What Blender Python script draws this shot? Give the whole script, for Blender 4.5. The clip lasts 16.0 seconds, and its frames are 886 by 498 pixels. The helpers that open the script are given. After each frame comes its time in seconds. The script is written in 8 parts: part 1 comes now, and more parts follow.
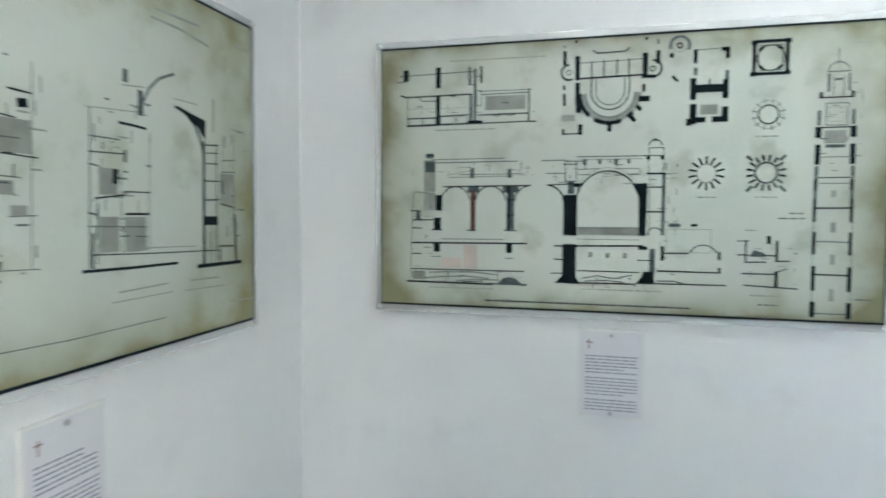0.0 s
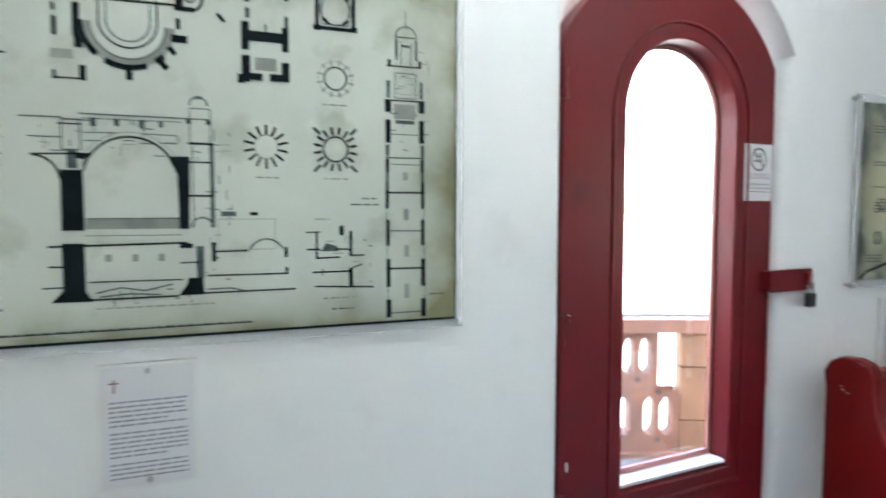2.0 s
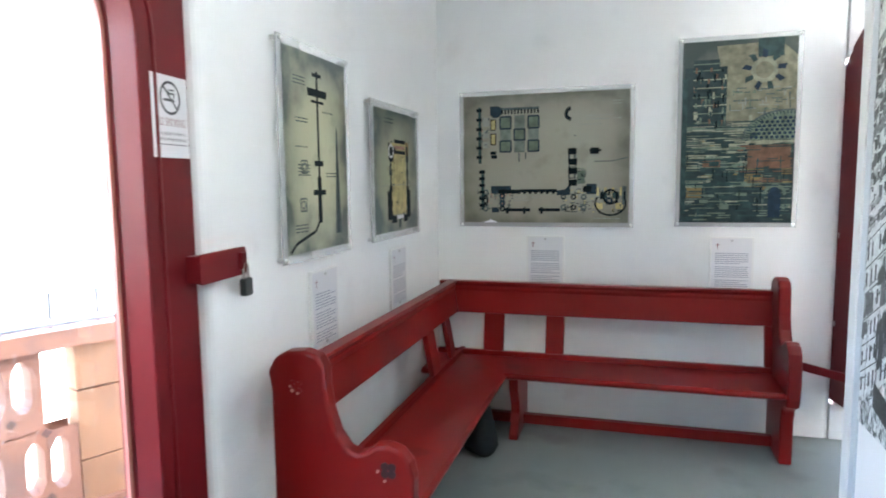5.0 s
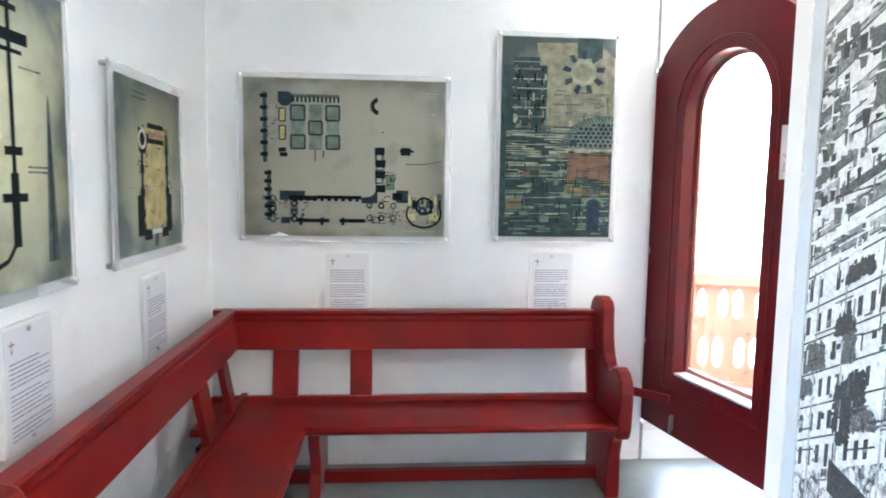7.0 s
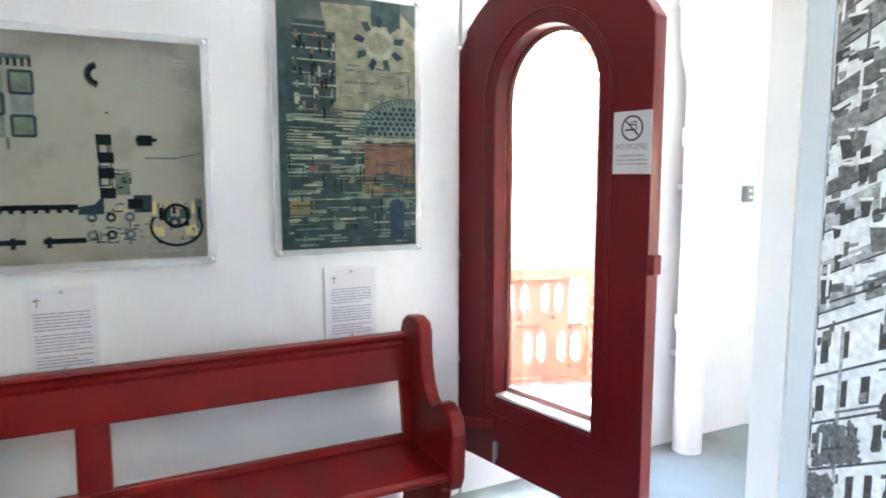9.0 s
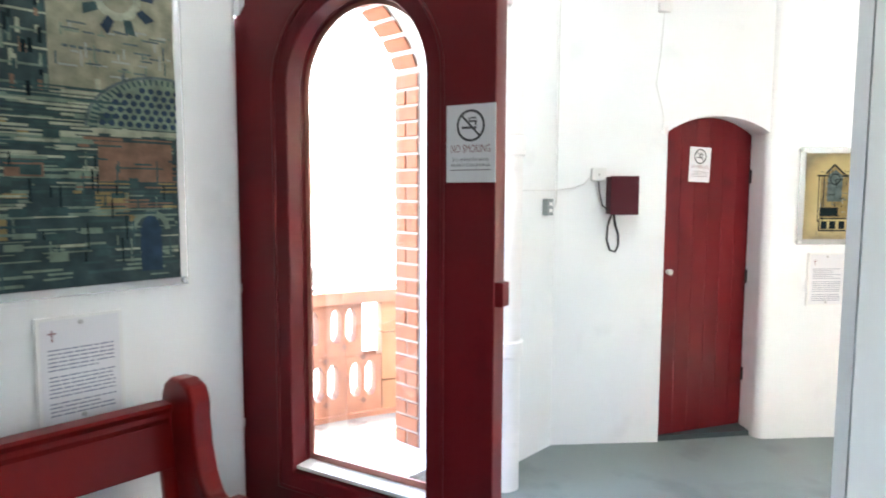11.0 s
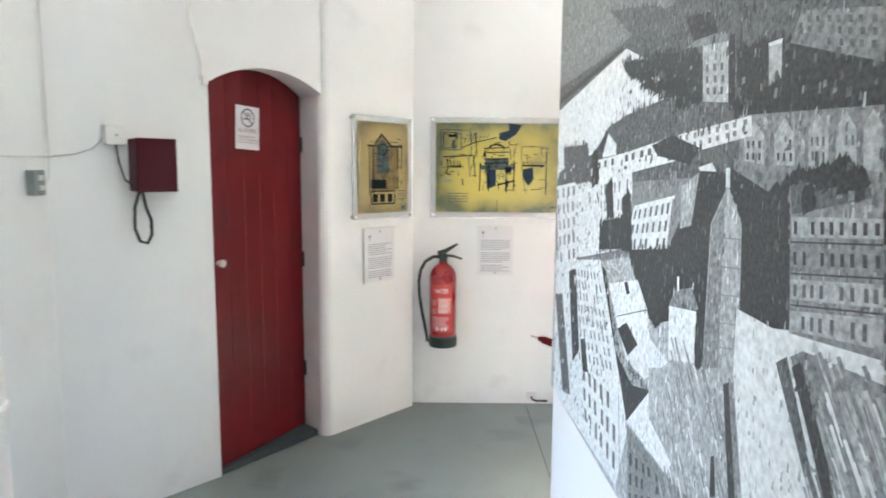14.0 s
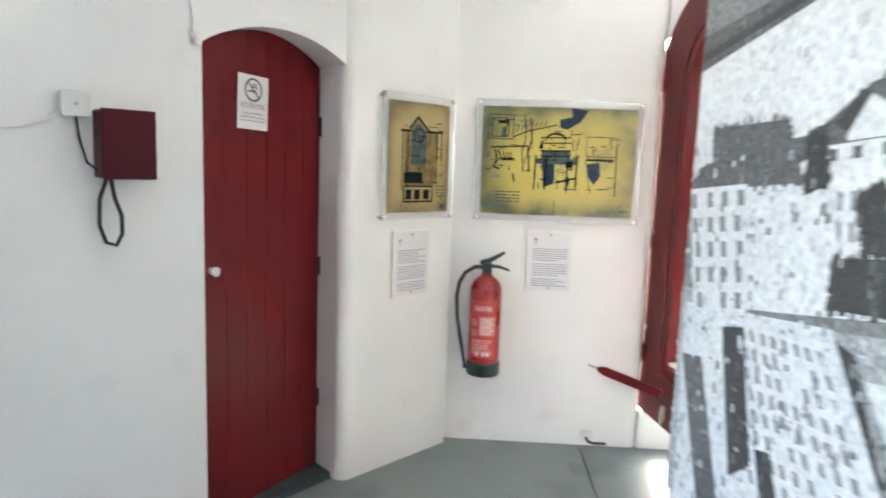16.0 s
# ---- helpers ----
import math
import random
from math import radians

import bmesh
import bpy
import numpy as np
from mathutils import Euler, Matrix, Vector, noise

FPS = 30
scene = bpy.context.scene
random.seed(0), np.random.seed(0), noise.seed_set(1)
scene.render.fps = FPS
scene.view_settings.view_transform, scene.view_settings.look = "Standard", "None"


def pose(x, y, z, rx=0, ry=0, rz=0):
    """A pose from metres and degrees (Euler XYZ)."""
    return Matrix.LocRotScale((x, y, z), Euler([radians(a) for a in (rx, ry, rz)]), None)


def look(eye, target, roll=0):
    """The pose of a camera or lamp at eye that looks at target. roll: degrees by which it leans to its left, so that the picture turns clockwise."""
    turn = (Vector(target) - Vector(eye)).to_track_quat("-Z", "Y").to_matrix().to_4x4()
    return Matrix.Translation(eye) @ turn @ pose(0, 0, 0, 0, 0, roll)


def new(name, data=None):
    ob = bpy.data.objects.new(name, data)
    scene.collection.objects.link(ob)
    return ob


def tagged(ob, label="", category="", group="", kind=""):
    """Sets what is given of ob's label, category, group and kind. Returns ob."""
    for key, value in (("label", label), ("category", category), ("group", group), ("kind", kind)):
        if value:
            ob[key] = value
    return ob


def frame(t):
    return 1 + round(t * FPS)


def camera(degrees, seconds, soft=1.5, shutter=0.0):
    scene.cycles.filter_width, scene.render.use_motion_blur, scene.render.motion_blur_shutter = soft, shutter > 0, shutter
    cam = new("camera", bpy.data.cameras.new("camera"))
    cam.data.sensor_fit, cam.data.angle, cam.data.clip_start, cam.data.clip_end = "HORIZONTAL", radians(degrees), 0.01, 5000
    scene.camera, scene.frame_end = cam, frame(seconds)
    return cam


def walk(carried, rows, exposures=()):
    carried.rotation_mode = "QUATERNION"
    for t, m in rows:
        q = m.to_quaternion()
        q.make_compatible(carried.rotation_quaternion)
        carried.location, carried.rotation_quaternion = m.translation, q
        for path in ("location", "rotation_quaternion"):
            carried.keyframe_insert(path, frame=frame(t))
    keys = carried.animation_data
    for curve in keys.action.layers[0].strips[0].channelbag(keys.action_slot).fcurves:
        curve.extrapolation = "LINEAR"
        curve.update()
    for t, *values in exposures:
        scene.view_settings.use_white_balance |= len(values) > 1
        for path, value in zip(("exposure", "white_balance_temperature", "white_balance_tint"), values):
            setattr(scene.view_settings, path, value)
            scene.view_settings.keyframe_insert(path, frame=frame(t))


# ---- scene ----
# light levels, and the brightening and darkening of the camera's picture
SKY, SUN, FILL_LAMP = 0.15, 0.9, 1.9
SUN_HIGH, SUN_TURN = 48, 195
EXPOSURES = [(0.0, 5.5, 6600, 9), (2.0, 5.45, 6700, 9), (3.2, 5.55, 6700, 12), (5.0, 6.0, 6800, 11), (7.5, 6.45, 6850, 13), (8.2, 6.45, 6850, 13), (9.3, 6.15, 6850, 11), (10.5, 5.85, 6900, 9), (11.3, 5.7, 6900, 8), (12.5, 5.25, 6900, 7), (13.0, 5.05, 6900, 7), (13.6, 5.15, 6950, 8), (15.5, 5.15, 7000, 10), (16.0, 5.1, 6900, 9)]
cam = camera(69.5, 16.0, soft=1.8, shutter=0.4)
PATH = [
    (0, (5.964, 1.226, 1.486), (5.458, 3.157, 1.372), 0.3),
    (0.5, (5.911, 1.334, 1.441), (5.794, 3.329, 1.353), -0.0),
    (1, (5.933, 1.473, 1.414), (6.096, 3.466, 1.347), -0.1),
    (1.5, (6.007, 1.633, 1.419), (6.438, 3.586, 1.371), 0.8),
    (2, (6.062, 1.771, 1.46), (6.813, 3.621, 1.337), 0.1),
    (2.5, (6.071, 1.903, 1.467), (7.206, 3.545, 1.326), -0.8),
    (3, (6.182, 2.033, 1.449), (7.532, 3.501, 1.306), -0.8),
    (3.5, (6.298, 2.119, 1.45), (7.789, 3.443, 1.295), 1.6),
    (4, (6.401, 2.227, 1.439), (8.107, 3.256, 1.266), 1.5),
    (4.5, (6.492, 2.353, 1.439), (8.344, 3.077, 1.23), -0.1),
    (5, (6.633, 2.395, 1.422), (8.541, 2.959, 1.215), -0.7),
    (7.5, (7.411, 2.677, 1.446), (9.382, 2.402, 1.239), 1.7),
    (8, (7.553, 2.667, 1.462), (9.501, 2.264, 1.247), 2.0),
    (8.2, (7.64, 2.668, 1.467), (9.562, 2.156, 1.252), 1.5),
    (10.5, (8.381, 2.585, 1.462), (9.862, 1.254, 1.274), -0.2),
    (11, (8.492, 2.466, 1.449), (9.846, 1.005, 1.273), 0.2),
    (11.5, (8.574, 2.372, 1.441), (9.792, 0.805, 1.193), 1.5),
    (12, (8.726, 2.279, 1.43), (9.669, 0.536, 1.167), 1.2),
    (12.5, (8.844, 2.172, 1.426), (9.556, 0.327, 1.13), 0.1),
    (13, (8.898, 2.021, 1.424), (9.458, 0.116, 1.182), 0.4),
    (13.5, (8.931, 1.9, 1.432), (9.281, -0.05, 1.158), 0.6),
    (14, (9.005, 1.774, 1.434), (9.008, -0.21, 1.184), 0.5),
    (14.5, (9.037, 1.638, 1.43), (8.944, -0.341, 1.155), 0.4),
    (15, (9.011, 1.458, 1.422), (8.894, -0.52, 1.149), 1.8),
    (15.5, (9.025, 1.303, 1.423), (8.934, -0.674, 1.136), 2.7),
    (16, (9.093, 1.146, 1.418), (9.179, -0.834, 1.15), 2.1),
]
walk(cam, [(t, look(eye, target, roll)) for t, eye, target, roll in PATH], exposures=EXPOSURES)

# ---- light: sky and a hazy sun outside, unseen fluorescent fittings added inside ----
world = bpy.data.worlds.new("sky")
scene.world = world
world.use_nodes = True
sky = world.node_tree.nodes.new("ShaderNodeTexSky")
sky.sky_type, sky.sun_disc = "NISHITA", False
sky.sun_elevation, sky.sun_rotation = radians(SUN_HIGH), radians(SUN_TURN)
sky.air_density, sky.dust_density = 1.0, 4.0
back = world.node_tree.nodes["Background"]
back.inputs["Strength"].default_value = SKY
world.node_tree.links.new(sky.outputs[0], back.inputs["Color"])
sun_data = bpy.data.lights.new("sun", "SUN")
sun_data.energy, sun_data.angle, sun_data.color = SUN, radians(12), (1.0, 0.95, 0.88)
sun_ob = new("sun", sun_data)
sun_dir = Vector((math.cos(radians(SUN_HIGH)) * math.sin(radians(SUN_TURN)), math.cos(radians(SUN_HIGH)) * math.cos(radians(SUN_TURN)), math.sin(radians(SUN_HIGH))))
sun_ob.rotation_euler = sun_dir.to_track_quat("Z", "Y").to_euler()


# ---- helpers ----
def part(name, bm, material, parent, label=""):
    me = bpy.data.meshes.new(name)
    bm.normal_update()
    bm.to_mesh(me)
    bm.free()
    me.materials.append(material)
    ob = new(name, me)
    ob.parent = parent
    if label:
        ob["label"] = label
    return ob


def thing(name, m, label, category, group="", kind=""):
    ob = new(name)
    ob.matrix_world = m
    return tagged(ob, label, category, group, kind)


def solid(name, bm, material, label, category, kind="", group="", m=None):
    ob = part(name, bm, material, None)
    if m is not None:
        ob.matrix_world = m
    return tagged(ob, label, category, group, kind)


def smooth(ob, angle=40):
    for p in ob.data.polygons:
        p.use_smooth = True
    ob.data.set_sharp_from_angle(angle=radians(angle))
    return ob


def soft_edges(ob, width=0.004, segments=2):
    mod = ob.modifiers.new("bevel", "BEVEL")
    mod.width, mod.segments, mod.limit_method = width, segments, "ANGLE"
    return ob


def box(bm, x0, x1, y0, y1, z0, z1, m=None):
    vs = [bm.verts.new((x, y, z)) for x in (x0, x1) for y in (y0, y1) for z in (z0, z1)]
    for q in ((0, 1, 3, 2), (4, 6, 7, 5), (0, 4, 5, 1), (2, 3, 7, 6), (0, 2, 6, 4), (1, 5, 7, 3)):
        bm.faces.new([vs[i] for i in q])
    if m is not None:
        bmesh.ops.transform(bm, matrix=m, verts=vs)
    return vs


def prism(bm, pts, a0, a1, to):
    """A closed outline pts in 2D, drawn out from a0 to a1; to(u, v, a) gives the place."""
    lo = [bm.verts.new(to(u, v, a0)) for u, v in pts]
    hi = [bm.verts.new(to(u, v, a1)) for u, v in pts]
    bm.faces.new(lo[::-1])
    bm.faces.new(hi)
    n = len(pts)
    for i in range(n):
        j = (i + 1) % n
        bm.faces.new((lo[i], lo[j], hi[j], hi[i]))
    bmesh.ops.recalc_face_normals(bm, faces=bm.faces)


def xz(u, v, a):
    return (u, a, v)


def yz(u, v, a):
    return (a, u, v)


def xy(u, v, a):
    return (u, v, a)


def tube(bm, path, r, n=8, caps=True):
    """A round bar along a path of points; r may be a list of radii."""
    path = [Vector(p) for p in path]
    radii = r if isinstance(r, (list, tuple)) else [r] * len(path)
    rings, up = [], None
    for i, p in enumerate(path):
        d = (path[min(i + 1, len(path) - 1)] - path[max(i - 1, 0)]).normalized()
        if up is None:
            up = d.orthogonal().normalized()
        up = (up - d * up.dot(d)).normalized()
        side = d.cross(up)
        rings.append([bm.verts.new(p + radii[i] * (math.cos(k * math.tau / n) * up + math.sin(k * math.tau / n) * side)) for k in range(n)])
    for a, b in zip(rings, rings[1:]):
        for k in range(n):
            bm.faces.new((a[k], a[(k + 1) % n], b[(k + 1) % n], b[k]))
    if caps:
        bm.faces.new(rings[0][::-1])
        bm.faces.new(rings[-1])


def rounded(x0, x1, z0, z1, r, n=4):
    out = []
    for cx, cz, a in ((x1 - r, z1 - r, 0), (x0 + r, z1 - r, 90), (x0 + r, z0 + r, 180), (x1 - r, z0 + r, 270)):
        for k in range(n + 1):
            t = radians(a + 90 * k / n)
            out.append((cx + r * math.cos(t), cz + r * math.sin(t)))
    return out


def arched(x0, x1, z0, spring, apex, n=16):
    """A door's outline, anticlockwise from the bottom left: straight sides and an arched head."""
    c, h, rise = (x0 + x1) / 2, (x1 - x0) / 2, apex - spring
    r = (h * h + rise * rise) / (2 * rise)
    out = [(x0, z0), (x1, z0)]
    a = math.asin(min(1.0, h / r)) if rise <= h else math.pi - math.asin(h / r)
    for k in range(n + 1):
        t = a - 2 * a * k / n
        out.append((c + r * math.sin(t), apex - r + r * math.cos(t)))
    return out


def ring(bm, outer, inner, y0, y1):
    """A frame between two outlines with as many points each; the inner one may differ from front to back."""
    n = len(outer)
    fo = [bm.verts.new((u, y0, v)) for u, v in outer]
    bo = [bm.verts.new((u, y1, v)) for u, v in outer]
    fi = [bm.verts.new((u, y0, v)) for u, v in inner[0]]
    bi = [bm.verts.new((u, y1, v)) for u, v in inner[1]]
    for i in range(n):
        j = (i + 1) % n
        bm.faces.new((fo[i], fo[j], fi[j], fi[i]))
        bm.faces.new((bo[j], bo[i], bi[i], bi[j]))
        bm.faces.new((fo[j], fo[i], bo[i], bo[j]))
        bm.faces.new((fi[i], fi[j], bi[j], bi[i]))
    bmesh.ops.recalc_face_normals(bm, faces=bm.faces)


# ---- materials ----
def material(name, base, rough=0.6, metal=0.0, vary=0.08, scale=6.0, fine=60.0, bump=0.1, coat=0.0, spec=0.5, dirt=None, dirt_at=0.62, dist=0.002):
    m = bpy.data.materials.new(name)
    m.use_nodes = True
    nt = m.node_tree
    b = nt.nodes["Principled BSDF"]
    co = nt.nodes.new("ShaderNodeTexCoord")
    n1, n2 = nt.nodes.new("ShaderNodeTexNoise"), nt.nodes.new("ShaderNodeTexNoise")
    n1.inputs["Scale"].default_value, n2.inputs["Scale"].default_value = scale, fine
    n1.inputs["Detail"].default_value, n2.inputs["Detail"].default_value = 5, 3
    nt.links.new(co.outputs["Object"], n1.inputs["Vector"])
    nt.links.new(co.outputs["Object"], n2.inputs["Vector"])
    ramp = nt.nodes.new("ShaderNodeValToRGB")
    lo, hi = [c * (1 - vary) for c in base], [min(1, c * (1 + vary)) for c in base]
    ramp.color_ramp.elements[0].color, ramp.color_ramp.elements[1].color = (*lo, 1), (*hi, 1)
    ramp.color_ramp.elements[0].position, ramp.color_ramp.elements[1].position = 0.3, 0.7
    nt.links.new(n1.outputs["Fac"], ramp.inputs["Fac"])
    colour = ramp.outputs["Color"]
    if dirt:
        mix = nt.nodes.new("ShaderNodeMix")
        mix.data_type = "RGBA"
        n3 = nt.nodes.new("ShaderNodeTexNoise")
        n3.inputs["Scale"].default_value, n3.inputs["Detail"].default_value = scale * 2.3, 8
        nt.links.new(co.outputs["Object"], n3.inputs["Vector"])
        r3 = nt.nodes.new("ShaderNodeMapRange")
        r3.inputs["From Min"].default_value, r3.inputs["From Max"].default_value = dirt_at, dirt_at + 0.12
        nt.links.new(n3.outputs["Fac"], r3.inputs["Value"])
        nt.links.new(r3.outputs["Result"], mix.inputs["Factor"])
        nt.links.new(colour, mix.inputs["A"])
        mix.inputs["B"].default_value = (*dirt, 1)
        colour = mix.outputs["Result"]
    nt.links.new(colour, b.inputs["Base Color"])
    rr = nt.nodes.new("ShaderNodeMapRange")
    rr.inputs["To Min"].default_value, rr.inputs["To Max"].default_value = rough * 0.85, min(1, rough * 1.15)
    nt.links.new(n1.outputs["Fac"], rr.inputs["Value"])
    nt.links.new(rr.outputs["Result"], b.inputs["Roughness"])
    b.inputs["Metallic"].default_value = metal
    b.inputs["Specular IOR Level"].default_value = spec
    b.inputs["Coat Weight"].default_value = coat
    b.inputs["Coat Roughness"].default_value = 0.08
    if bump:
        bp = nt.nodes.new("ShaderNodeBump")
        bp.inputs["Strength"].default_value, bp.inputs["Distance"].default_value = bump, dist
        nt.links.new(n2.outputs["Fac"], bp.inputs["Height"])
        nt.links.new(bp.outputs["Normal"], b.inputs["Normal"])
    return m


def painted_brick(name, base):
    """White paint over brickwork: the courses show as faint relief."""
    m = material(name, base, 0.55, vary=0.03, scale=1.7, fine=45, bump=0.25, dirt=[c * 0.93 for c in base], dirt_at=0.6)
    nt = m.node_tree
    b, old = nt.nodes["Principled BSDF"], [n for n in nt.nodes if n.type == "BUMP"][0]
    co = [n for n in nt.nodes if n.type == "TEX_COORD"][0]
    sep, add, com = nt.nodes.new("ShaderNodeSeparateXYZ"), nt.nodes.new("ShaderNodeMath"), nt.nodes.new("ShaderNodeCombineXYZ")
    nt.links.new(co.outputs["Object"], sep.inputs[0])
    nt.links.new(sep.outputs["X"], add.inputs[0])
    nt.links.new(sep.outputs["Y"], add.inputs[1])
    nt.links.new(add.outputs[0], com.inputs["X"])
    nt.links.new(sep.outputs["Z"], com.inputs["Y"])
    warp = nt.nodes.new("ShaderNodeTexNoise")
    warp.inputs["Scale"].default_value = 5
    nt.links.new(co.outputs["Object"], warp.inputs["Vector"])
    mixv = nt.nodes.new("ShaderNodeMix")
    mixv.data_type = "VECTOR"
    mixv.inputs["Factor"].default_value = 0.025
    nt.links.new(com.outputs[0], mixv.inputs["A"])
    nt.links.new(warp.outputs["Color"], mixv.inputs["B"])
    br = nt.nodes.new("ShaderNodeTexBrick")
    br.inputs["Scale"].default_value = 1.0
    br.inputs["Brick Width"].default_value, br.inputs["Row Height"].default_value = 0.225, 0.075
    br.inputs["Mortar Size"].default_value, br.inputs["Mortar Smooth"].default_value = 0.006, 1.0
    nt.links.new(mixv.outputs["Result"], br.inputs["Vector"])
    bp = nt.nodes.new("ShaderNodeBump")
    bp.invert = True
    bp.inputs["Strength"].default_value, bp.inputs["Distance"].default_value = 0.10, 0.002
    nt.links.new(br.outputs["Fac"], bp.inputs["Height"])
    nt.links.new(old.outputs["Normal"], bp.inputs["Normal"])
    nt.links.new(bp.outputs["Normal"], b.inputs["Normal"])
    return m


def parchment(name, pale, edge, w, h, scale=3.0, coat=0.6, edge_power=5.0):
    """Aged drawing paper, darker towards its own edges, under a glossy sheet."""
    m = material(name, pale, 0.35, vary=0.06, scale=scale, fine=90, bump=0, coat=coat, dirt=[a * 0.7 + b * 0.3 for a, b in zip(pale, edge)], dirt_at=0.55)
    nt = m.node_tree
    b = nt.nodes["Principled BSDF"]
    b.inputs["Coat Roughness"].default_value = 0.2
    was = b.inputs["Base Color"].links[0].from_socket
    co = [n for n in nt.nodes if n.type == "TEX_COORD"][0]
    mp = nt.nodes.new("ShaderNodeMapping")
    mp.inputs["Scale"].default_value = (2 / w, 0, 2 / h)
    nt.links.new(co.outputs["Object"], mp.inputs["Vector"])
    sep = nt.nodes.new("ShaderNodeSeparateXYZ")
    nt.links.new(mp.outputs[0], sep.inputs[0])
    ends = []
    for axis in ("X", "Z"):
        p = nt.nodes.new("ShaderNodeMath")
        p.operation = "ABSOLUTE"
        nt.links.new(sep.outputs[axis], p.inputs[0])
        q = nt.nodes.new("ShaderNodeMath")
        q.operation, q.inputs[1].default_value = "POWER", edge_power
        nt.links.new(p.outputs[0], q.inputs[0])
        ends.append(q)
    s = nt.nodes.new("ShaderNodeMath")
    s.operation, s.use_clamp = "ADD", True
    nt.links.new(ends[0].outputs[0], s.inputs[0])
    nt.links.new(ends[1].outputs[0], s.inputs[1])
    nz = nt.nodes.new("ShaderNodeTexNoise")
    nz.inputs["Scale"].default_value, nz.inputs["Detail"].default_value = 7, 6
    nt.links.new(co.outputs["Object"], nz.inputs["Vector"])
    f = nt.nodes.new("ShaderNodeMath")
    f.operation, f.use_clamp = "MULTIPLY", True
    twice = nt.nodes.new("ShaderNodeMath")
    twice.operation, twice.inputs[1].default_value = "MULTIPLY", 1.8
    nt.links.new(s.outputs[0], twice.inputs[0])
    nt.links.new(twice.outputs[0], f.inputs[0])
    nt.links.new(nz.outputs["Fac"], f.inputs[1])
    mix = nt.nodes.new("ShaderNodeMix")
    mix.data_type = "RGBA"
    nt.links.new(f.outputs[0], mix.inputs["Factor"])
    nt.links.new(was, mix.inputs["A"])
    mix.inputs["B"].default_value = (*edge, 1)
    nt.links.new(mix.outputs["Result"], b.inputs["Base Color"])
    return m


def clear_sheet(name):
    m = bpy.data.materials.new(name)
    m.use_nodes = True
    nt = m.node_tree
    b, out = nt.nodes["Principled BSDF"], nt.nodes["Material Output"]
    b.inputs["Base Color"].default_value = (0.88, 0.89, 0.89, 1)
    b.inputs["Roughness"].default_value = 0.08
    tr, mx = nt.nodes.new("ShaderNodeBsdfTransparent"), nt.nodes.new("ShaderNodeMixShader")
    tr.inputs[0].default_value = (0.98, 0.985, 0.985, 1)
    mx.inputs[0].default_value = 0.3
    nt.links.new(tr.outputs[0], mx.inputs[1])
    nt.links.new(b.outputs[0], mx.inputs[2])
    nt.links.new(mx.outputs[0], out.inputs["Surface"])
    return m


WHITE = painted_brick("white_painted_brick", (0.74, 0.75, 0.745))
PLASTER = material("white_ceiling_paint", (0.78, 0.77, 0.75), 0.7, vary=0.02, scale=2, bump=0.1)
FLOOR = material("grey_floor_paint", (0.19, 0.225, 0.22), 0.32, vary=0.12, scale=1.3, fine=120, bump=0.08, spec=0.35, dirt=(0.155, 0.185, 0.18), dirt_at=0.55)
RED = material("dark_red_gloss_paint", (0.125, 0.0075, 0.0100), 0.33, vary=0.14, scale=2.5, fine=35, bump=0.08, spec=0.28, dirt=(0.092, 0.006, 0.008), dirt_at=0.6)
BENCH = material("bench_red_paint", (0.16, 0.0060, 0.0050), 0.3, vary=0.16, scale=3.0, fine=30, bump=0.10, spec=0.25, dirt=(0.12, 0.005, 0.005), dirt_at=0.6)
BOXRED = material("dark_red_plastic", (0.055, 0.0025, 0.008), 0.4, vary=0.05, spec=0.2)
CHROME = material("dull_steel", (0.45, 0.45, 0.44), 0.3, metal=1.0, vary=0.1, scale=30)
DARKIRON = material("dark_iron", (0.05, 0.06, 0.06), 0.5, metal=0.6, vary=0.15, scale=30)
BLACK = material("black_rubber", (0.02, 0.022, 0.022), 0.5, vary=0.1)
GREENBLACK = material("dark_green_moulded_plastic", (0.012, 0.03, 0.027), 0.45, vary=0.1)
EXTRED = material("extinguisher_red", (0.27, 0.011, 0.014), 0.28, vary=0.06, coat=0.3)
WHITEPLASTIC = material("white_plastic", (0.7, 0.7, 0.68), 0.4, vary=0.03)
GREYPLASTIC = material("grey_switch_plastic", (0.22, 0.25, 0.25), 0.45, vary=0.06)
PIPEWHITE = material("white_pipe_gloss", (0.76, 0.74, 0.72), 0.35, vary=0.04, scale=4, dirt=(0.66, 0.63, 0.60))
TERRA = material("buff_terracotta", (0.215, 0.09, 0.05), 0.8, vary=0.2, scale=5, fine=50, bump=0.3, dirt=(0.18, 0.08, 0.05), dirt_at=0.56)
BRICK = material("orange_red_brick", (0.26, 0.092, 0.042), 0.85, vary=0.24, scale=9, fine=80, bump=0.4, dirt=(0.27, 0.10, 0.055), dirt_at=0.58)
MORTAR = material("pale_mortar", (0.36, 0.30, 0.25), 0.9, vary=0.1, scale=20, fine=150, bump=0.4)
STONE = material("pale_worn_stone", (0.125, 0.112, 0.104), 0.8, vary=0.12, scale=4, fine=60, bump=0.3, dirt=(0.06, 0.05, 0.046), dirt_at=0.50)
SILL = material("white_painted_sill", (0.70, 0.69, 0.66), 0.55, vary=0.05, scale=5, dirt=(0.5, 0.48, 0.45))
DARKSTEP = material("dark_green_grey_step", (0.035, 0.055, 0.06), 0.45, vary=0.12, scale=6)
CLEAR = clear_sheet("clear_acrylic")
PAPER = material("white_paper", (0.66, 0.66, 0.68), 0.5, vary=0.02, scale=5, bump=0, coat=0.6)
INK = material("black_ink", (0.007, 0.013, 0.015), 0.6, vary=0.3, scale=12, bump=0, spec=0.06)
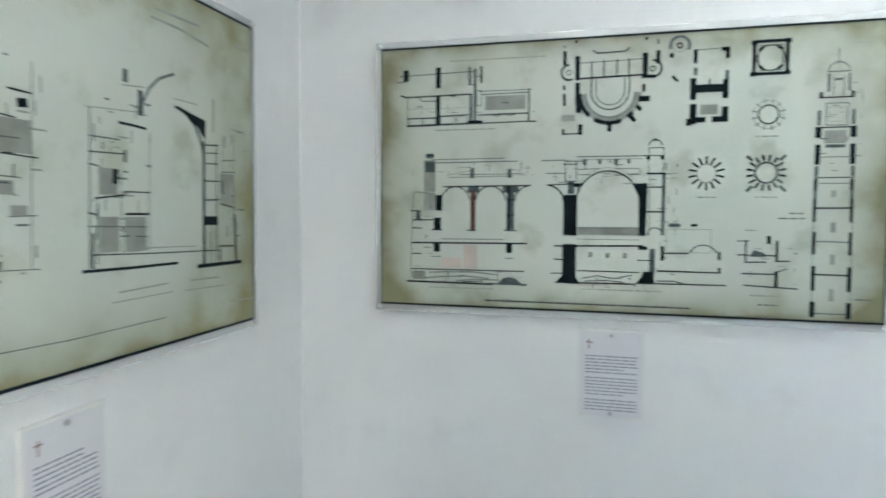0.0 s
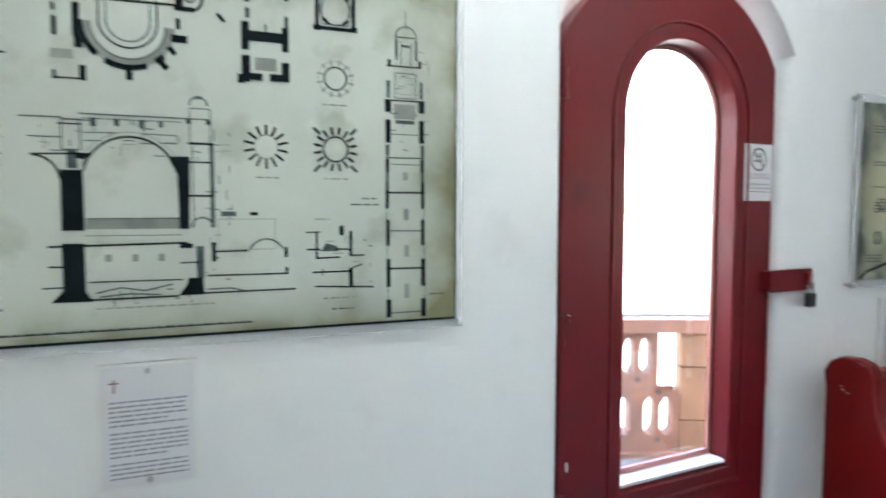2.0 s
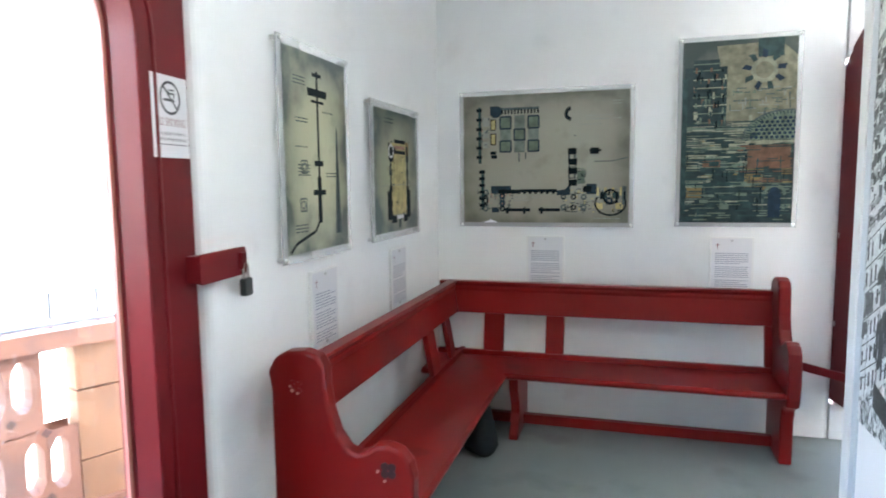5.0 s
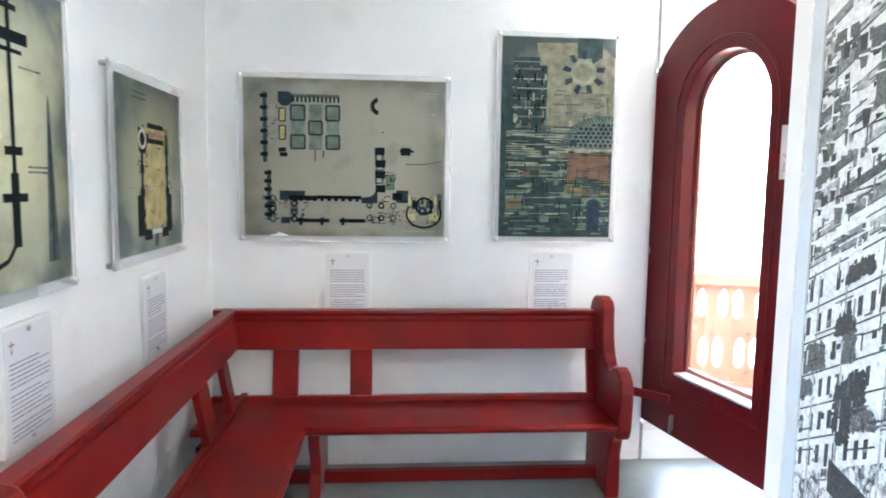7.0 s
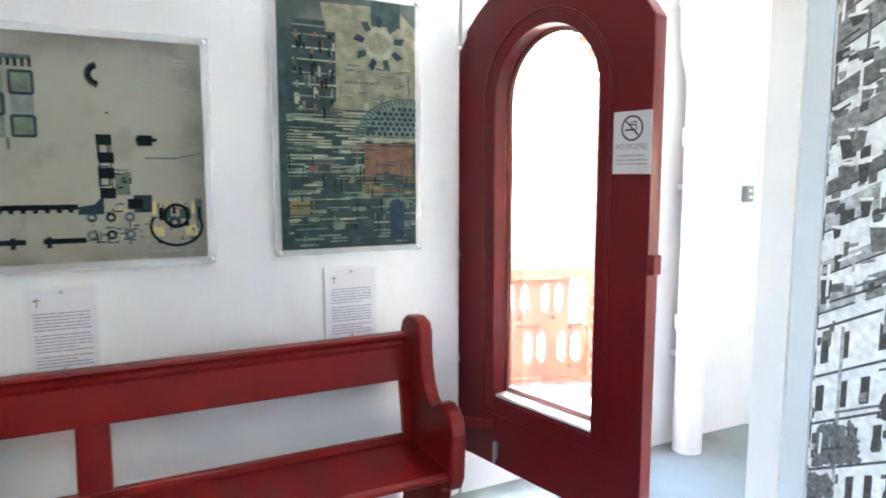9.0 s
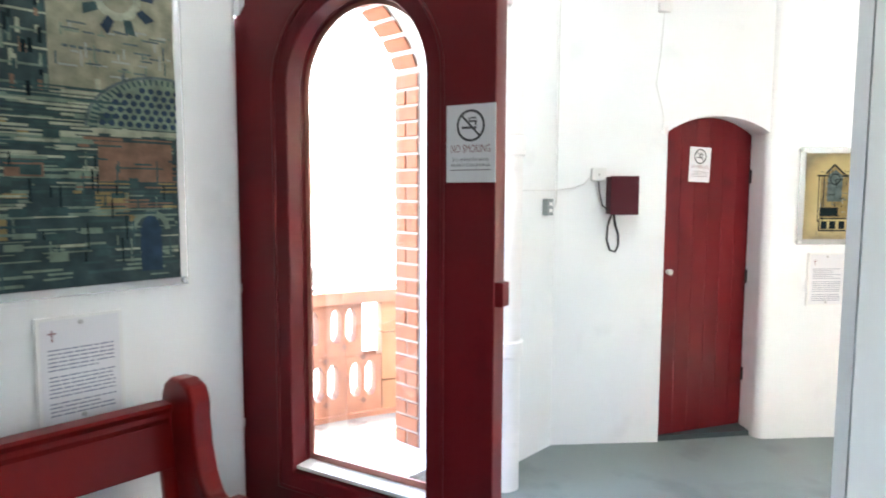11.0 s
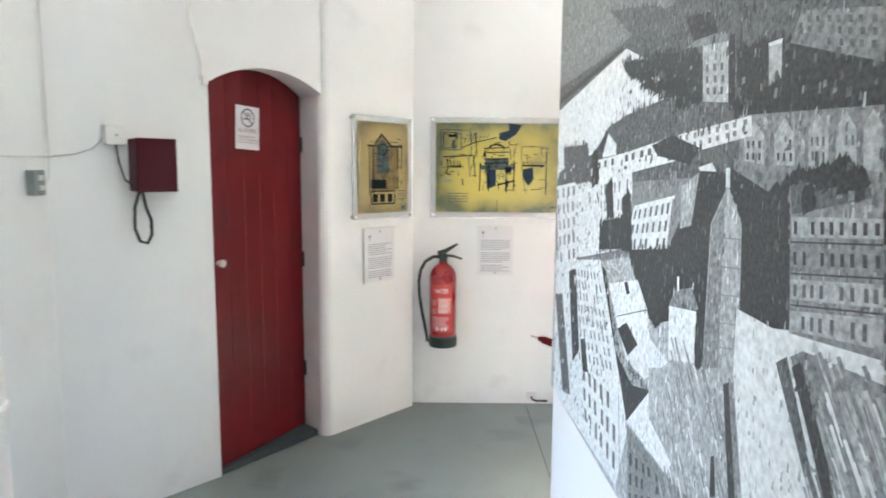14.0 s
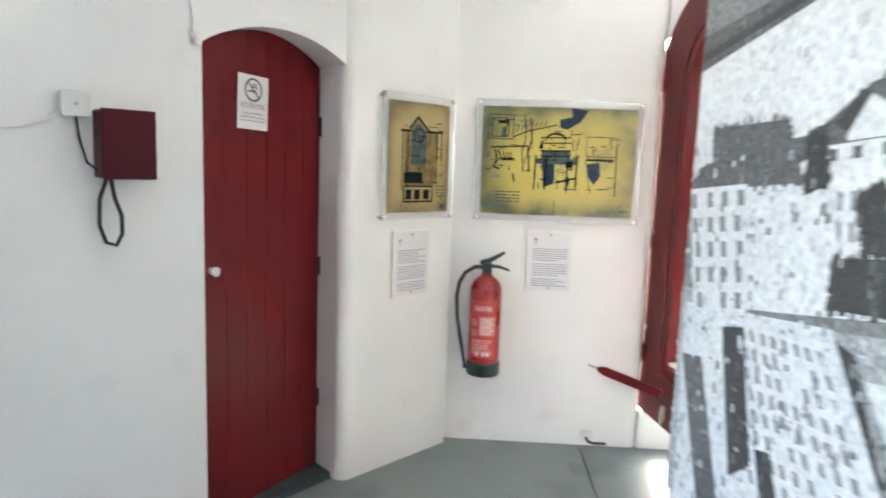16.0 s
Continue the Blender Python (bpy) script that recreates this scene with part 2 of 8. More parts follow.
INKSOFT = material("grey_green_ink_wash", (0.075, 0.10, 0.10), 0.6, vary=0.4, scale=30, bump=0, spec=0.06)
INKFAINT = material("faint_grey_ink", (0.25, 0.27, 0.24), 0.6, vary=0.2, scale=14, bump=0, spec=0.2)
INKRED = material("faded_red_wash", (0.36, 0.20, 0.15), 0.6, vary=0.2, scale=10, bump=0, spec=0.2)
INKUMBER = material("umber_ink", (0.10, 0.045, 0.035), 0.6, vary=0.3, scale=12, bump=0, spec=0.06)
INKPINK = material("faint_pink_wash", (0.50, 0.43, 0.38), 0.6, vary=0.1, scale=10, bump=0, spec=0.1)
TEXT = material("grey_print", (0.25, 0.27, 0.33), 0.6, vary=0.1, bump=0)
SIGNINK = material("sign_black_print", (0.05, 0.05, 0.055), 0.6, vary=0.1, bump=0)
SIGNRED = material("sign_dull_red_print", (0.23, 0.10, 0.11), 0.6, vary=0.1, bump=0)
PUTTY = material("pale_red_glazing_paint", (0.42, 0.16, 0.12), 0.45, vary=0.1)
GLASS = bpy.data.materials.new("window_glass")
GLASS.use_nodes = True
gt = GLASS.node_tree
g_tr, g_gl, g_mx = (gt.nodes.new(k) for k in ("ShaderNodeBsdfTransparent", "ShaderNodeBsdfGlossy", "ShaderNodeMixShader"))
g_gl.inputs["Roughness"].default_value = 0.02
g_mx.inputs[0].default_value = 0.06
gt.links.new(g_tr.outputs[0], g_mx.inputs[1])
gt.links.new(g_gl.outputs[0], g_mx.inputs[2])
gt.links.new(g_mx.outputs[0], gt.nodes["Material Output"].inputs["Surface"])
TUBE = bpy.data.materials.new("fill_tube")
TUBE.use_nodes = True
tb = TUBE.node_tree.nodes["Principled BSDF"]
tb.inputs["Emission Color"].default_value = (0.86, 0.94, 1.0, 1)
tb.inputs["Emission Strength"].default_value = FILL_LAMP

# ---- the room's shell ----
XW, XE, YS, YNW, YNE, TOP, THICK = 4.82, 10.46, -2.02, 3.45, 3.555, 3.0, 0.34
SILLZ = 0.19


def opened_wall(name, length, d0, d1, m, face_right=0.0, face_left=0.0, label="white painted brick wall with an arched doorway"):
    """A wall along x with its room face at y 0 and an arched doorway from d0 to d1, the jambs' room corners rounded."""
    bm = bmesh.new()

    def jamb(x, side, face):
        r, out = 0.04, []
        for k in range(6):
            t = radians(90 * k / 5)
            out.append((x + side * r * (1 - math.sin(t)), face + r * (1 - math.cos(t))))
        return out

    left = [(0, THICK), (0, face_left)] + jamb(d0, -1, face_left) + [(d0, THICK)]
    right = [(length, THICK), (length, face_right)] + jamb(d1, 1, face_right) + [(d1, THICK)]
    prism(bm, left, 0, TOP, xy)
    prism(bm, right, 0, TOP, xy)
    head = arched(d0, d1, 0, 2.03, 2.36, 20)[2:]
    over = [(d1, TOP), (d0, TOP)] + head[::-1]
    prism(bm, over, max(face_left, face_right) * 0.5, THICK, xz)
    prism(bm, [(d0, 0), (d1, 0), (d1, SILLZ - 0.03), (d0, SILLZ - 0.03)], max(face_left, face_right) * 0.5, THICK, xz)
    ob = solid(name, bm, WHITE, label, "wall", "structure", m=m)
    bm = bmesh.new()
    box(bm, d0 + 0.002, d1 - 0.002, 0.004 + max(face_left, face_right) * 0.5, THICK + 0.12, SILLZ - 0.03, SILLZ)
    part("door_sill", bm, SILL, ob, "white painted stone door sill")
    return ob


def plain_wall(name, pts, z1=TOP):
    bm = bmesh.new()
    prism(bm, pts, 0, z1, xy)
    return solid(name, bm, WHITE, "white painted brick wall", "wall", "structure")


D1, D2, D4 = (7.14, 8.17), (0.30, 1.337), (7.178, 8.202)
wall_n = opened_wall("wall_north", XE - XW, D1[0] - XW, D1[1] - XW, pose(XW, YNW, 0), face_right=YNE - YNW)
wall_e = opened_wall("wall_east", YNE + 0.57, YNE - D2[1], YNE - D2[0], pose(XE, YNE, 0, 0, 0, -90))
wall_s = opened_wall("wall_south", 9.5 - XW, 9.5 - D4[1], 9.5 - D4[0], pose(9.5, YS, 0, 0, 0, 180))
wall_w = plain_wall("wall_west", [(XW - 0.3, YS - 0.3), (XW, YS - 0.3), (XW, YNW + 0.3), (XW - 0.3, YNW + 0.3)])
bm = bmesh.new()
box(bm, XW - 0.3, XE + 0.33, YS - 0.33, YNE + 0.2, -0.2, 0)
floor = solid("floor", bm, FLOOR, "grey painted concrete floor", "floor", "structure")
bm = bmesh.new()
box(bm, XW - 0.3, XE + 0.33, YS - 0.33, YNE + 0.33, TOP, TOP + 0.2)
ceiling = solid("ceiling", bm, PLASTER, "white painted ceiling", "ceiling", "structure")

# unseen upper mass, added to keep sky light off the balconies
bm = bmesh.new()
box(bm, XW - 0.3, XE + 0.33, YS - 0.33, YNE + 0.23, TOP + 0.204, 15.0)
solid("sky_blocker_above", bm, BRICK, "red brick tower going on above the room", "wall", "structure")
# ring added behind the shut door to block daylight leaking round it
bm = bmesh.new()
n0, n1 = D1[0] - XW, D1[1] - XW
lo, hi = arched(n0 + 0.001, n1 - 0.001, SILLZ, 2.03, 2.358, 22), arched(n0 + 0.075, n1 - 0.075, SILLZ + 0.03, 1.99, 2.265, 22)
ring(bm, lo, (hi, hi), 0.216, 0.236)
part("light_stop_ring", bm, SILL, wall_n, "white painted stop behind the door")

# the slanting wall across the south-east corner, with its narrow arched recess
PD, UD = Vector((10.468, -0.572)), Vector((-0.676, -0.736)).normalized()
ND = Vector((-UD.y, UD.x))
ANG = math.degrees(math.atan2(UD.y, UD.x))
DIAG = pose(PD.x, PD.y, 0, 0, 0, ANG)
S0, S1, SEND = 0.645, 1.245, 1.89
bm = bmesh.new()
prism(bm, [(-0.1, 0.0), (-0.1, 0.5), (S0, 0.5), (S0, 0.0)], 0, TOP, xy)
rj = [(S1 + 0.05 * (1 - math.sin(radians(a))), 0.05 * (1 - math.cos(radians(a)))) for a in (0, 20, 40, 60, 75, 90)]
prism(bm, rj + [(S1, 0.5), (SEND + 0.3, 0.5), (SEND + 0.3, 0.3), (SEND, 0.0)], 0, TOP, xy)
head = arched(S0, S1, 0, 1.795, 1.885, 16)[2:]
prism(bm, [(S1, TOP), (S0, TOP)] + head[::-1], 0, 0.5, xz)
prism(bm, [(S0, 0), (S1, 0), (S1, TOP), (S0, TOP)], 0.45, 0.5, xz)
wall_se = solid("wall_south_east", bm, WHITE, "white painted brick corner wall with an arched recess", "wall", "structure", m=DIAG)
bm = bmesh.new()
prism(bm, [(S0 + 0.003, 0.01), (S1 - 0.01, 0.06), (S1 - 0.003, 0.3), (S0 + 0.003, 0.3)], 0, 0.03, xy)
part("threshold", bm, DARKSTEP, wall_se, "dark painted threshold")

# the lift enclosure in the middle
CX0, CY0, CY1, CYE = 6.56, -0.10, 1.808, 1.72
bm = bmesh.new()
prism(bm, [(CX0, CY0), (8.668, CY0), (8.609, 1.736), (8.622, 1.738), (8.598, CY1), (CX0, CY1)], 0, TOP, xy)
core = solid("wall_core", bm, PLASTER, "white boarded enclosure in the middle of the room", "wall", "structure")


# ---- doors ----
def no_smoking_sign(m, label, w=0.15, h=0.21):
    """A small printed card: a barred cigarette in a ring over two lines of writing."""
    card = thing("no_smoking_sign", m, label, "sign", "no smoking signs")
    bm = bmesh.new()
    box(bm, -w / 2, w / 2, -0.002, 0, -h / 2, h / 2)
    part("card", bm, PAPER, card)
    bm = bmesh.new()
    c, r = 0.27 * h, 0.29 * w
    n = 28
    for k in range(n):
        a, b = math.tau * k / n, math.tau * (k + 1) / n
        bm.faces.new([bm.verts.new((q * math.cos(t), -0.0026, c * 0.85 + q * math.sin(t))) for q, t in ((r * 1.0, a), (r * 1.0, b), (r * 0.84, b), (r * 0.84, a))])
    rot = Matrix.Rotation(radians(45), 3, "Y")
    bm.faces.new([bm.verts.new(rot @ Vector((x, 0, z)) + Vector((0, -0.003, c * 0.85))) for x, z in ((-r * 0.9, -r * 0.07), (r * 0.9, -r * 0.07), (r * 0.9, r * 0.07), (-r * 0.9, r * 0.07))])
    part("ring", bm, SIGNINK, card, "barred ring")
    bm = bmesh.new()
    for x0, x1, z0, z1 in ((-0.62, 0.2, -0.2, -0.05), (0.24, 0.42, -0.2, -0.05), (-0.1, 0.45, 0.2, 0.32), (0.3, 0.42, 0.0, 0.3), (-0.15, -0.05, 0.25, 0.5), (0.0, 0.4, 0.42, 0.52)):
        bm.faces.new([bm.verts.new((x * r, -0.0026, c * 0.85 + z * r)) for x, z in ((x0, z0), (x1, z0), (x1, z1), (x0, z1))])
    part("cigarette", bm, SIGNINK, card)
    words(card, "NO SMOKING", 0, -0.115 * h, 0.105 * h, SIGNRED, -0.0026, width=0.8 * w)
    words(card, "It is against the law to", 0, -0.225 * h, 0.055 * h, SIGNINK, -0.0026, width=0.74 * w)
    words(card, "smoke in these premises", 0, -0.295 * h, 0.055 * h, SIGNINK, -0.0026, width=0.8 * w)
    bm = bmesh.new()
    bm.faces.new([bm.verts.new((x * w, -0.0026, z * h)) for x, z in ((-0.42, -0.345), (0.42, -0.345), (0.42, -0.335), (-0.42, -0.335))])
    part("rule", bm, SIGNINK, card)
    return card


def words(parent, text, x, z, size, mat, y, width=None):
    cu = bpy.data.curves.new("lettering", "FONT")
    cu.body, cu.size, cu.align_x, cu.resolution_u = text, size * 1.4, "CENTER", 2
    tmp = bpy.data.objects.new("lettering", cu)
    scene.collection.objects.link(tmp)
    bpy.context.view_layer.update()
    me = bpy.data.meshes.new_from_object(tmp.evaluated_get(bpy.context.evaluated_depsgraph_get()))
    bpy.data.objects.remove(tmp)
    span = max(v.co.x for v in me.vertices) - min(v.co.x for v in me.vertices)
    k = width / span if width else 1.0
    me.transform(Matrix(((k, 0, 0, x), (0, 0, 1, y), (0, 1, 0, z), (0, 0, 0, 1))))
    me.materials.append(mat)
    ob = new("lettering", me)
    ob.parent = parent
    return ob


LEAF, FOOT = 0.99, 0.205


def arched_door(m, label, hasp=0.0, wide=LEAF, thick=0.075, mid=0.527):
    """A thick red door with an arched, deeply set light about x mid. Hinge at x 0, room side towards -y."""
    door = thing("arched_door", m, label, "door", "red arched doors")
    outer = arched(0, wide, FOOT, 1.99, 2.275, 22)
    half, glass = 0.264, 0.092
    front = arched(mid - half, mid + half, 0.50, 1.79, 2.045, 22)
    rear = arched(mid - half + 0.006, mid + half - 0.006, 0.515, 1.79, 2.04, 22)
    bm = bmesh.new()
    ring(bm, outer, (front, rear), 0, thick)
    soft_edges(smooth(part("leaf", bm, RED, door)), 0.005)
    # the deep outer frame that holds the glass
    bm = bmesh.new()
    ring(bm, arched(mid - half - 0.06, mid + half + 0.06, 0.45, 1.79, 2.10, 22), (rear, arched(mid - half + 0.008, mid + half - 0.008, 0.53, 1.79, 2.038, 22)), thick - 0.001, glass + 0.012)
    smooth(part("glazing_frame", bm, RED, door))
    bm = bmesh.new()
    ring(bm, arched(mid - half + 0.003, mid + half - 0.003, 0.522, 1.79, 2.041, 22), (arched(mid - half + 0.02, mid + half - 0.02, 0.545, 1.79, 2.026, 22),) * 2, glass - 0.012, glass - 0.002)
    smooth(part("glazing_bead", bm, PUTTY, door, "pale glazing bead"))
    bm = bmesh.new()
    prism(bm, arched(mid - half + 0.004, mid + half - 0.004, 0.525, 1.79, 2.04, 22), glass, glass + 0.004, xz)
    pane = part("pane", bm, GLASS, door, "clear glass pane")
    pane.visible_shadow = False
    # the moulded band round the light, and daylight glare painted white in it
    bm = bmesh.new()
    ring(bm, arched(mid - half - 0.062, mid + half + 0.062, 0.44, 1.79, 2.105, 22), (arched(mid - half - 0.050, mid + half + 0.050, 0.452, 1.79, 2.093, 22),) * 2, -0.006, 0.002)
    soft_edges(smooth(part("moulding", bm, RED, door)), 0.003)
    bm = bmesh.new()
    box(bm, mid - half + 0.008, mid + half - 0.008, 0.012, glass - 0.012, 0.512, 0.524)
    part("sill_glare", bm, SILL, door, "white painted sill of the light")
    for z in (0.5, 1.08, 1.85):
        bm = bmesh.new()
        tube(bm, [(0.004, -0.008, z - 0.05), (0.004, -0.008, z + 0.05)], 0.008, 10)
        box(bm, 0.004, 0.035, -0.004, 0.0, z - 0.045, z + 0.045)
        for dz in (-0.03, 0.03):
            tube(bm, [(0.022, -0.007, z + dz), (0.022, 0, z + dz)], 0.004, 8)
        part("hinge", bm, RED, door)
    for z in (0.62, 1.10):
        bm = bmesh.new()
        box(bm, 0.03, 0.036, -0.003, 0.001, z, z + 0.03)
        part("paint_chip", bm, WHITEPLASTIC, door, "bare paint chip")
    bm = bmesh.new()
    if hasp:
        prism(bm, rounded(LEAF - 0.05, LEAF + hasp, 1.15, 1.235, 0.012), -0.042, -0.034, xz)
        box(bm, LEAF - 0.05, LEAF - 0.01, -0.036, 0.002, 1.155, 1.23)
        box(bm, LEAF + hasp - 0.05, LEAF + hasp - 0.02, -0.055, -0.042, 1.17, 1.22)
    else:
        prism(bm, rounded(wide - 0.01, wide + 0.024, 1.138, 1.206, 0.006), 0.004, 0.046, xz)
    soft_edges(part("hasp", bm, RED, door, "red painted hasp"), 0.002)
    bm = bmesh.new()
    box(bm, 0.275, 0.295, -0.012, 0.0, FOOT + 0.035, FOOT + 0.11)
    tube(bm, [(0.285, -0.014, FOOT + 0.02), (0.285, -0.014, FOOT + 0.10)], 0.007, 8)
    part("bolt", bm, CHROME, door, "dull steel floor bolt")
    return door


def wall_pose(x, z, wall):
    """On a wall: x along it to the viewer's right, y into it."""
    return {"n": pose(x, YNE, z), "b": pose(x, YNW, z), "e": pose(XE, x, z, 0, 0, -90), "s": pose(x, YS, z, 0, 0, 180), "w": pose(XW, x, z, 0, 0, 90),
            "d": DIAG @ pose(x, 0, z)}[wall]


door_n = arched_door(pose(7.15, 3.475, 0, 0, 0, 4.8), "dark red painted door with an arched glazed light, ajar and padlocked", hasp=0.20)
A2 = math.degrees(math.atan2(-0.223, -0.982))
door_e = arched_door(pose(10.535, 1.334, 0, 0, 0, A2), "dark red painted door with an arched glazed light, standing wide open", wide=1.003, thick=0.066, mid=0.52)
A4 = 100.4
door_s = arched_door(pose(8.199, YS - 0.055, 0, 0, 0, A4), "dark red painted door with an arched glazed light, open against its stay", wide=1.015)
no_smoking_sign(door_n.matrix_world @ pose(0.905, -0.001, 1.60), "white no smoking card on the red door")
no_smoking_sign(door_e.matrix_world @ pose(0.929, -0.001, 1.582), "white no smoking card on the open red door")

# padlock on the first door's hasp
lock = thing("padlock", door_n.matrix_world @ pose(LEAF + 0.175, -0.052, 1.15), "small dark green padlock hanging from the hasp", "padlock")
bm = bmesh.new()
prism(bm, rounded(-0.022, 0.022, -0.065, -0.01, 0.008), -0.011, 0.011, xz)
soft_edges(part("body", bm, DARKIRON, lock), 0.003)
bm = bmesh.new()
tube(bm, [(-0.014, 0, -0.012), (-0.014, 0, 0.02), (-0.010, 0, 0.032), (0, 0, 0.037), (0.010, 0, 0.032), (0.014, 0, 0.02), (0.014, 0, -0.012)], 0.004, 8)
part("shackle", bm, CHROME, lock, "steel shackle")


def door_stay(a, b, label):
    """A flat red bar that holds a door open, hooked to an eye in the wall."""
    a, b = Vector(a), Vector(b)
    d = (b - a).normalized()
    st = thing("door_stay", Matrix.Translation(a), label, "door stay", "door stays")
    bm = bmesh.new()
    n = (b - a).length
    q = d.to_track_quat("X", "Z").to_matrix().to_4x4()
    prism(bm, [(0.05, -0.01), (0.085, -0.022), (n, -0.022), (n, 0.022), (0.085, 0.022), (0.05, 0.01)], -0.006, 0.006, xz)
    bmesh.ops.transform(bm, matrix=q, verts=bm.verts)
    part("bar", bm, RED, st)
    bm = bmesh.new()
    tube(bm, [(0, 0, 0), tuple(d * 0.06)], 0.006, 8)
    part("hook", bm, CHROME, st, "steel hook")
    return st


door_stay((XE - 0.004, 1.62, 0.43), door_e.matrix_world @ Vector((0.27, -0.012, 0.39)), "red painted flat bar holding the open door")
door_stay((8.47, YS + 0.004, 0.43), door_s.matrix_world @ Vector((0.27, -0.012, 0.37)), "red painted flat bar holding the open door")

# narrow plank door in the slanting wall
P3 = Vector((10.04, -1.06))
A3 = math.degrees(math.atan2(-0.545, -0.28))
narrow = thing("narrow_door", pose(P3.x, P3.y, 0, 0, 0, A3), "narrow dark red plank door with an arched head, shut", "door")
W3 = 0.612
npl = 6
top3 = lambda x: 1.795 + 0.09 * (1 - ((x - W3 / 2) / (W3 / 2)) ** 2)
for k in range(npl):
    a, b = W3 * k / npl + 0.0004, W3 * (k + 1) / npl - 0.0004
    bm = bmesh.new()
    prism(bm, [(a, 0.035), (b, 0.035)] + [(b + (a - b) * i / 5, top3(b + (a - b) * i / 5)) for i in range(6)], 0, 0.035, xz)
    soft_edges(part("plank", bm, RED, narrow), 0.0012, 1)
bm = bmesh.new()
box(bm, 0, W3, 0.036, 0.05, 0.05, 1.79)
part("backing", bm, RED, narrow)
bm = bmesh.new()
tube(bm, [(0.03, -0.03, 1.0), (0.03, 0, 1.0)], [0.018, 0.012], 12)
part("knob", bm, WHITEPLASTIC, narrow, "small white knob")
for z in (0.35, 0.95, 1.55):
    bm = bmesh.new()
    tube(bm, [(W3 - 0.003, -0.006, z - 0.04), (W3 - 0.003, -0.006, z + 0.04)], 0.007, 8)
    part("hinge", bm, DARKIRON, narrow, "dark iron hinge")
no_smoking_sign(narrow.matrix_world @ pose(0.231, -0.003, 1.615, 0, 2, 0), "white no smoking card on the narrow red door", 0.15, 0.2)

# ---- pictures ----
LAYERS = ["umber_pale_wash", "deep_wash", "green_field_wash", "umber_wash", "pale_wash", "ochre_wash", "green_grey_wash", "faded_red_wash", "faint_pink_wash", "brick_wash", "faint_grey_ink", "grey_green_ink_wash", "teal_wash", "umber_ink", "blue_black_wash", "navy_wash", "black_ink", "white_paper"]


class Drawing:
    """Flat ink shapes on a print, in metres from its middle."""

    def __init__(self, w, h):
        self.w, self.h, self.sets = w, h, {}

    def poly(self, pts, ink):
        self.sets.setdefault(ink.name, (ink, []))[1].append(pts)

    def rect(self, x0, y0, x1, y1, ink):
        self.poly([(x0, y0), (x1, y0), (x1, y1), (x0, y1)], ink)

    def line(self, pts, t, ink):
        for (ax, ay), (bx, by) in zip(pts, pts[1:]):
            n = math.hypot(bx - ax, by - ay) or 1
            ox, oy = -(by - ay) / n * t / 2, (bx - ax) / n * t / 2
            self.poly([(ax - ox, ay - oy), (bx - ox, by - oy), (bx + ox, by + oy), (ax + ox, ay + oy)], ink)

    def outline(self, x0, y0, x1, y1, t, ink):
        self.line([(x0, y0), (x1, y0), (x1, y1), (x0, y1), (x0, y0)], t, ink)

    def arc(self, cx, cy, r, a0, a1, t, ink, n=14, squash=1.0):
        self.line([(cx + r * math.cos(radians(a0 + (a1 - a0) * k / n)), cy + squash * r * math.sin(radians(a0 + (a1 - a0) * k / n))) for k in range(n + 1)], t, ink)

    def scribble(self, x0, x1, y, ink, t=0.004, rng=random):
        x = x0
        while x < x1:
            n = rng.uniform(0.008, 0.03)
            self.rect(x, y - t / 2, min(x1, x + n), y + t / 2, ink)
            x += n + 0.005

    def busy(self, x0, x1, y0, y1, n, inks, rng, long=0.05, t=0.0035):
        """Fine detail too small to follow: short level and upright strokes."""
        for k in range(n):
            x, y, ink, m = rng.uniform(x0, x1), rng.uniform(y0, y1), rng.choice(inks), rng.uniform(0.2, 1) * long
            if rng.random() < 0.55:
                self.rect(x, y, min(x1, x + m), y + t, ink)
            else:
                self.rect(x, y, x + t, min(y1, y + m), ink)

    def rays(self, cx, cy, r0, r1, n, t, ink):
        for k in range(n):
            a = math.tau * (k + 0.5) / n
            self.line([(cx + r0 * math.cos(a), cy + r0 * math.sin(a)), (cx + r1 * math.cos(a), cy + r1 * math.sin(a))], t, ink)

    def put(self, parent, y):
        for k, (ink, polys) in enumerate(sorted(self.sets.values(), key=lambda s: LAYERS.index(s[0].name))):
            bm = bmesh.new()
            for j, pts in enumerate(polys):
                fresh = [bm.verts.new((max(-self.w / 2, min(self.w / 2, u)), y - 0.0004 * (k + 1) - 0.0000015 * (j % 250), max(-self.h / 2, min(self.h / 2, v)))) for u, v in pts]
                bm.faces.new(fresh)
            tagged(part("drawing", bm, ink, parent), kind="stuff")


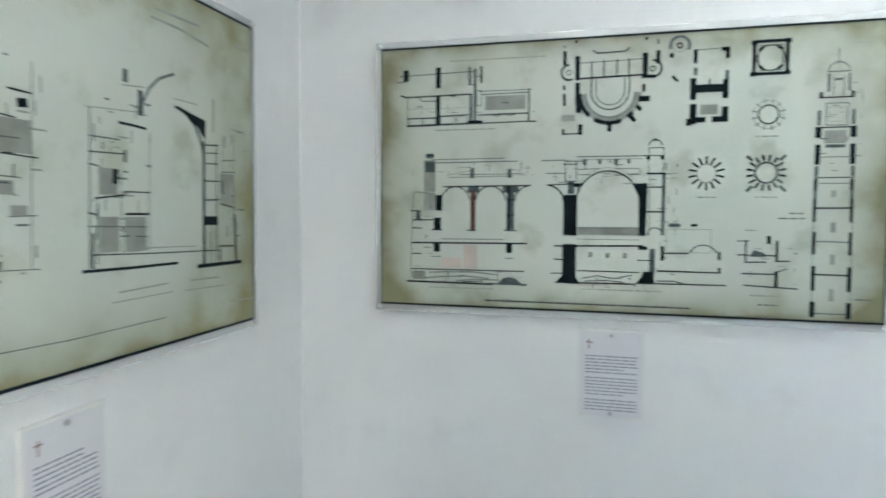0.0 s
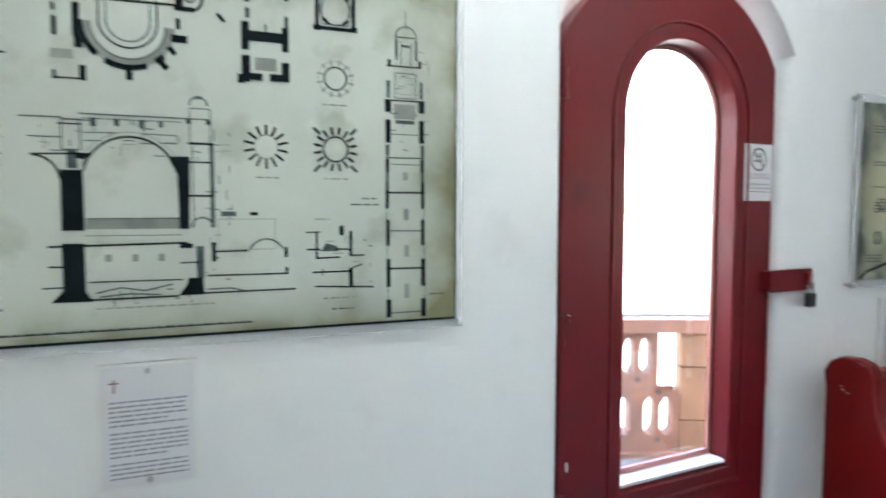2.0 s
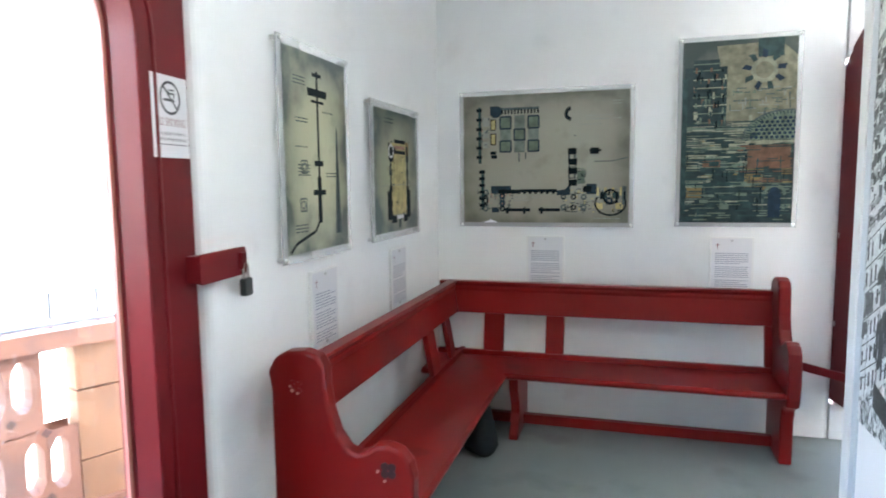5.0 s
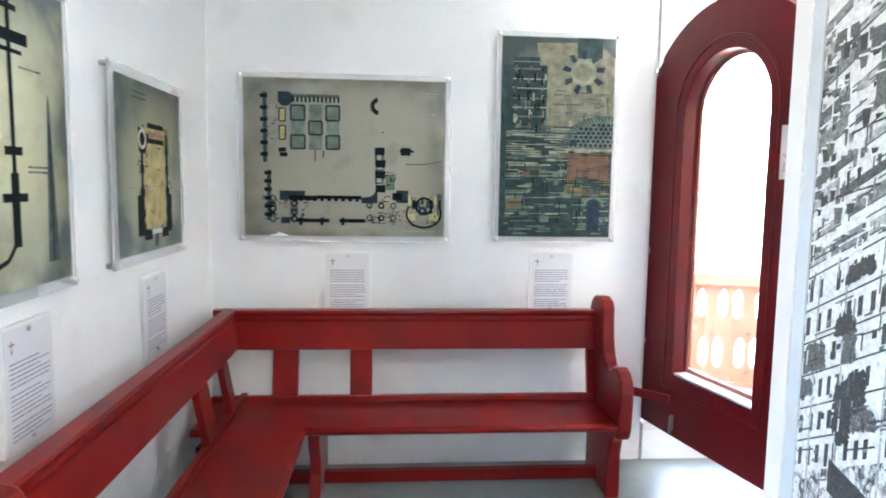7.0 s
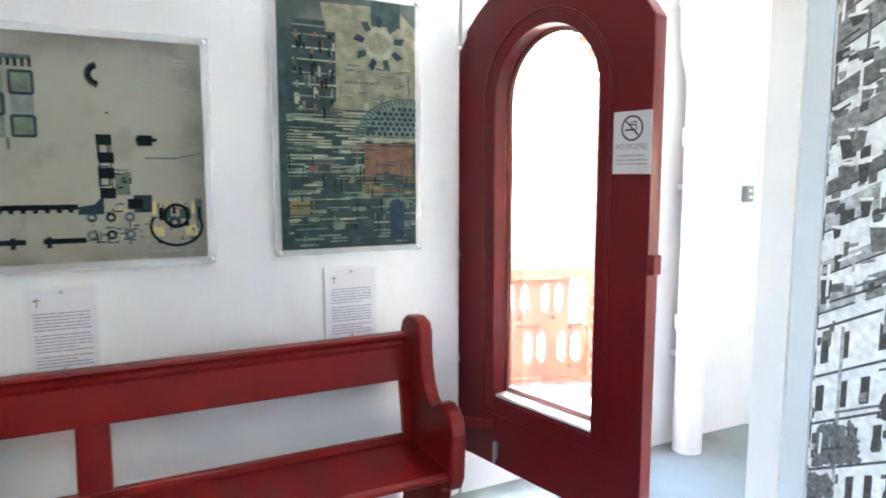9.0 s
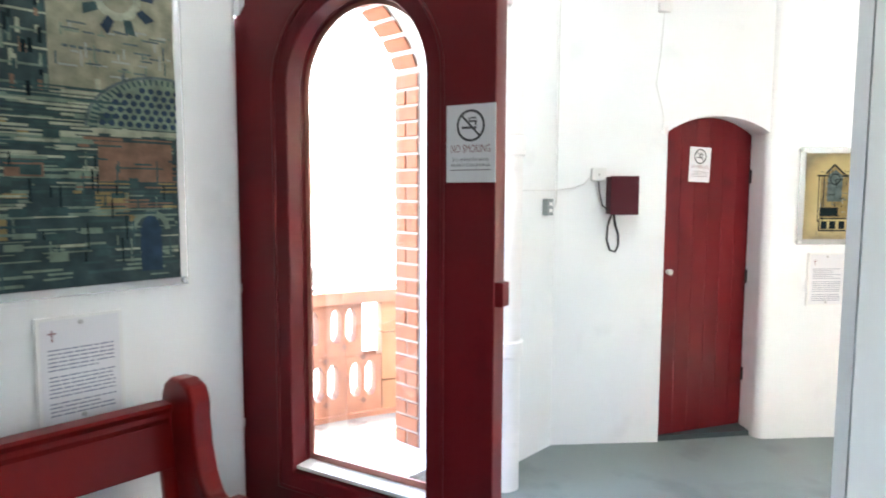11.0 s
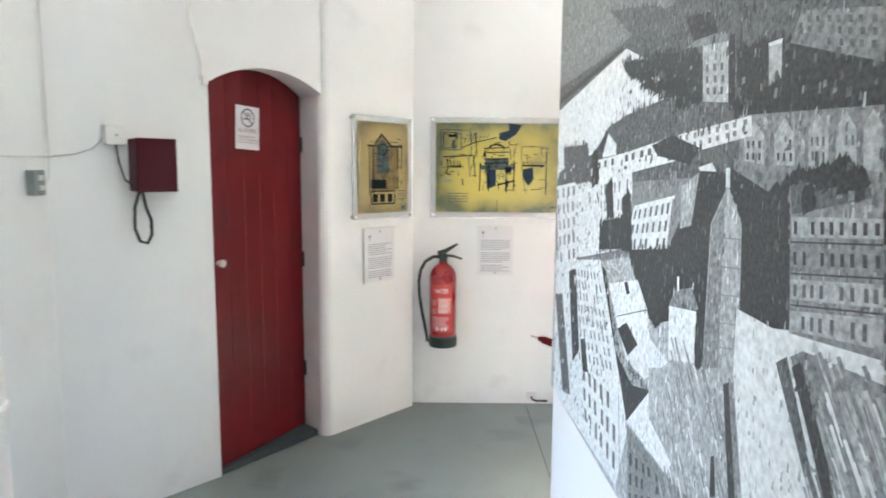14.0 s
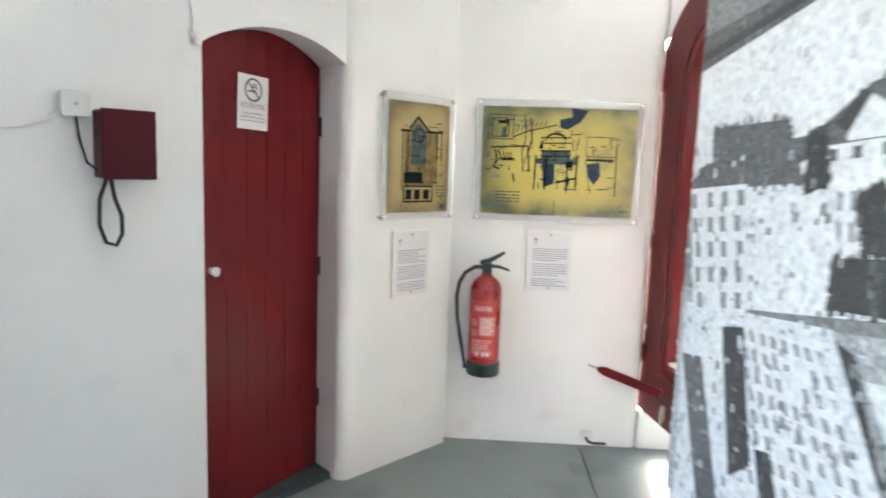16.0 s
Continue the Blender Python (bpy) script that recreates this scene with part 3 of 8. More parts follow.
def picture(x, wall, z0, z1, w, border, paper, draw, label, group="framed plans", off=0.03):
    """A print behind a clear sheet that stands off the wall on four steel studs. x: its middle along the wall."""
    h = z1 - z0
    pic = thing("wall_panel", wall_pose(x, (z0 + z1) / 2, wall), label, "picture", group)
    bm = bmesh.new()
    box(bm, -w / 2, w / 2, -off, -off + 0.006, -h / 2, h / 2)
    part("clear_sheet", bm, CLEAR, pic, "clear acrylic sheet with a bare border").visible_shadow = False
    pw, ph = w - 2 * border, h - 2 * border
    bm = bmesh.new()
    box(bm, -pw / 2, pw / 2, -off - 0.002, -off - 0.0003, -ph / 2, ph / 2)
    part("print", bm, paper, pic)
    d = Drawing(pw, ph)
    draw(d)
    d.put(pic, -off - 0.002)
    for sx in (-1, 1):
        for sz in (-1, 1):
            bm = bmesh.new()
            cx, cz = sx * (w / 2 - 0.014), sz * (h / 2 - 0.014)
            tube(bm, [(cx, 0, cz), (cx, -off - 0.005, cz), (cx, -off - 0.009, cz)], [0.009, 0.009, 0.006], 12)
            smooth(part("stud", bm, CHROME, pic, "steel stud"))
    return pic


def caption(x, wall, z1, rng, rows=17):
    """An A4 sheet of writing too small to read, under a clear cover with two screws."""
    w, h = 0.212, 0.297
    cap = thing("caption_panel", wall_pose(x, z1 - h / 2, wall), "white printed caption sheet under a clear cover, screwed to the wall", "caption", "caption sheets")
    bm = bmesh.new()
    box(bm, -w / 2 - 0.006, w / 2 + 0.006, -0.016, -0.012, -h / 2 - 0.004, h / 2 + 0.004)
    part("cover", bm, WHITEPLASTIC, cap, "pale cover edge")
    bm = bmesh.new()
    box(bm, -w / 2 - 0.006, w / 2 + 0.006, -0.0115, -0.003, -h / 2 - 0.004, h / 2 + 0.004)
    part("backing", bm, WHITEPLASTIC, cap)
    bm = bmesh.new()
    box(bm, -w / 2 + 0.004, w / 2 - 0.004, -0.0175, -0.0165, -h / 2 + 0.004, h / 2 - 0.004)
    part("sheet", bm, PAPER, cap)
    bm = bmesh.new()
    z, y = h * 0.20, -0.0181
    for k in range(rows):
        end = w * rng.choice((0.38, 0.40, 0.41, 0.41, 0.2))
        t = 0.0044
        u = -w * 0.40
        while u < end:
            n = rng.uniform(0.012, 0.035)
            bm.faces.new([bm.verts.new(p) for p in ((u, y, z), (min(end, u + n), y, z), (min(end, u + n), y, z + t), (u, y, z + t))])
            u += n + 0.003
        z -= 0.0112 if k % 6 != 5 else 0.019
        if z < -h * 0.42:
            break
    part("lines_of_print", bm, TEXT, cap)
    bm = bmesh.new()
    for x0, x1, z0, zz in ((-0.075, -0.071, 0.085, 0.118), (-0.084, -0.062, 0.106, 0.110)):
        bm.faces.new([bm.verts.new(p) for p in ((x0, y, z0), (x1, y, z0), (x1, y, zz), (x0, y, zz))])
    part("crest", bm, SIGNRED, cap, "small dull red printed mark")
    for sz in (-1, 1):
        bm = bmesh.new()
        tube(bm, [(0, -0.004, sz * 0.133), (0, -0.021, sz * 0.133), (0, -0.0225, sz * 0.133)], [0.007, 0.007, 0.004], 10)
        part("screw", bm, CHROME, cap)
    return cap


def draw_sections(d):
    """Poster B: plans along the top, two sections below, a tower at the right. Metres from the sheet's middle."""
    W, H = d.w, d.h
    X, Y = (lambda f: (f - 0.5) * W), (lambda f: (0.5 - f) * H)
    rng = random.Random(4)
    d.rect(-0.721, 0.338, -0.701, 0.378, INK)
    d.rect(-0.602, 0.311, -0.584, 0.383, INK)
    d.line([(-0.736, 0.358), (-0.455, 0.364)], 0.0034, INKSOFT)
    d.line([(-0.746, 0.337), (-0.718, 0.338)], 0.0034, INKSOFT)
    d.rect(-0.485, 0.318, -0.476, 0.379, INKSOFT)
    d.rect(-0.466, 0.183, -0.457, 0.372, INKSOFT)
    d.rect(-0.443, 0.323, -0.436, 0.380, INK)
    d.line([(-0.485, 0.318), (-0.458, 0.318)], 0.0034, INKSOFT)
    d.line([(-0.457, 0.346), (-0.436, 0.346)], 0.0034, INKSOFT)
    d.line([(-0.732, 0.291), (-0.710, 0.283), (-0.473, 0.286)], 0.0051, INK)
    d.line([(-0.440, 0.283), (-0.273, 0.285)], 0.0034, INKSOFT)
    d.line([(-0.448, 0.294), (-0.266, 0.294)], 0.0025, INKSOFT)
    d.rect(-0.601, 0.183, -0.586, 0.287, INK)
    d.rect(-0.481, 0.183, -0.471, 0.286, INKSOFT)
    d.outline(-0.456, 0.245, -0.439, 0.297, 0.0025, INKSOFT)
    d.line([(-0.664, 0.279), (-0.649, 0.268), (-0.601, 0.267)], 0.0034, INKSOFT)
    d.line([(-0.553, 0.284), (-0.537, 0.280), (-0.521, 0.285)], 0.0034, INKSOFT)
    d.line([(-0.705, 0.242), (-0.602, 0.241)], 0.0017, INKFAINT)
    d.line([(-0.586, 0.240), (-0.489, 0.241)], 0.0017, INKFAINT)
    d.line([(-0.707, 0.208), (-0.602, 0.209)], 0.0034, INK)
    d.line([(-0.586, 0.214), (-0.482, 0.216)], 0.0034, INK)
    d.line([(-0.450, 0.213), (-0.273, 0.215)], 0.0042, INK)
    d.outline(-0.701, 0.185, -0.655, 0.207, 0.0025, INKSOFT)
    d.outline(-0.647, 0.186, -0.602, 0.207, 0.0025, INKSOFT)
    d.outline(-0.584, 0.187, -0.537, 0.212, 0.0025, INKSOFT)
    d.outline(-0.527, 0.187, -0.488, 0.212, 0.0025, INKSOFT)
    d.line([(-0.709, 0.182), (-0.595, 0.183)], 0.0059, INK)
    d.line([(-0.595, 0.183), (-0.270, 0.187)], 0.0042, INK)
    d.line([(-0.274, 0.297), (-0.275, 0.185)], 0.0051, INK)
    d.line([(-0.287, 0.187), (-0.249, 0.186)], 0.0051, INK)
    d.rect(-0.486, 0.183, -0.434, 0.195, INK)
    d.line([(-0.704, 0.283), (-0.706, 0.182)], 0.0025, INKSOFT)
    d.line([(-0.401, 0.212), (-0.385, 0.207), (-0.368, 0.212)], 0.0034, INKSOFT)
    d.line([(-0.352, 0.212), (-0.336, 0.208), (-0.319, 0.213)], 0.0034, INKSOFT)
    d.rect(-0.425, 0.229, -0.286, 0.277, INKFAINT)
    d.scribble(-0.551, -0.219, 0.402, INKFAINT, 0.004, rng)
    d.scribble(-0.603, -0.385, 0.165, INKFAINT, 0.004, rng)
    d.arc(-0.009, 0.271, 0.088, 180, 360, 0.0236, INKFAINT, 20)
    d.arc(-0.009, 0.271, 0.098, 180, 228, 0.0135, INK, 20)
    d.arc(-0.009, 0.271, 0.098, 240, 292, 0.0135, INK, 20)
    d.arc(-0.009, 0.271, 0.098, 305, 318, 0.0135, INK, 20)
    d.arc(-0.009, 0.271, 0.079, 180, 360, 0.0025, INKSOFT, 20)
    d.arc(-0.009, 0.278, 0.061, 180, 360, 0.0042, INK, 20)
    d.arc(-0.009, 0.278, 0.046, 180, 360, 0.0034, INKSOFT, 20)
    d.line([(-0.069, 0.322), (-0.069, 0.277)], 0.0042, INK)
    d.line([(0.052, 0.324), (0.052, 0.279)], 0.0042, INK)
    d.line([(-0.054, 0.317), (-0.054, 0.277)], 0.0034, INKSOFT)
    d.line([(0.037, 0.319), (0.037, 0.279)], 0.0034, INKSOFT)
    d.line([(-0.109, 0.321), (0.098, 0.325)], 0.0059, INK)
    d.line([(-0.069, 0.378), (-0.069, 0.322)], 0.0042, INK)
    d.line([(-0.030, 0.378), (-0.030, 0.322)], 0.0042, INK)
    d.line([(0.012, 0.379), (0.011, 0.323)], 0.0042, INK)
    d.line([(0.049, 0.380), (0.049, 0.324)], 0.0042, INK)
    d.line([(-0.065, 0.412), (-0.054, 0.401), (0.038, 0.403), (0.050, 0.415)], 0.0042, INK)
    d.line([(-0.107, 0.372), (0.097, 0.376)], 0.0025, INKSOFT)
    d.rect(-0.122, 0.316, -0.107, 0.395, INK)
    d.rect(-0.121, 0.233, -0.106, 0.308, INK)
    d.rect(-0.118, 0.209, -0.101, 0.234, INK)
    d.arc(-0.142, 0.343, 0.025, 90, 300, 0.0067, INK, 20)
    d.arc(-0.142, 0.343, 0.008, 0, 360, 0.0034, INKSOFT, 20)
    d.rect(-0.162, 0.368, -0.151, 0.414, INK)
    d.rect(-0.161, 0.286, -0.154, 0.302, INK)
    d.rect(-0.161, 0.233, -0.152, 0.274, INK)
    d.rect(-0.161, 0.425, -0.155, 0.433, INKSOFT)
    d.rect(-0.123, 0.439, -0.115, 0.447, INK)
    d.rect(-0.016, 0.145, -0.002, 0.178, INK)
    d.line([(0.050, 0.202), (0.071, 0.176)], 0.0135, INK)
    d.line([(0.076, 0.228), (0.089, 0.211)], 0.0118, INK)
    d.rect(0.081, 0.239, 0.116, 0.257, INK)
    d.rect(0.092, 0.270, 0.101, 0.295, INK)
    d.line([(-0.163, 0.140), (-0.102, 0.141)], 0.0042, INK)
    d.rect(-0.110, 0.137, -0.096, 0.171, INK)
    d.rect(-0.162, 0.137, -0.155, 0.157, INK)
    d.rect(-0.165, 0.183, -0.121, 0.204, INKFAINT)
    d.arc(0.123, 0.343, 0.027, 240, 450, 0.0067, INK, 20)
    d.arc(0.123, 0.343, 0.008, 0, 360, 0.0042, INK, 20)
    d.rect(0.091, 0.323, 0.108, 0.394, INK)
    d.rect(0.133, 0.357, 0.145, 0.400, INK)
    d.rect(0.089, 0.313, 0.131, 0.324, INK)
    d.rect(0.097, 0.435, 0.106, 0.444, INK)
    d.rect(0.135, 0.420, 0.141, 0.436, INKSOFT)
    d.arc(0.204, 0.411, 0.029, -30, 200, 0.0084, INKSOFT, 20)
    d.arc(0.204, 0.411, 0.020, 0, 360, 0.0025, INKFAINT, 20)
    d.arc(0.204, 0.411, 0.008, 0, 360, 0.0051, INK, 20)
    d.rect(0.174, 0.374, 0.186, 0.388, INK)
    d.line([(0.183, 0.316), (0.200, 0.298)], 0.0084, INK)
    d.rect(0.246, 0.352, 0.257, 0.396, INK)
    d.rect(0.248, 0.315, 0.258, 0.339, INKSOFT)
    d.line([(0.257, 0.394), (0.328, 0.396)], 0.0025, INKSOFT)
    d.rect(0.328, 0.387, 0.352, 0.399, INK)
    d.rect(0.340, 0.364, 0.352, 0.399, INK)
    d.rect(0.341, 0.299, 0.351, 0.327, INKSOFT)
    d.rect(0.238, 0.238, 0.256, 0.306, INK)
    d.rect(0.334, 0.240, 0.351, 0.299, INK)
    d.rect(0.238, 0.260, 0.351, 0.285, INK)
    d.rect(0.293, 0.284, 0.298, 0.303, INKSOFT)
    d.rect(0.238, 0.161, 0.258, 0.225, INK)
    d.rect(0.333, 0.167, 0.352, 0.214, INK)
    d.rect(0.238, 0.166, 0.286, 0.183, INK)
    d.rect(0.304, 0.166, 0.352, 0.184, INK)
    d.rect(0.228, 0.157, 0.245, 0.179, INK)
    d.rect(0.269, 0.191, 0.321, 0.222, INKFAINT)
    d.outline(0.422, 0.310, 0.516, 0.409, 0.0101, INK)
    d.arc(0.469, 0.358, 0.039, 0, 360, 0.0034, INK, 20)
    d.outline(0.435, 0.320, 0.503, 0.397, 0.0025, INKSOFT)
    d.line([(0.437, 0.381), (0.449, 0.393)], 0.0084, INK)
    d.line([(0.488, 0.394), (0.502, 0.382)], 0.0084, INK)
    d.line([(0.438, 0.334), (0.450, 0.322)], 0.0084, INK)
    d.line([(0.489, 0.323), (0.503, 0.335)], 0.0084, INK)
    d.rect(0.413, 0.399, 0.430, 0.413, INK)
    d.rect(0.509, 0.401, 0.526, 0.415, INK)
    d.rect(0.412, 0.303, 0.431, 0.317, INK)
    d.rect(0.508, 0.305, 0.526, 0.318, INK)
    d.arc(0.468, 0.185, 0.029, 0, 360, 0.0051, INKSOFT, 20)
    d.arc(0.468, 0.185, 0.044, 0, 360, 0.0017, INKFAINT, 20)
    d.rays(0.468, 0.185, 0.035, 0.049, 12, 0.0051, INKFAINT)
    d.arc(0.293, 0.005, 0.029, 0, 360, 0.0025, INKFAINT, 20)
    d.rays(0.293, 0.005, 0.030, 0.054, 14, 0.0059, INK)
    d.arc(0.467, 0.005, 0.032, 0, 360, 0.0051, INK, 20)
    d.rays(0.467, 0.005, 0.037, 0.057, 16, 0.0067, INK)
    d.line([(0.410, 0.058), (0.427, 0.043)], 0.0084, INKSOFT)
    d.line([(0.505, 0.043), (0.522, 0.059)], 0.0084, INKSOFT)
    d.line([(0.411, -0.053), (0.428, -0.036)], 0.0084, INKSOFT)
    d.line([(0.506, -0.036), (0.524, -0.053)], 0.0084, INKSOFT)
    d.scribble(0.435, 0.497, 0.118, INKFAINT, 0.004, rng)
    d.scribble(0.267, 0.323, -0.071, INKFAINT, 0.004, rng)
    d.scribble(0.437, 0.499, -0.071, INKFAINT, 0.004, rng)
    d.line([(0.657, 0.377), (0.658, 0.329)], 0.0025, INKSOFT)
    d.arc(0.659, 0.307, 0.029, 0, 180, 0.0034, INKSOFT, 20)
    d.line([(0.628, 0.307), (0.689, 0.308)], 0.0034, INKSOFT)
    d.rect(0.629, 0.247, 0.636, 0.302, INKSOFT)
    d.rect(0.685, 0.248, 0.691, 0.302, INKSOFT)
    d.line([(0.645, 0.295), (0.646, 0.235)], 0.0025, INKSOFT)
    d.line([(0.673, 0.295), (0.674, 0.236)], 0.0025, INKSOFT)
    d.rect(0.648, 0.281, 0.670, 0.288, INKSOFT)
    d.rect(0.608, 0.231, 0.617, 0.247, INK)
    d.rect(0.694, 0.232, 0.703, 0.248, INK)
    d.line([(0.605, 0.230), (0.703, 0.231)], 0.0042, INK)
    d.outline(0.628, 0.147, 0.687, 0.213, 0.0025, INKSOFT)
    d.rect(0.605, 0.147, 0.614, 0.192, INKSOFT)
    d.rect(0.698, 0.148, 0.707, 0.193, INKSOFT)
    d.outline(0.636, 0.158, 0.679, 0.201, 0.0017, INKFAINT)
    d.line([(0.599, 0.140), (0.712, 0.141)], 0.0042, INK)
    d.rect(0.600, 0.109, 0.617, 0.141, INK)
    d.rect(0.695, 0.110, 0.712, 0.141, INK)
    d.arc(0.657, 0.089, 0.034, 20, 160, 0.0084, INKFAINT, 20)
    d.rect(0.601, 0.028, 0.616, 0.089, INK)
    d.rect(0.696, 0.029, 0.711, 0.090, INK)
    d.rect(0.625, 0.092, 0.685, 0.131, INKFAINT)
    d.rect(0.629, 0.079, 0.683, 0.089, INKSOFT)
    d.line([(0.619, 0.051), (0.694, 0.051)], 0.0025, INKSOFT)
    d.rect(0.602, -0.008, 0.612, 0.023, INKSOFT)
    d.rect(0.701, -0.008, 0.711, 0.024, INKSOFT)
    d.line([(0.602, -0.012), (0.712, -0.011)], 0.0034, INK)
    d.line([(0.617, -0.029), (0.696, -0.029)], 0.0025, INKSOFT)
    d.rect(0.601, -0.050, 0.611, -0.015, INK)
    d.rect(0.700, -0.050, 0.710, -0.015, INK)
    d.rect(0.603, -0.076, 0.610, -0.050, INKSOFT)
    d.rect(0.702, -0.076, 0.709, -0.050, INKSOFT)
    d.rect(0.601, -0.147, 0.610, -0.076, INK)
    d.rect(0.702, -0.148, 0.711, -0.076, INK)
    d.line([(0.600, -0.105), (0.712, -0.104)], 0.0051, INK)
    d.rect(0.602, -0.247, 0.612, -0.177, INK)
    d.rect(0.702, -0.248, 0.711, -0.178, INK)
    d.line([(0.613, -0.207), (0.703, -0.208)], 0.0034, INKSOFT)
    d.rect(0.603, -0.359, 0.614, -0.283, INK)
    d.rect(0.702, -0.360, 0.714, -0.284, INK)
    d.line([(0.602, -0.309), (0.714, -0.310)], 0.0051, INK)
    d.rect(0.602, -0.442, 0.616, -0.393, INK)
    d.rect(0.702, -0.444, 0.716, -0.394, INK)
    d.line([(0.604, -0.430), (0.717, -0.430)], 0.0034, INKSOFT)
    d.line([(0.603, -0.050), (0.607, -0.392)], 0.0017, INKSOFT)
    d.line([(0.709, -0.050), (0.714, -0.394)], 0.0017, INKSOFT)
    d.rect(0.652, -0.179, 0.666, -0.148, INKFAINT)
    d.rect(0.654, -0.278, 0.667, -0.246, INKFAINT)
    d.rect(0.654, -0.391, 0.668, -0.352, INKFAINT)
    d.rect(0.650, -0.071, 0.664, -0.050, INKFAINT)
    d.scribble(0.536, 0.577, -0.121, INKSOFT, 0.004, rng)
    d.scribble(0.506, 0.581, -0.137, INKSOFT, 0.004, rng)
    d.scribble(0.725, 0.767, -0.383, INKSOFT, 0.004, rng)
    d.scribble(0.701, 0.750, 0.390, INKFAINT, 0.004, rng)
    d.rect(-0.637, 0.067, -0.608, 0.084, INKSOFT)
    d.rect(-0.645, -0.051, -0.602, 0.061, INKFAINT)
    d.rect(-0.640, 0.018, -0.604, 0.056, INKSOFT)
    d.line([(-0.639, 0.077), (-0.607, 0.077)], 0.0034, INK)
    d.line([(-0.621, 0.062), (-0.354, 0.064)], 0.0025, INKSOFT)
    d.line([(-0.614, 0.051), (-0.313, 0.053)], 0.0034, INKSOFT)
    d.line([(-0.558, 0.007), (-0.469, 0.024)], 0.0025, INKFAINT)
    d.line([(-0.518, 0.009), (-0.289, 0.010)], 0.0025, INKSOFT)
    d.rect(-0.476, -0.004, -0.462, 0.032, INKSOFT)
    d.rect(-0.345, -0.004, -0.332, 0.026, INKSOFT)
    d.line([(-0.554, -0.001), (-0.322, 0.003)], 0.0034, INKFAINT)
    d.line([(-0.575, -0.033), (-0.264, -0.030)], 0.0042, INK)
    d.arc(-0.529, -0.084, 0.051, 5, 175, 0.0042, INK, 20)
    d.arc(-0.404, -0.084, 0.052, 5, 175, 0.0042, INK, 20)
    d.arc(-0.263, -0.087, 0.057, 92, 178, 0.0042, INK, 20)
    d.rect(-0.601, -0.117, -0.577, -0.062, INK)
    d.rect(-0.607, -0.183, -0.581, -0.142, INK)
    d.line([(-0.614, -0.185), (-0.575, -0.185)], 0.0042, INK)
    d.rect(-0.474, -0.184, -0.457, -0.047, INKUMBER)
    d.line([(-0.486, -0.185), (-0.454, -0.186)], 0.0042, INK)
    d.rect(-0.485, -0.054, -0.445, -0.032, INKSOFT)
    d.rect(-0.346, -0.184, -0.336, -0.034, INK)
    d.rect(-0.336, -0.181, -0.321, -0.050, INKSOFT)
    d.line([(-0.349, -0.079), (-0.316, -0.079)], 0.0034, INK)
    d.line([(-0.350, -0.132), (-0.317, -0.133)], 0.0034, INK)
    d.line([(-0.357, -0.184), (-0.313, -0.185)], 0.0042, INK)
    d.rect(-0.361, -0.054, -0.306, -0.032, INKSOFT)
    d.line([(-0.686, -0.151), (-0.602, -0.150)], 0.0042, INK)
    d.rect(-0.674, -0.153, -0.657, -0.117, INKSOFT)
    d.line([(-0.694, -0.118), (-0.661, -0.118)], 0.0034, INK)
    d.line([(-0.689, -0.179), (-0.654, -0.180)], 0.0042, INK)
    d.line([(-0.680, -0.051), (-0.608, -0.056)], 0.0025, INKSOFT)
    d.line([(-0.683, -0.051), (-0.694, -0.366)], 0.0025, INKSOFT)
    d.rect(-0.646, -0.117, -0.603, -0.054, INKFAINT)
    d.line([(-0.691, -0.232), (-0.275, -0.229)], 0.0059, INK)
    d.line([(-0.579, -0.217), (-0.358, -0.216)], 0.0025, INKSOFT)
    d.rect(-0.607, -0.263, -0.584, -0.233, INK)
    d.rect(-0.347, -0.262, -0.326, -0.232, INK)
    d.line([(-0.618, -0.280), (-0.580, -0.280)], 0.0025, INKSOFT)
    d.line([(-0.350, -0.281), (-0.322, -0.281)], 0.0025, INKSOFT)
    d.line([(-0.688, -0.271), (-0.653, -0.271)], 0.0042, INK)
    d.rect(-0.499, -0.321, -0.449, -0.238, INKPINK)
    d.rect(-0.579, -0.320, -0.507, -0.284, INKPINK)
    d.line([(-0.691, -0.326), (-0.284, -0.325)], 0.0042, INK)
    d.line([(-0.707, -0.371), (-0.393, -0.373)], 0.0067, INK)
    d.line([(-0.393, -0.372), (-0.273, -0.372)], 0.0042, INKSOFT)
    d.poly([(-0.376, -0.372), (-0.360, -0.352), (-0.334, -0.347), (-0.313, -0.352), (-0.290, -0.371)], INKSOFT)
    d.line([(-0.622, -0.337), (-0.557, -0.334), (-0.458, -0.332), (-0.376, -0.340)], 0.0034, INKSOFT)
    d.line([(-0.639, -0.358), (-0.573, -0.351), (-0.492, -0.347), (-0.409, -0.353)], 0.0034, INKSOFT)
    d.line([(-0.525, -0.365), (-0.459, -0.357), (-0.376, -0.358)], 0.0034, INKSOFT)
    d.line([(-0.500, -0.367), (-0.426, -0.363)], 0.0034, INK)
    d.rect(-0.687, -0.363, -0.638, -0.333, INKFAINT)
    d.scribble(-0.623, -0.393, -0.390, INKFAINT, 0.004, rng)
    d.rect(-0.154, -0.199, -0.109, -0.062, INK)
    d.rect(-0.155, -0.342, -0.110, -0.228, INK)
    d.poly([(-0.179, -0.361), (-0.155, -0.335), (-0.111, -0.336), (-0.096, -0.362)], INK)
    d.line([(-0.210, -0.029), (-0.106, -0.025)], 0.0042, INK)
    d.arc(-0.210, -0.086, 0.056, 3, 88, 0.0051, INK, 20)
    d.outline(-0.149, -0.017, -0.112, 0.050, 0.0034, INKSOFT)
    d.line([(-0.156, 0.040), (-0.109, 0.040)], 0.0034, INK)
    d.rect(-0.140, -0.059, -0.119, -0.017, INKSOFT)
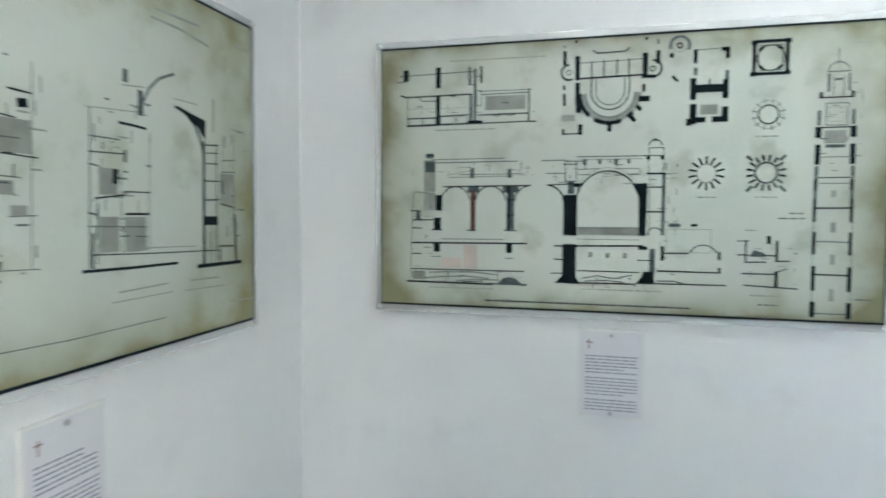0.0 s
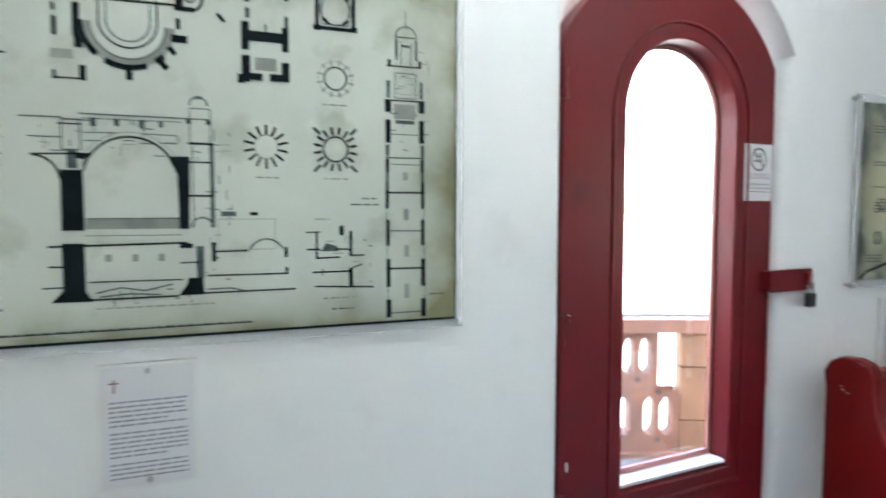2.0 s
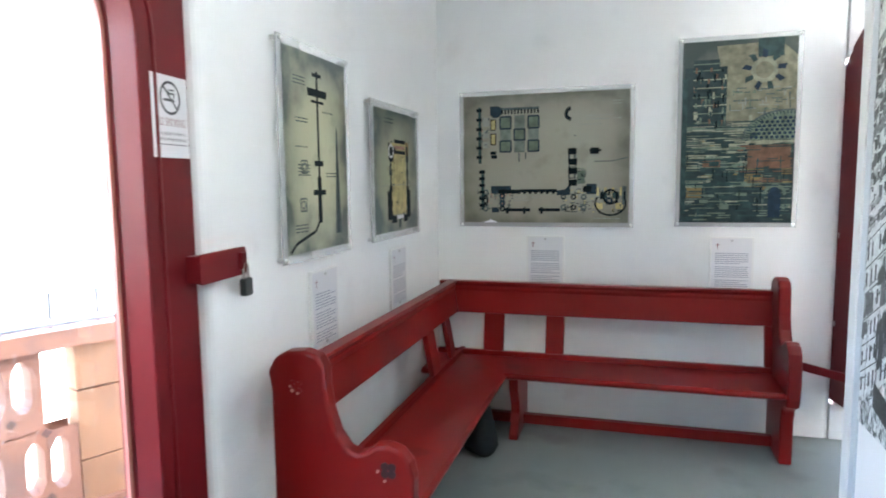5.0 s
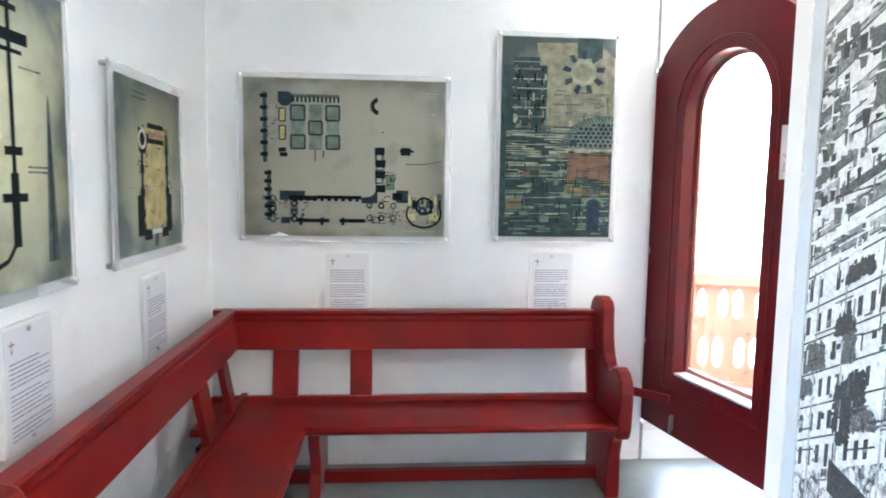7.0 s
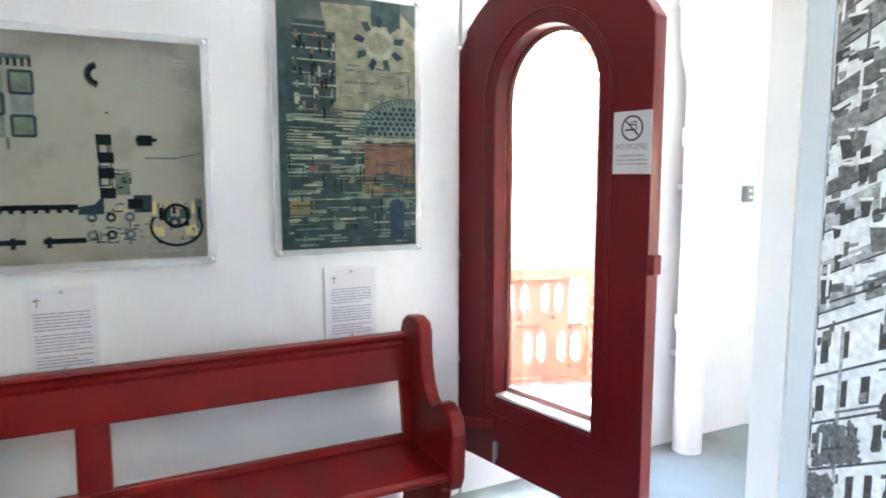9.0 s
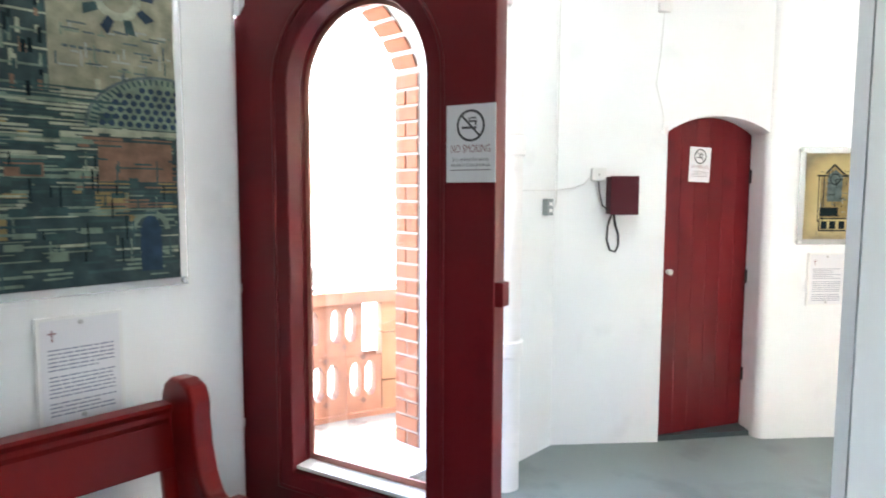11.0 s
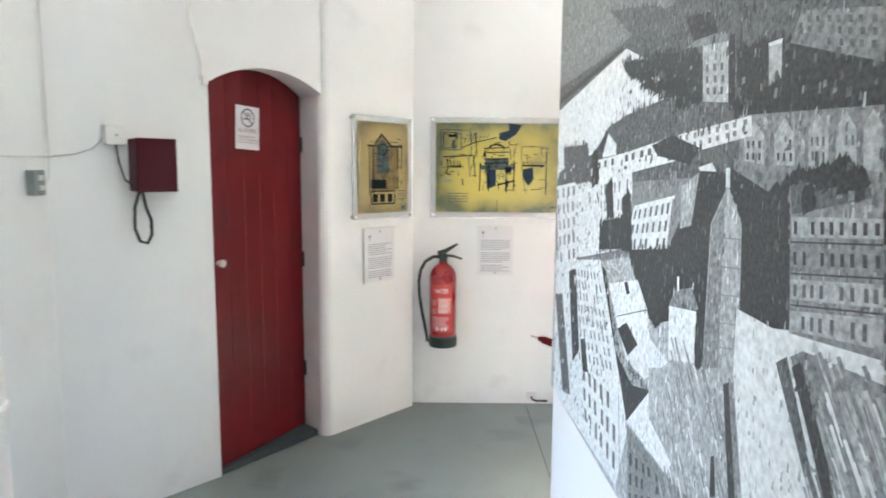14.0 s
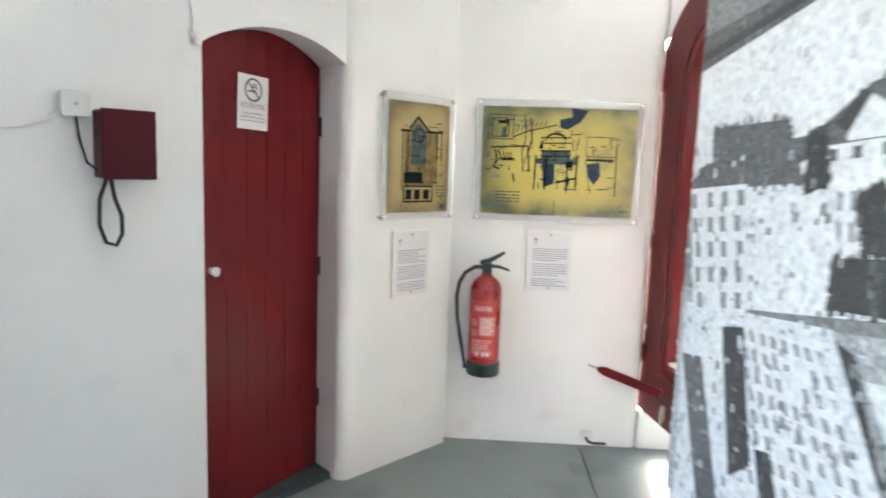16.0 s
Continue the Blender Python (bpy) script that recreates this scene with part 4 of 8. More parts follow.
    d.rect(-0.123, -0.037, -0.102, -0.025, INK)
    d.arc(-0.011, -0.084, 0.100, 12, 168, 0.0051, INK, 20)
    d.arc(-0.011, -0.084, 0.111, 35, 145, 0.0017, INKFAINT, 20)
    d.poly([(0.088, -0.067), (0.067, -0.026), (0.115, -0.025), (0.114, -0.101), (0.112, -0.197), (0.091, -0.197)], INK)
    d.poly([(-0.109, -0.067), (-0.106, -0.039), (-0.089, -0.022), (-0.109, -0.025)], INK)
    d.line([(-0.230, 0.053), (-0.147, 0.054)], 0.0034, INKSOFT)
    d.line([(-0.214, 0.010), (-0.147, 0.010)], 0.0034, INKSOFT)
    d.line([(-0.114, 0.064), (0.163, 0.064)], 0.0034, INKSOFT)
    d.line([(-0.109, 0.054), (0.098, 0.055)], 0.0017, INKSOFT)
    d.line([(-0.105, 0.022), (-0.038, 0.024)], 0.0025, INKSOFT)
    d.line([(0.016, 0.024), (0.089, 0.023)], 0.0025, INKSOFT)
    d.line([(-0.106, 0.004), (-0.069, 0.005)], 0.0025, INKSOFT)
    d.line([(0.050, 0.004), (0.089, 0.004)], 0.0025, INKSOFT)
    d.rect(-0.092, 0.037, -0.080, 0.056, INKSOFT)
    d.rect(-0.043, 0.039, -0.033, 0.056, INKSOFT)
    d.rect(0.008, 0.038, 0.020, 0.056, INKSOFT)
    d.rect(0.050, 0.040, 0.059, 0.056, INKSOFT)
    d.arc(0.137, 0.096, 0.020, 0, 180, 0.0042, INKSOFT, 20)
    d.rect(0.130, 0.111, 0.144, 0.119, INKSOFT)
    d.outline(0.117, 0.008, 0.163, 0.089, 0.0025, INKSOFT)
    d.rect(0.110, 0.052, 0.120, 0.062, INK)
    d.rect(0.154, 0.052, 0.165, 0.062, INK)
    d.line([(0.112, 0.006), (0.170, 0.006)], 0.0059, INK)
    d.rect(0.160, -0.194, 0.170, 0.006, INKSOFT)
    d.line([(0.112, -0.038), (0.170, -0.038)], 0.0042, INK)
    d.line([(0.108, -0.118), (0.170, -0.118)], 0.0051, INK)
    d.line([(0.122, 0.001), (0.122, -0.194)], 0.0025, INKSOFT)
    d.arc(0.141, -0.194, 0.024, 0, 180, 0.0042, INKSOFT, 20)
    d.rect(-0.107, -0.196, 0.091, -0.171, INKFAINT)
    d.line([(-0.106, -0.172), (0.091, -0.171)], 0.0025, INKSOFT)
    d.line([(-0.107, -0.211), (0.095, -0.211)], 0.0017, INKSOFT)
    d.line([(-0.183, -0.235), (0.107, -0.230)], 0.0051, INK)
    d.rect(0.090, -0.243, 0.119, -0.232, INK)
    d.line([(-0.183, -0.280), (-0.154, -0.281)], 0.0042, INK)
    d.rect(0.126, -0.318, 0.143, -0.239, INKSOFT)
    d.line([(0.090, -0.278), (0.133, -0.277)], 0.0034, INK)
    d.line([(-0.104, -0.317), (0.095, -0.318)], 0.0034, INK)
    d.line([(-0.195, -0.328), (-0.155, -0.327)], 0.0034, INK)
    d.poly([(0.085, -0.356), (0.102, -0.333), (0.109, -0.314), (0.140, -0.315), (0.143, -0.356)], INK)
    d.line([(-0.104, -0.358), (0.085, -0.357)], 0.0042, INK)
    d.line([(-0.090, -0.343), (-0.039, -0.332), (0.012, -0.341), (0.072, -0.328)], 0.0034, INKSOFT)
    d.line([(-0.082, -0.352), (-0.022, -0.347), (0.047, -0.352)], 0.0034, INKSOFT)
    d.rect(-0.070, -0.271, -0.056, -0.254, INKFAINT)
    d.rect(-0.013, -0.272, -0.001, -0.255, INKFAINT)
    d.rect(0.043, -0.272, 0.055, -0.255, INKFAINT)
    d.line([(0.171, -0.253), (0.246, -0.252)], 0.0042, INK)
    d.arc(0.290, -0.268, 0.044, 25, 155, 0.0042, INKSOFT, 20)
    d.line([(0.171, -0.268), (0.178, -0.268)], 0.0034, INKSOFT)
    d.rect(0.334, -0.271, 0.342, -0.245, INK)
    d.rect(0.161, -0.277, 0.171, -0.230, INK)
    d.line([(0.150, -0.311), (0.343, -0.312)], 0.0042, INK)
    d.rect(0.336, -0.313, 0.343, -0.296, INK)
    d.line([(0.143, -0.353), (0.361, -0.352)], 0.0042, INK)
    d.line([(0.150, -0.344), (0.203, -0.343), (0.238, -0.352)], 0.0034, INKSOFT)
    d.outline(0.176, -0.249, 0.312, -0.174, 0.0017, INKFAINT)
    d.rect(0.184, -0.167, 0.219, -0.156, INKSOFT)
    d.rect(0.251, -0.165, 0.270, -0.157, INK)
    d.scribble(-0.091, 0.168, -0.379, INKFAINT, 0.004, rng)
    d.line([(0.388, -0.209), (0.425, -0.208)], 0.0034, INK)
    d.rect(0.413, -0.274, 0.418, -0.209, INK)
    d.rect(0.475, -0.217, 0.487, -0.192, INK)
    d.rect(0.501, -0.273, 0.509, -0.206, INK)
    d.line([(0.466, -0.253), (0.502, -0.254)], 0.0042, INK)
    d.line([(0.502, -0.271), (0.542, -0.270)], 0.0042, INK)
    d.line([(0.390, -0.253), (0.425, -0.253)], 0.0042, INK)
    d.line([(0.413, -0.276), (0.476, -0.274)], 0.0042, INK)
    d.poly([(0.426, -0.258), (0.440, -0.237), (0.466, -0.245), (0.475, -0.259)], INKSOFT)
    d.line([(0.405, -0.312), (0.503, -0.312)], 0.0042, INK)
    d.rect(0.500, -0.354, 0.510, -0.303, INK)
    d.line([(0.510, -0.303), (0.535, -0.294)], 0.0034, INK)
    d.line([(0.411, -0.349), (0.566, -0.356)], 0.0042, INK)
    d.scribble(0.432, 0.525, -0.381, INKFAINT, 0.004, rng)
    d.scribble(0.454, 0.513, -0.410, INKSOFT, 0.004, rng)
    d.scribble(0.412, 0.448, -0.175, INKFAINT, 0.004, rng)
    d.scribble(-0.419, 0.256, -0.429, INKSOFT, 0.004, rng)
    d.line([(-0.419, -0.431), (0.256, -0.431)], 0.0025, INK)
    d.rect(-0.361, -0.430, -0.327, -0.422, INKFAINT)
    for x0, x1, y0, y1, n in ((0.07, 0.34, 0.22, 0.30, 30), (0.07, 0.34, 0.44, 0.50, 22), (0.07, 0.13, 0.56, 0.90, 16), (0.12, 0.33, 0.86, 0.92, 26),
                              (0.38, 0.62, 0.44, 0.53, 34), (0.46, 0.57, 0.87, 0.91, 16), (0.58, 0.63, 0.46, 0.88, 24), (0.76, 0.85, 0.74, 0.90, 14), (0.88, 0.95, 0.20, 0.50, 26)):
        d.busy(X(x0), X(x1), Y(y1), Y(y0), n, (INKSOFT, INKFAINT, INKFAINT), rng, 0.03, 0.0025)
    for y in (-1, 1):
        d.line([(-W / 2, y * (H / 2 - 0.004)), (W / 2, y * (H / 2 - 0.004))], 0.007, INK)
    for x in (-1, 1):
        d.line([(x * (W / 2 - 0.002), -H / 2), (x * (W / 2 - 0.002), H / 2)], 0.004, INKSOFT if x < 0 else INK)


def draw_great_section(d):
    """Poster A: a tall arch in section with buttresses, and a nave beyond."""
    W, H = d.w, d.h
    X, Y = (lambda f: (f - 0.5) * W), (lambda f: (0.5 - f) * H)
    rng = random.Random(8)
    d.line([(0.112, -0.250), (0.257, -0.253), (0.431, -0.254)], 0.0073, INK)
    d.line([(0.513, -0.270), (0.734, -0.272)], 0.0109, INK)
    d.line([(0.145, -0.215), (0.317, -0.222), (0.615, -0.230)], 0.0031, INK)
    d.line([(0.145, 0.111), (0.133, -0.245)], 0.0037, INKSOFT)
    d.line([(0.145, -0.167), (0.142, -0.246)], 0.0074, INK)
    d.line([(0.162, -0.099), (0.157, -0.237)], 0.0038, INKSOFT)
    d.line([(0.132, 0.111), (0.317, 0.124)], 0.0024, INKFAINT)
    d.line([(0.138, 0.049), (0.230, 0.049)], 0.0031, INKSOFT)
    d.line([(0.137, 0.014), (0.242, 0.017)], 0.0031, INK)
    d.line([(0.136, -0.013), (0.165, -0.016)], 0.0031, INK)
    d.line([(0.248, 0.027), (0.247, -0.002)], 0.0093, INKSOFT)
    d.line([(0.216, -0.020), (0.214, -0.054)], 0.0169, INK)
    d.line([(0.152, -0.089), (0.244, -0.079)], 0.0044, INK)
    d.line([(0.239, -0.071), (0.332, -0.071)], 0.0033, INK)
    d.line([(0.243, -0.124), (0.326, -0.124)], 0.0060, INK)
    d.line([(0.132, -0.121), (0.161, -0.126)], 0.0037, INK)
    d.line([(0.131, -0.151), (0.319, -0.156)], 0.0025, INKSOFT)
    d.line([(0.279, -0.178), (0.320, -0.180)], 0.0027, INKSOFT)
    d.line([(0.230, -0.019), (0.234, -0.217)], 0.0026, INKSOFT)
    d.line([(0.322, -0.068), (0.317, -0.222)], 0.0021, INKFAINT)
    d.line([(0.254, 0.217), (0.253, 0.186)], 0.0159, INKSOFT)
    d.line([(0.243, 0.178), (0.319, 0.186)], 0.0033, INKFAINT)
    d.line([(0.305, 0.116), (0.312, 0.151), (0.335, 0.187), (0.371, 0.218), (0.429, 0.241)], 0.0068, INKSOFT)
    d.line([(0.303, 0.176), (0.301, 0.115)], 0.0164, INKSOFT)
    d.line([(0.228, 0.089), (0.274, 0.088), (0.320, 0.085)], 0.0065, INK)
    d.line([(0.429, 0.158), (0.470, 0.147), (0.508, 0.122), (0.532, 0.088), (0.547, 0.046)], 0.0074, INK)
    d.poly([(0.433, 0.162), (0.519, 0.145), (0.560, 0.138), (0.558, 0.082), (0.523, 0.115), (0.480, 0.144)], INK)
    d.line([(0.550, 0.081), (0.544, -0.267)], 0.0110, INK)
    d.line([(0.612, 0.079), (0.603, -0.269)], 0.0049, INKSOFT)
    d.line([(0.425, 0.178), (0.525, 0.177)], 0.0029, INKFAINT)
    d.line([(0.558, 0.070), (0.618, 0.075)], 0.0040, INK)
    d.line([(0.557, 0.048), (0.617, 0.052)], 0.0032, INK)
    d.line([(0.557, 0.018), (0.616, 0.021)], 0.0032, INK)
    d.line([(0.555, -0.031), (0.621, -0.029)], 0.0040, INK)
    d.line([(0.554, -0.085), (0.619, -0.082)], 0.0040, INK)
    d.line([(0.544, -0.143), (0.612, -0.144)], 0.0252, INK)
    d.line([(0.579, -0.157), (0.576, -0.267)], 0.0032, INKSOFT)
    d.line([(0.635, -0.025), (0.639, -0.066)], 0.0099, INKSOFT)
    d.line([(0.697, -0.125), (0.703, -0.271)], 0.0102, INK)
    d.line([(0.616, -0.218), (0.692, -0.221)], 0.0049, INK)
    d.line([(0.625, -0.095), (0.695, -0.104)], 0.0041, INK)
    d.line([(0.621, -0.224), (0.620, -0.267)], 0.0066, INK)
    d.line([(0.636, 0.032), (0.704, 0.039)], 0.0033, INKSOFT)
    d.line([(0.635, -0.001), (0.703, 0.002)], 0.0033, INKSOFT)
    d.line([(0.641, 0.107), (0.638, -0.025)], 0.0025, INKSOFT)
    d.line([(0.700, 0.114), (0.694, -0.125)], 0.0026, INKSOFT)
    d.line([(0.599, 0.206), (0.596, 0.110)], 0.0097, INKFAINT)
    d.line([(0.332, 0.064), (0.327, -0.208)], 0.0028, INKFAINT)
    d.line([(0.327, -0.208), (0.509, -0.213)], 0.0028, INKFAINT)
    d.rect(0.166, -0.080, 0.223, -0.019, INKFAINT)
    d.rect(0.165, -0.212, 0.224, -0.130, INKFAINT)
    d.rect(0.242, -0.214, 0.314, -0.131, INKFAINT)
    d.rect(0.625, -0.095, 0.697, -0.005, INKFAINT)
    d.line([(-0.054, 0.116), (0.000, 0.114)], 0.0037, INK)
    d.line([(-0.034, 0.091), (-0.011, 0.094)], 0.0173, INK)
    d.line([(-0.077, 0.065), (-0.039, 0.062)], 0.0031, INK)
    d.line([(-0.079, 0.023), (-0.029, 0.023)], 0.0026, INKSOFT)
    d.line([(-0.080, -0.008), (0.009, -0.012)], 0.0031, INK)
    d.line([(-0.082, -0.051), (-0.031, -0.053)], 0.0026, INKSOFT)
    d.line([(-0.061, -0.129), (0.004, -0.127)], 0.0021, INKSOFT)
    d.line([(-0.088, -0.231), (0.008, -0.235)], 0.0021, INKSOFT)
    d.line([(0.002, 0.176), (-0.013, -0.235)], 0.0022, INKSOFT)
    d.rect(-0.080, -0.006, -0.005, 0.060, INKFAINT)
    d.rect(-0.083, -0.087, -0.046, -0.059, INKFAINT)
    d.rect(-0.055, -0.127, -0.017, -0.107, INKFAINT)
    d.line([(-0.083, -0.213), (-0.084, -0.229)], 0.0126, INKSOFT)
    d.line([(0.200, -0.330), (0.410, -0.328)], 0.0026, INKFAINT)
    d.line([(0.219, -0.308), (0.389, -0.304)], 0.0039, INKFAINT)
    d.line([(0.457, -0.331), (0.647, -0.336)], 0.0030, INKFAINT)
    d.line([(0.482, -0.306), (0.613, -0.309)], 0.0046, INKFAINT)
    d.line([(-0.094, -0.387), (0.077, -0.393), (0.379, -0.392)], 0.0021, INKSOFT)
    d.line([(0.670, -0.388), (0.804, -0.394)], 0.0034, INKFAINT)
    d.line([(0.345, 0.365), (0.453, 0.364), (0.581, 0.349)], 0.0070, INKFAINT)
    d.line([(0.362, 0.389), (0.538, 0.394)], 0.0070, INKFAINT)
    d.line([(0.719, 0.390), (0.781, 0.381)], 0.0068, INKFAINT)
    for x in (0.05, 0.13, 0.21, 0.29, 0.37, 0.43):
        d.rect(X(x), Y(0.76), X(x) + 0.014, Y(0.30 + 0.1 * (x > 0.3)), INKSOFT)
    for y in (0.36, 0.40, 0.46, 0.52, 0.58, 0.77):
        d.line([(X(0.04), Y(y)), (X(0.45), Y(y))], 0.005, INK if y in (0.46, 0.40) else INKSOFT)
    for x in (0.09, 0.17, 0.25, 0.33, 0.40):
        d.arc(X(x), Y(0.64), 0.055, 0, 180, 0.006, INKSOFT)
    for x0, x1, y0, y1, n in ((0.59, 0.71, 0.34, 0.74, 46), (0.90, 0.975, 0.34, 0.74, 26), (0.03, 0.52, 0.30, 0.76, 70)):
        d.busy(X(x0), X(x1), Y(y1), Y(y0), n, (INKSOFT, INKFAINT, INKFAINT), rng, 0.04, 0.004)
    d.line([(-W / 2, -H / 2 + 0.004), (W / 2, -H / 2 + 0.004)], 0.008, INK)
    d.line([(-W / 2, H / 2 - 0.004), (W / 2, H / 2 - 0.004)], 0.008, INK)
    d.line([(W / 2 - 0.003, -H / 2), (W / 2 - 0.003, H / 2)], 0.006, INK)


def draw_spire(d):
    W, H = d.w, d.h
    X, Y = (lambda f: (f - 0.5) * W), (lambda f: (0.5 - f) * H)
    rng = random.Random(11)
    x = X(0.5)
    d.rect(x - 0.008, Y(0.86), x + 0.008, Y(0.08), INK)
    d.rect(x - 0.016, Y(0.86), x + 0.016, Y(0.62), INK)
    for y, w, t in ((0.10, 0.035, 0.014), (0.19, 0.075, 0.028), (0.235, 0.05, 0.010), (0.55, 0.035, 0.02), (0.70, 0.05, 0.02)):
        d.rect(x - w, Y(y) - t / 2, x + w, Y(y) + t / 2, INK)
    d.line([(x, Y(0.84)), (x - 0.04, Y(0.90)), (X(0.12), Y(0.95)), (X(0.03), Y(0.99))], 0.012, INK)
    xx = X(0.82)
    d.poly([(xx - 0.026, Y(0.93)), (xx + 0.026, Y(0.93)), (xx + 0.006, Y(0.38)), (xx, Y(0.34)), (xx - 0.006, Y(0.38))], INKSOFT)
    d.line([(xx, Y(0.44)), (xx, Y(0.93))], 0.006, INK)
    for cx, cy, n in ((0.24, 0.13, 3), (0.26, 0.33, 2), (0.25, 0.47, 1), (0.28, 0.56, 4), (0.22, 0.86, 3), (0.72, 0.60, 2), (0.68, 0.28, 1)):
        for k in range(n):
            d.scribble(X(cx) - 0.05, X(cx) + 0.04, Y(cy) - 0.012 * k, INKSOFT, 0.005, rng)
    for cx, cy in ((0.24, 0.76), (0.27, 0.57)):
        d.outline(X(cx) - 0.022, Y(cy) - 0.022, X(cx) + 0.022, Y(cy) + 0.022, 0.006, INKSOFT)
        d.arc(X(cx), Y(cy), 0.014, 0, 360, 0.006, INKSOFT, 10)


def draw_chapel(d):
    W, H = d.w, d.h
    X, Y = (lambda f: (f - 0.5) * W), (lambda f: (0.5 - f) * H)
    d.poly([(X(0.36), Y(0.86)), (X(0.70), Y(0.86)), (X(0.70), Y(0.26)), (X(0.36), Y(0.26))], OCHRE)
    for s, x in ((-1, 0.33), (1, 0.73)):
        d.line([(X(x), Y(0.28)), (X(x), Y(0.88))], 0.018, INK)
        for y in (0.38, 0.50, 0.64, 0.76, 0.85):
            d.rect(X(x) - 0.02, Y(y) - 0.018, X(x) + 0.02, Y(y) + 0.012, INK if y > 0.6 else INKSOFT)
    d.poly([(X(0.29), Y(0.40)), (X(0.38), Y(0.42)), (X(0.44), Y(0.30)), (X(0.28), Y(0.26))], INK)
    d.arc(X(0.34), Y(0.33), 0.03, 0, 360, 0.012, PAPER, 14)
    for y in (0.26, 0.31, 0.35):
        d.rect(X(0.42), Y(y), X(0.68), Y(y - 0.03), INKRED if y == 0.31 else INK)
    d.rect(X(0.34), Y(0.93), X(0.46), Y(0.87), INK)
    d.rect(X(0.62), Y(0.93), X(0.73), Y(0.87), INK)
    d.rect(X(0.46), Y(0.90), X(0.62), Y(0.87), PAPER)
    for y in (0.07, 0.10):
        d.scribble(X(0.2), X(0.42), Y(y), INKSOFT, 0.006, random.Random(3))
    d.rect(X(0.5), Y(0.98), X(0.56), Y(0.90), INKSOFT)
    d.line([(X(0.05), Y(0.62)), (X(0.95), Y(0.60))], 0.003, INKFAINT)
    d.rect(X(0.25), Y(0.90), X(0.35), Y(0.66), INK)
    d.rect(X(0.71), Y(0.90), X(0.80), Y(0.66), INK)
    d.rect(X(0.62), Y(0.40), X(0.78), Y(0.24), UMBER)
    d.busy(X(0.24), X(0.82), Y(0.92), Y(0.22), 60, (INK, INKSOFT, UMBER), random.Random(9), 0.03, 0.005)


def draw_precinct(d):
    """Poster E: the plan of a long church, with a school's court drawn above it."""
    W, H = d.w, d.h
    X, Y = (lambda f: (f - 0.5) * W), (lambda f: (0.5 - f) * H)
    rng = random.Random(7)
    for y0, y1, x in ((0.09, 0.53, 0.095), (0.58, 0.90, 0.112)):
        d.rect(X(x), Y(y1), X(x + 0.020), Y(y0), WASHTEAL)
        for k in range(6):
            y = y0 + (y1 - y0) * (k + 0.3) / 6
            d.rect(X(x) - 0.012, Y(y) - 0.010, X(x + 0.020) + 0.004, Y(y) + 0.008, INK)
    for y0, y1 in ((0.17, 0.24), (0.27, 0.33), (0.36, 0.41)):
        d.rect(X(0.125), Y(y1), X(0.16), Y(y0), INKFAINT)
    d.poly([(X(0.17) , Y(0.15)), (X(0.19), Y(0.175)), (X(0.22), Y(0.175)), (X(0.24), Y(0.15)), (X(0.24), Y(0.10)), (X(0.22), Y(0.085)), (X(0.17), Y(0.085))], BLUEINK)
    d.rect(X(0.17), Y(0.12), X(0.47), Y(0.10), INKSOFT)
    for k in range(12):
        d.rect(X(0.24 + 0.02 * k), Y(0.15), X(0.25 + 0.02 * k), Y(0.115), INK)
    for x0, x1 in ((0.232, 0.300), (0.320, 0.385), (0.405, 0.470)):
        d.rect(X(x0), Y(0.445), X(x1), Y(0.165), GREENFIELD)
        for y in (0.165, 0.265, 0.355, 0.445):
            d.line([(X(x0), Y(y)), (X(x1), Y(y))], 0.003, INKSOFT)
    for x0, x1, y0, y1 in ((0.232, 0.300, 0.17, 0.262), (0.232, 0.300, 0.357, 0.442), (0.320, 0.385, 0.268, 0.352), (0.405, 0.470, 0.17, 0.262), (0.405, 0.470, 0.357, 0.442)):
        d.rect(X(x0), Y(y1), X(x1), Y(y0), WASHGREEN)
        d.outline(X(x0), Y(y1), X(x1), Y(y0), 0.009, BLUEINK)
    for y0, y1 in ((0.19, 0.27), (0.30, 0.385)):
        d.rect(X(0.175), Y(y1), X(0.205), Y(y0), OCHRE)
        d.outline(X(0.175), Y(y1), X(0.205), Y(y0), 0.006, INK)
        d.outline(X(0.65), Y(y1 + 0.27), X(0.682), Y(y0 + 0.27), 0.005, INK)
    d.busy(X(0.10), X(0.16), Y(0.40), Y(0.16), 40, (INKSOFT, INKRED, INKFAINT), rng, 0.02, 0.006)
    d.busy(X(0.70), X(0.75), Y(0.70), Y(0.58), 40, (INKSOFT, WASHGREEN, INK), rng, 0.02, 0.004)
    d.busy(X(0.09), X(0.32), Y(0.90), Y(0.74), 60, (INKSOFT, INKRED, BLUEINK), rng, 0.025, 0.005)
    d.busy(X(0.60), X(0.98), Y(0.93), Y(0.74), 90, (INKSOFT, OCHRE, BLUEINK, INK), rng, 0.03, 0.005)
    d.line([(X(0.35), Y(0.45)), (X(0.35), Y(0.52))], 0.008, INKSOFT)
    d.line([(X(0.39), Y(0.45)), (X(0.39), Y(0.50))], 0.008, INKSOFT)
    for x, y in ((0.19, 0.45), (0.195, 0.48)):
        d.rect(X(x) - 0.018, Y(y) - 0.01, X(x) + 0.018, Y(y) + 0.01, INK)
    d.arc(X(0.665), Y(0.165), 0.032, 100, 265, 0.022, INK, 10)
    d.rect(X(0.68), Y(0.335), X(0.69), Y(0.325), INKSOFT)
    # the church lying along the bottom
    d.rect(X(0.175), Y(0.77), X(0.30), Y(0.71), BLUEINK)
    d.rect(X(0.18), Y(0.92), X(0.225), Y(0.88), BLUEINK)
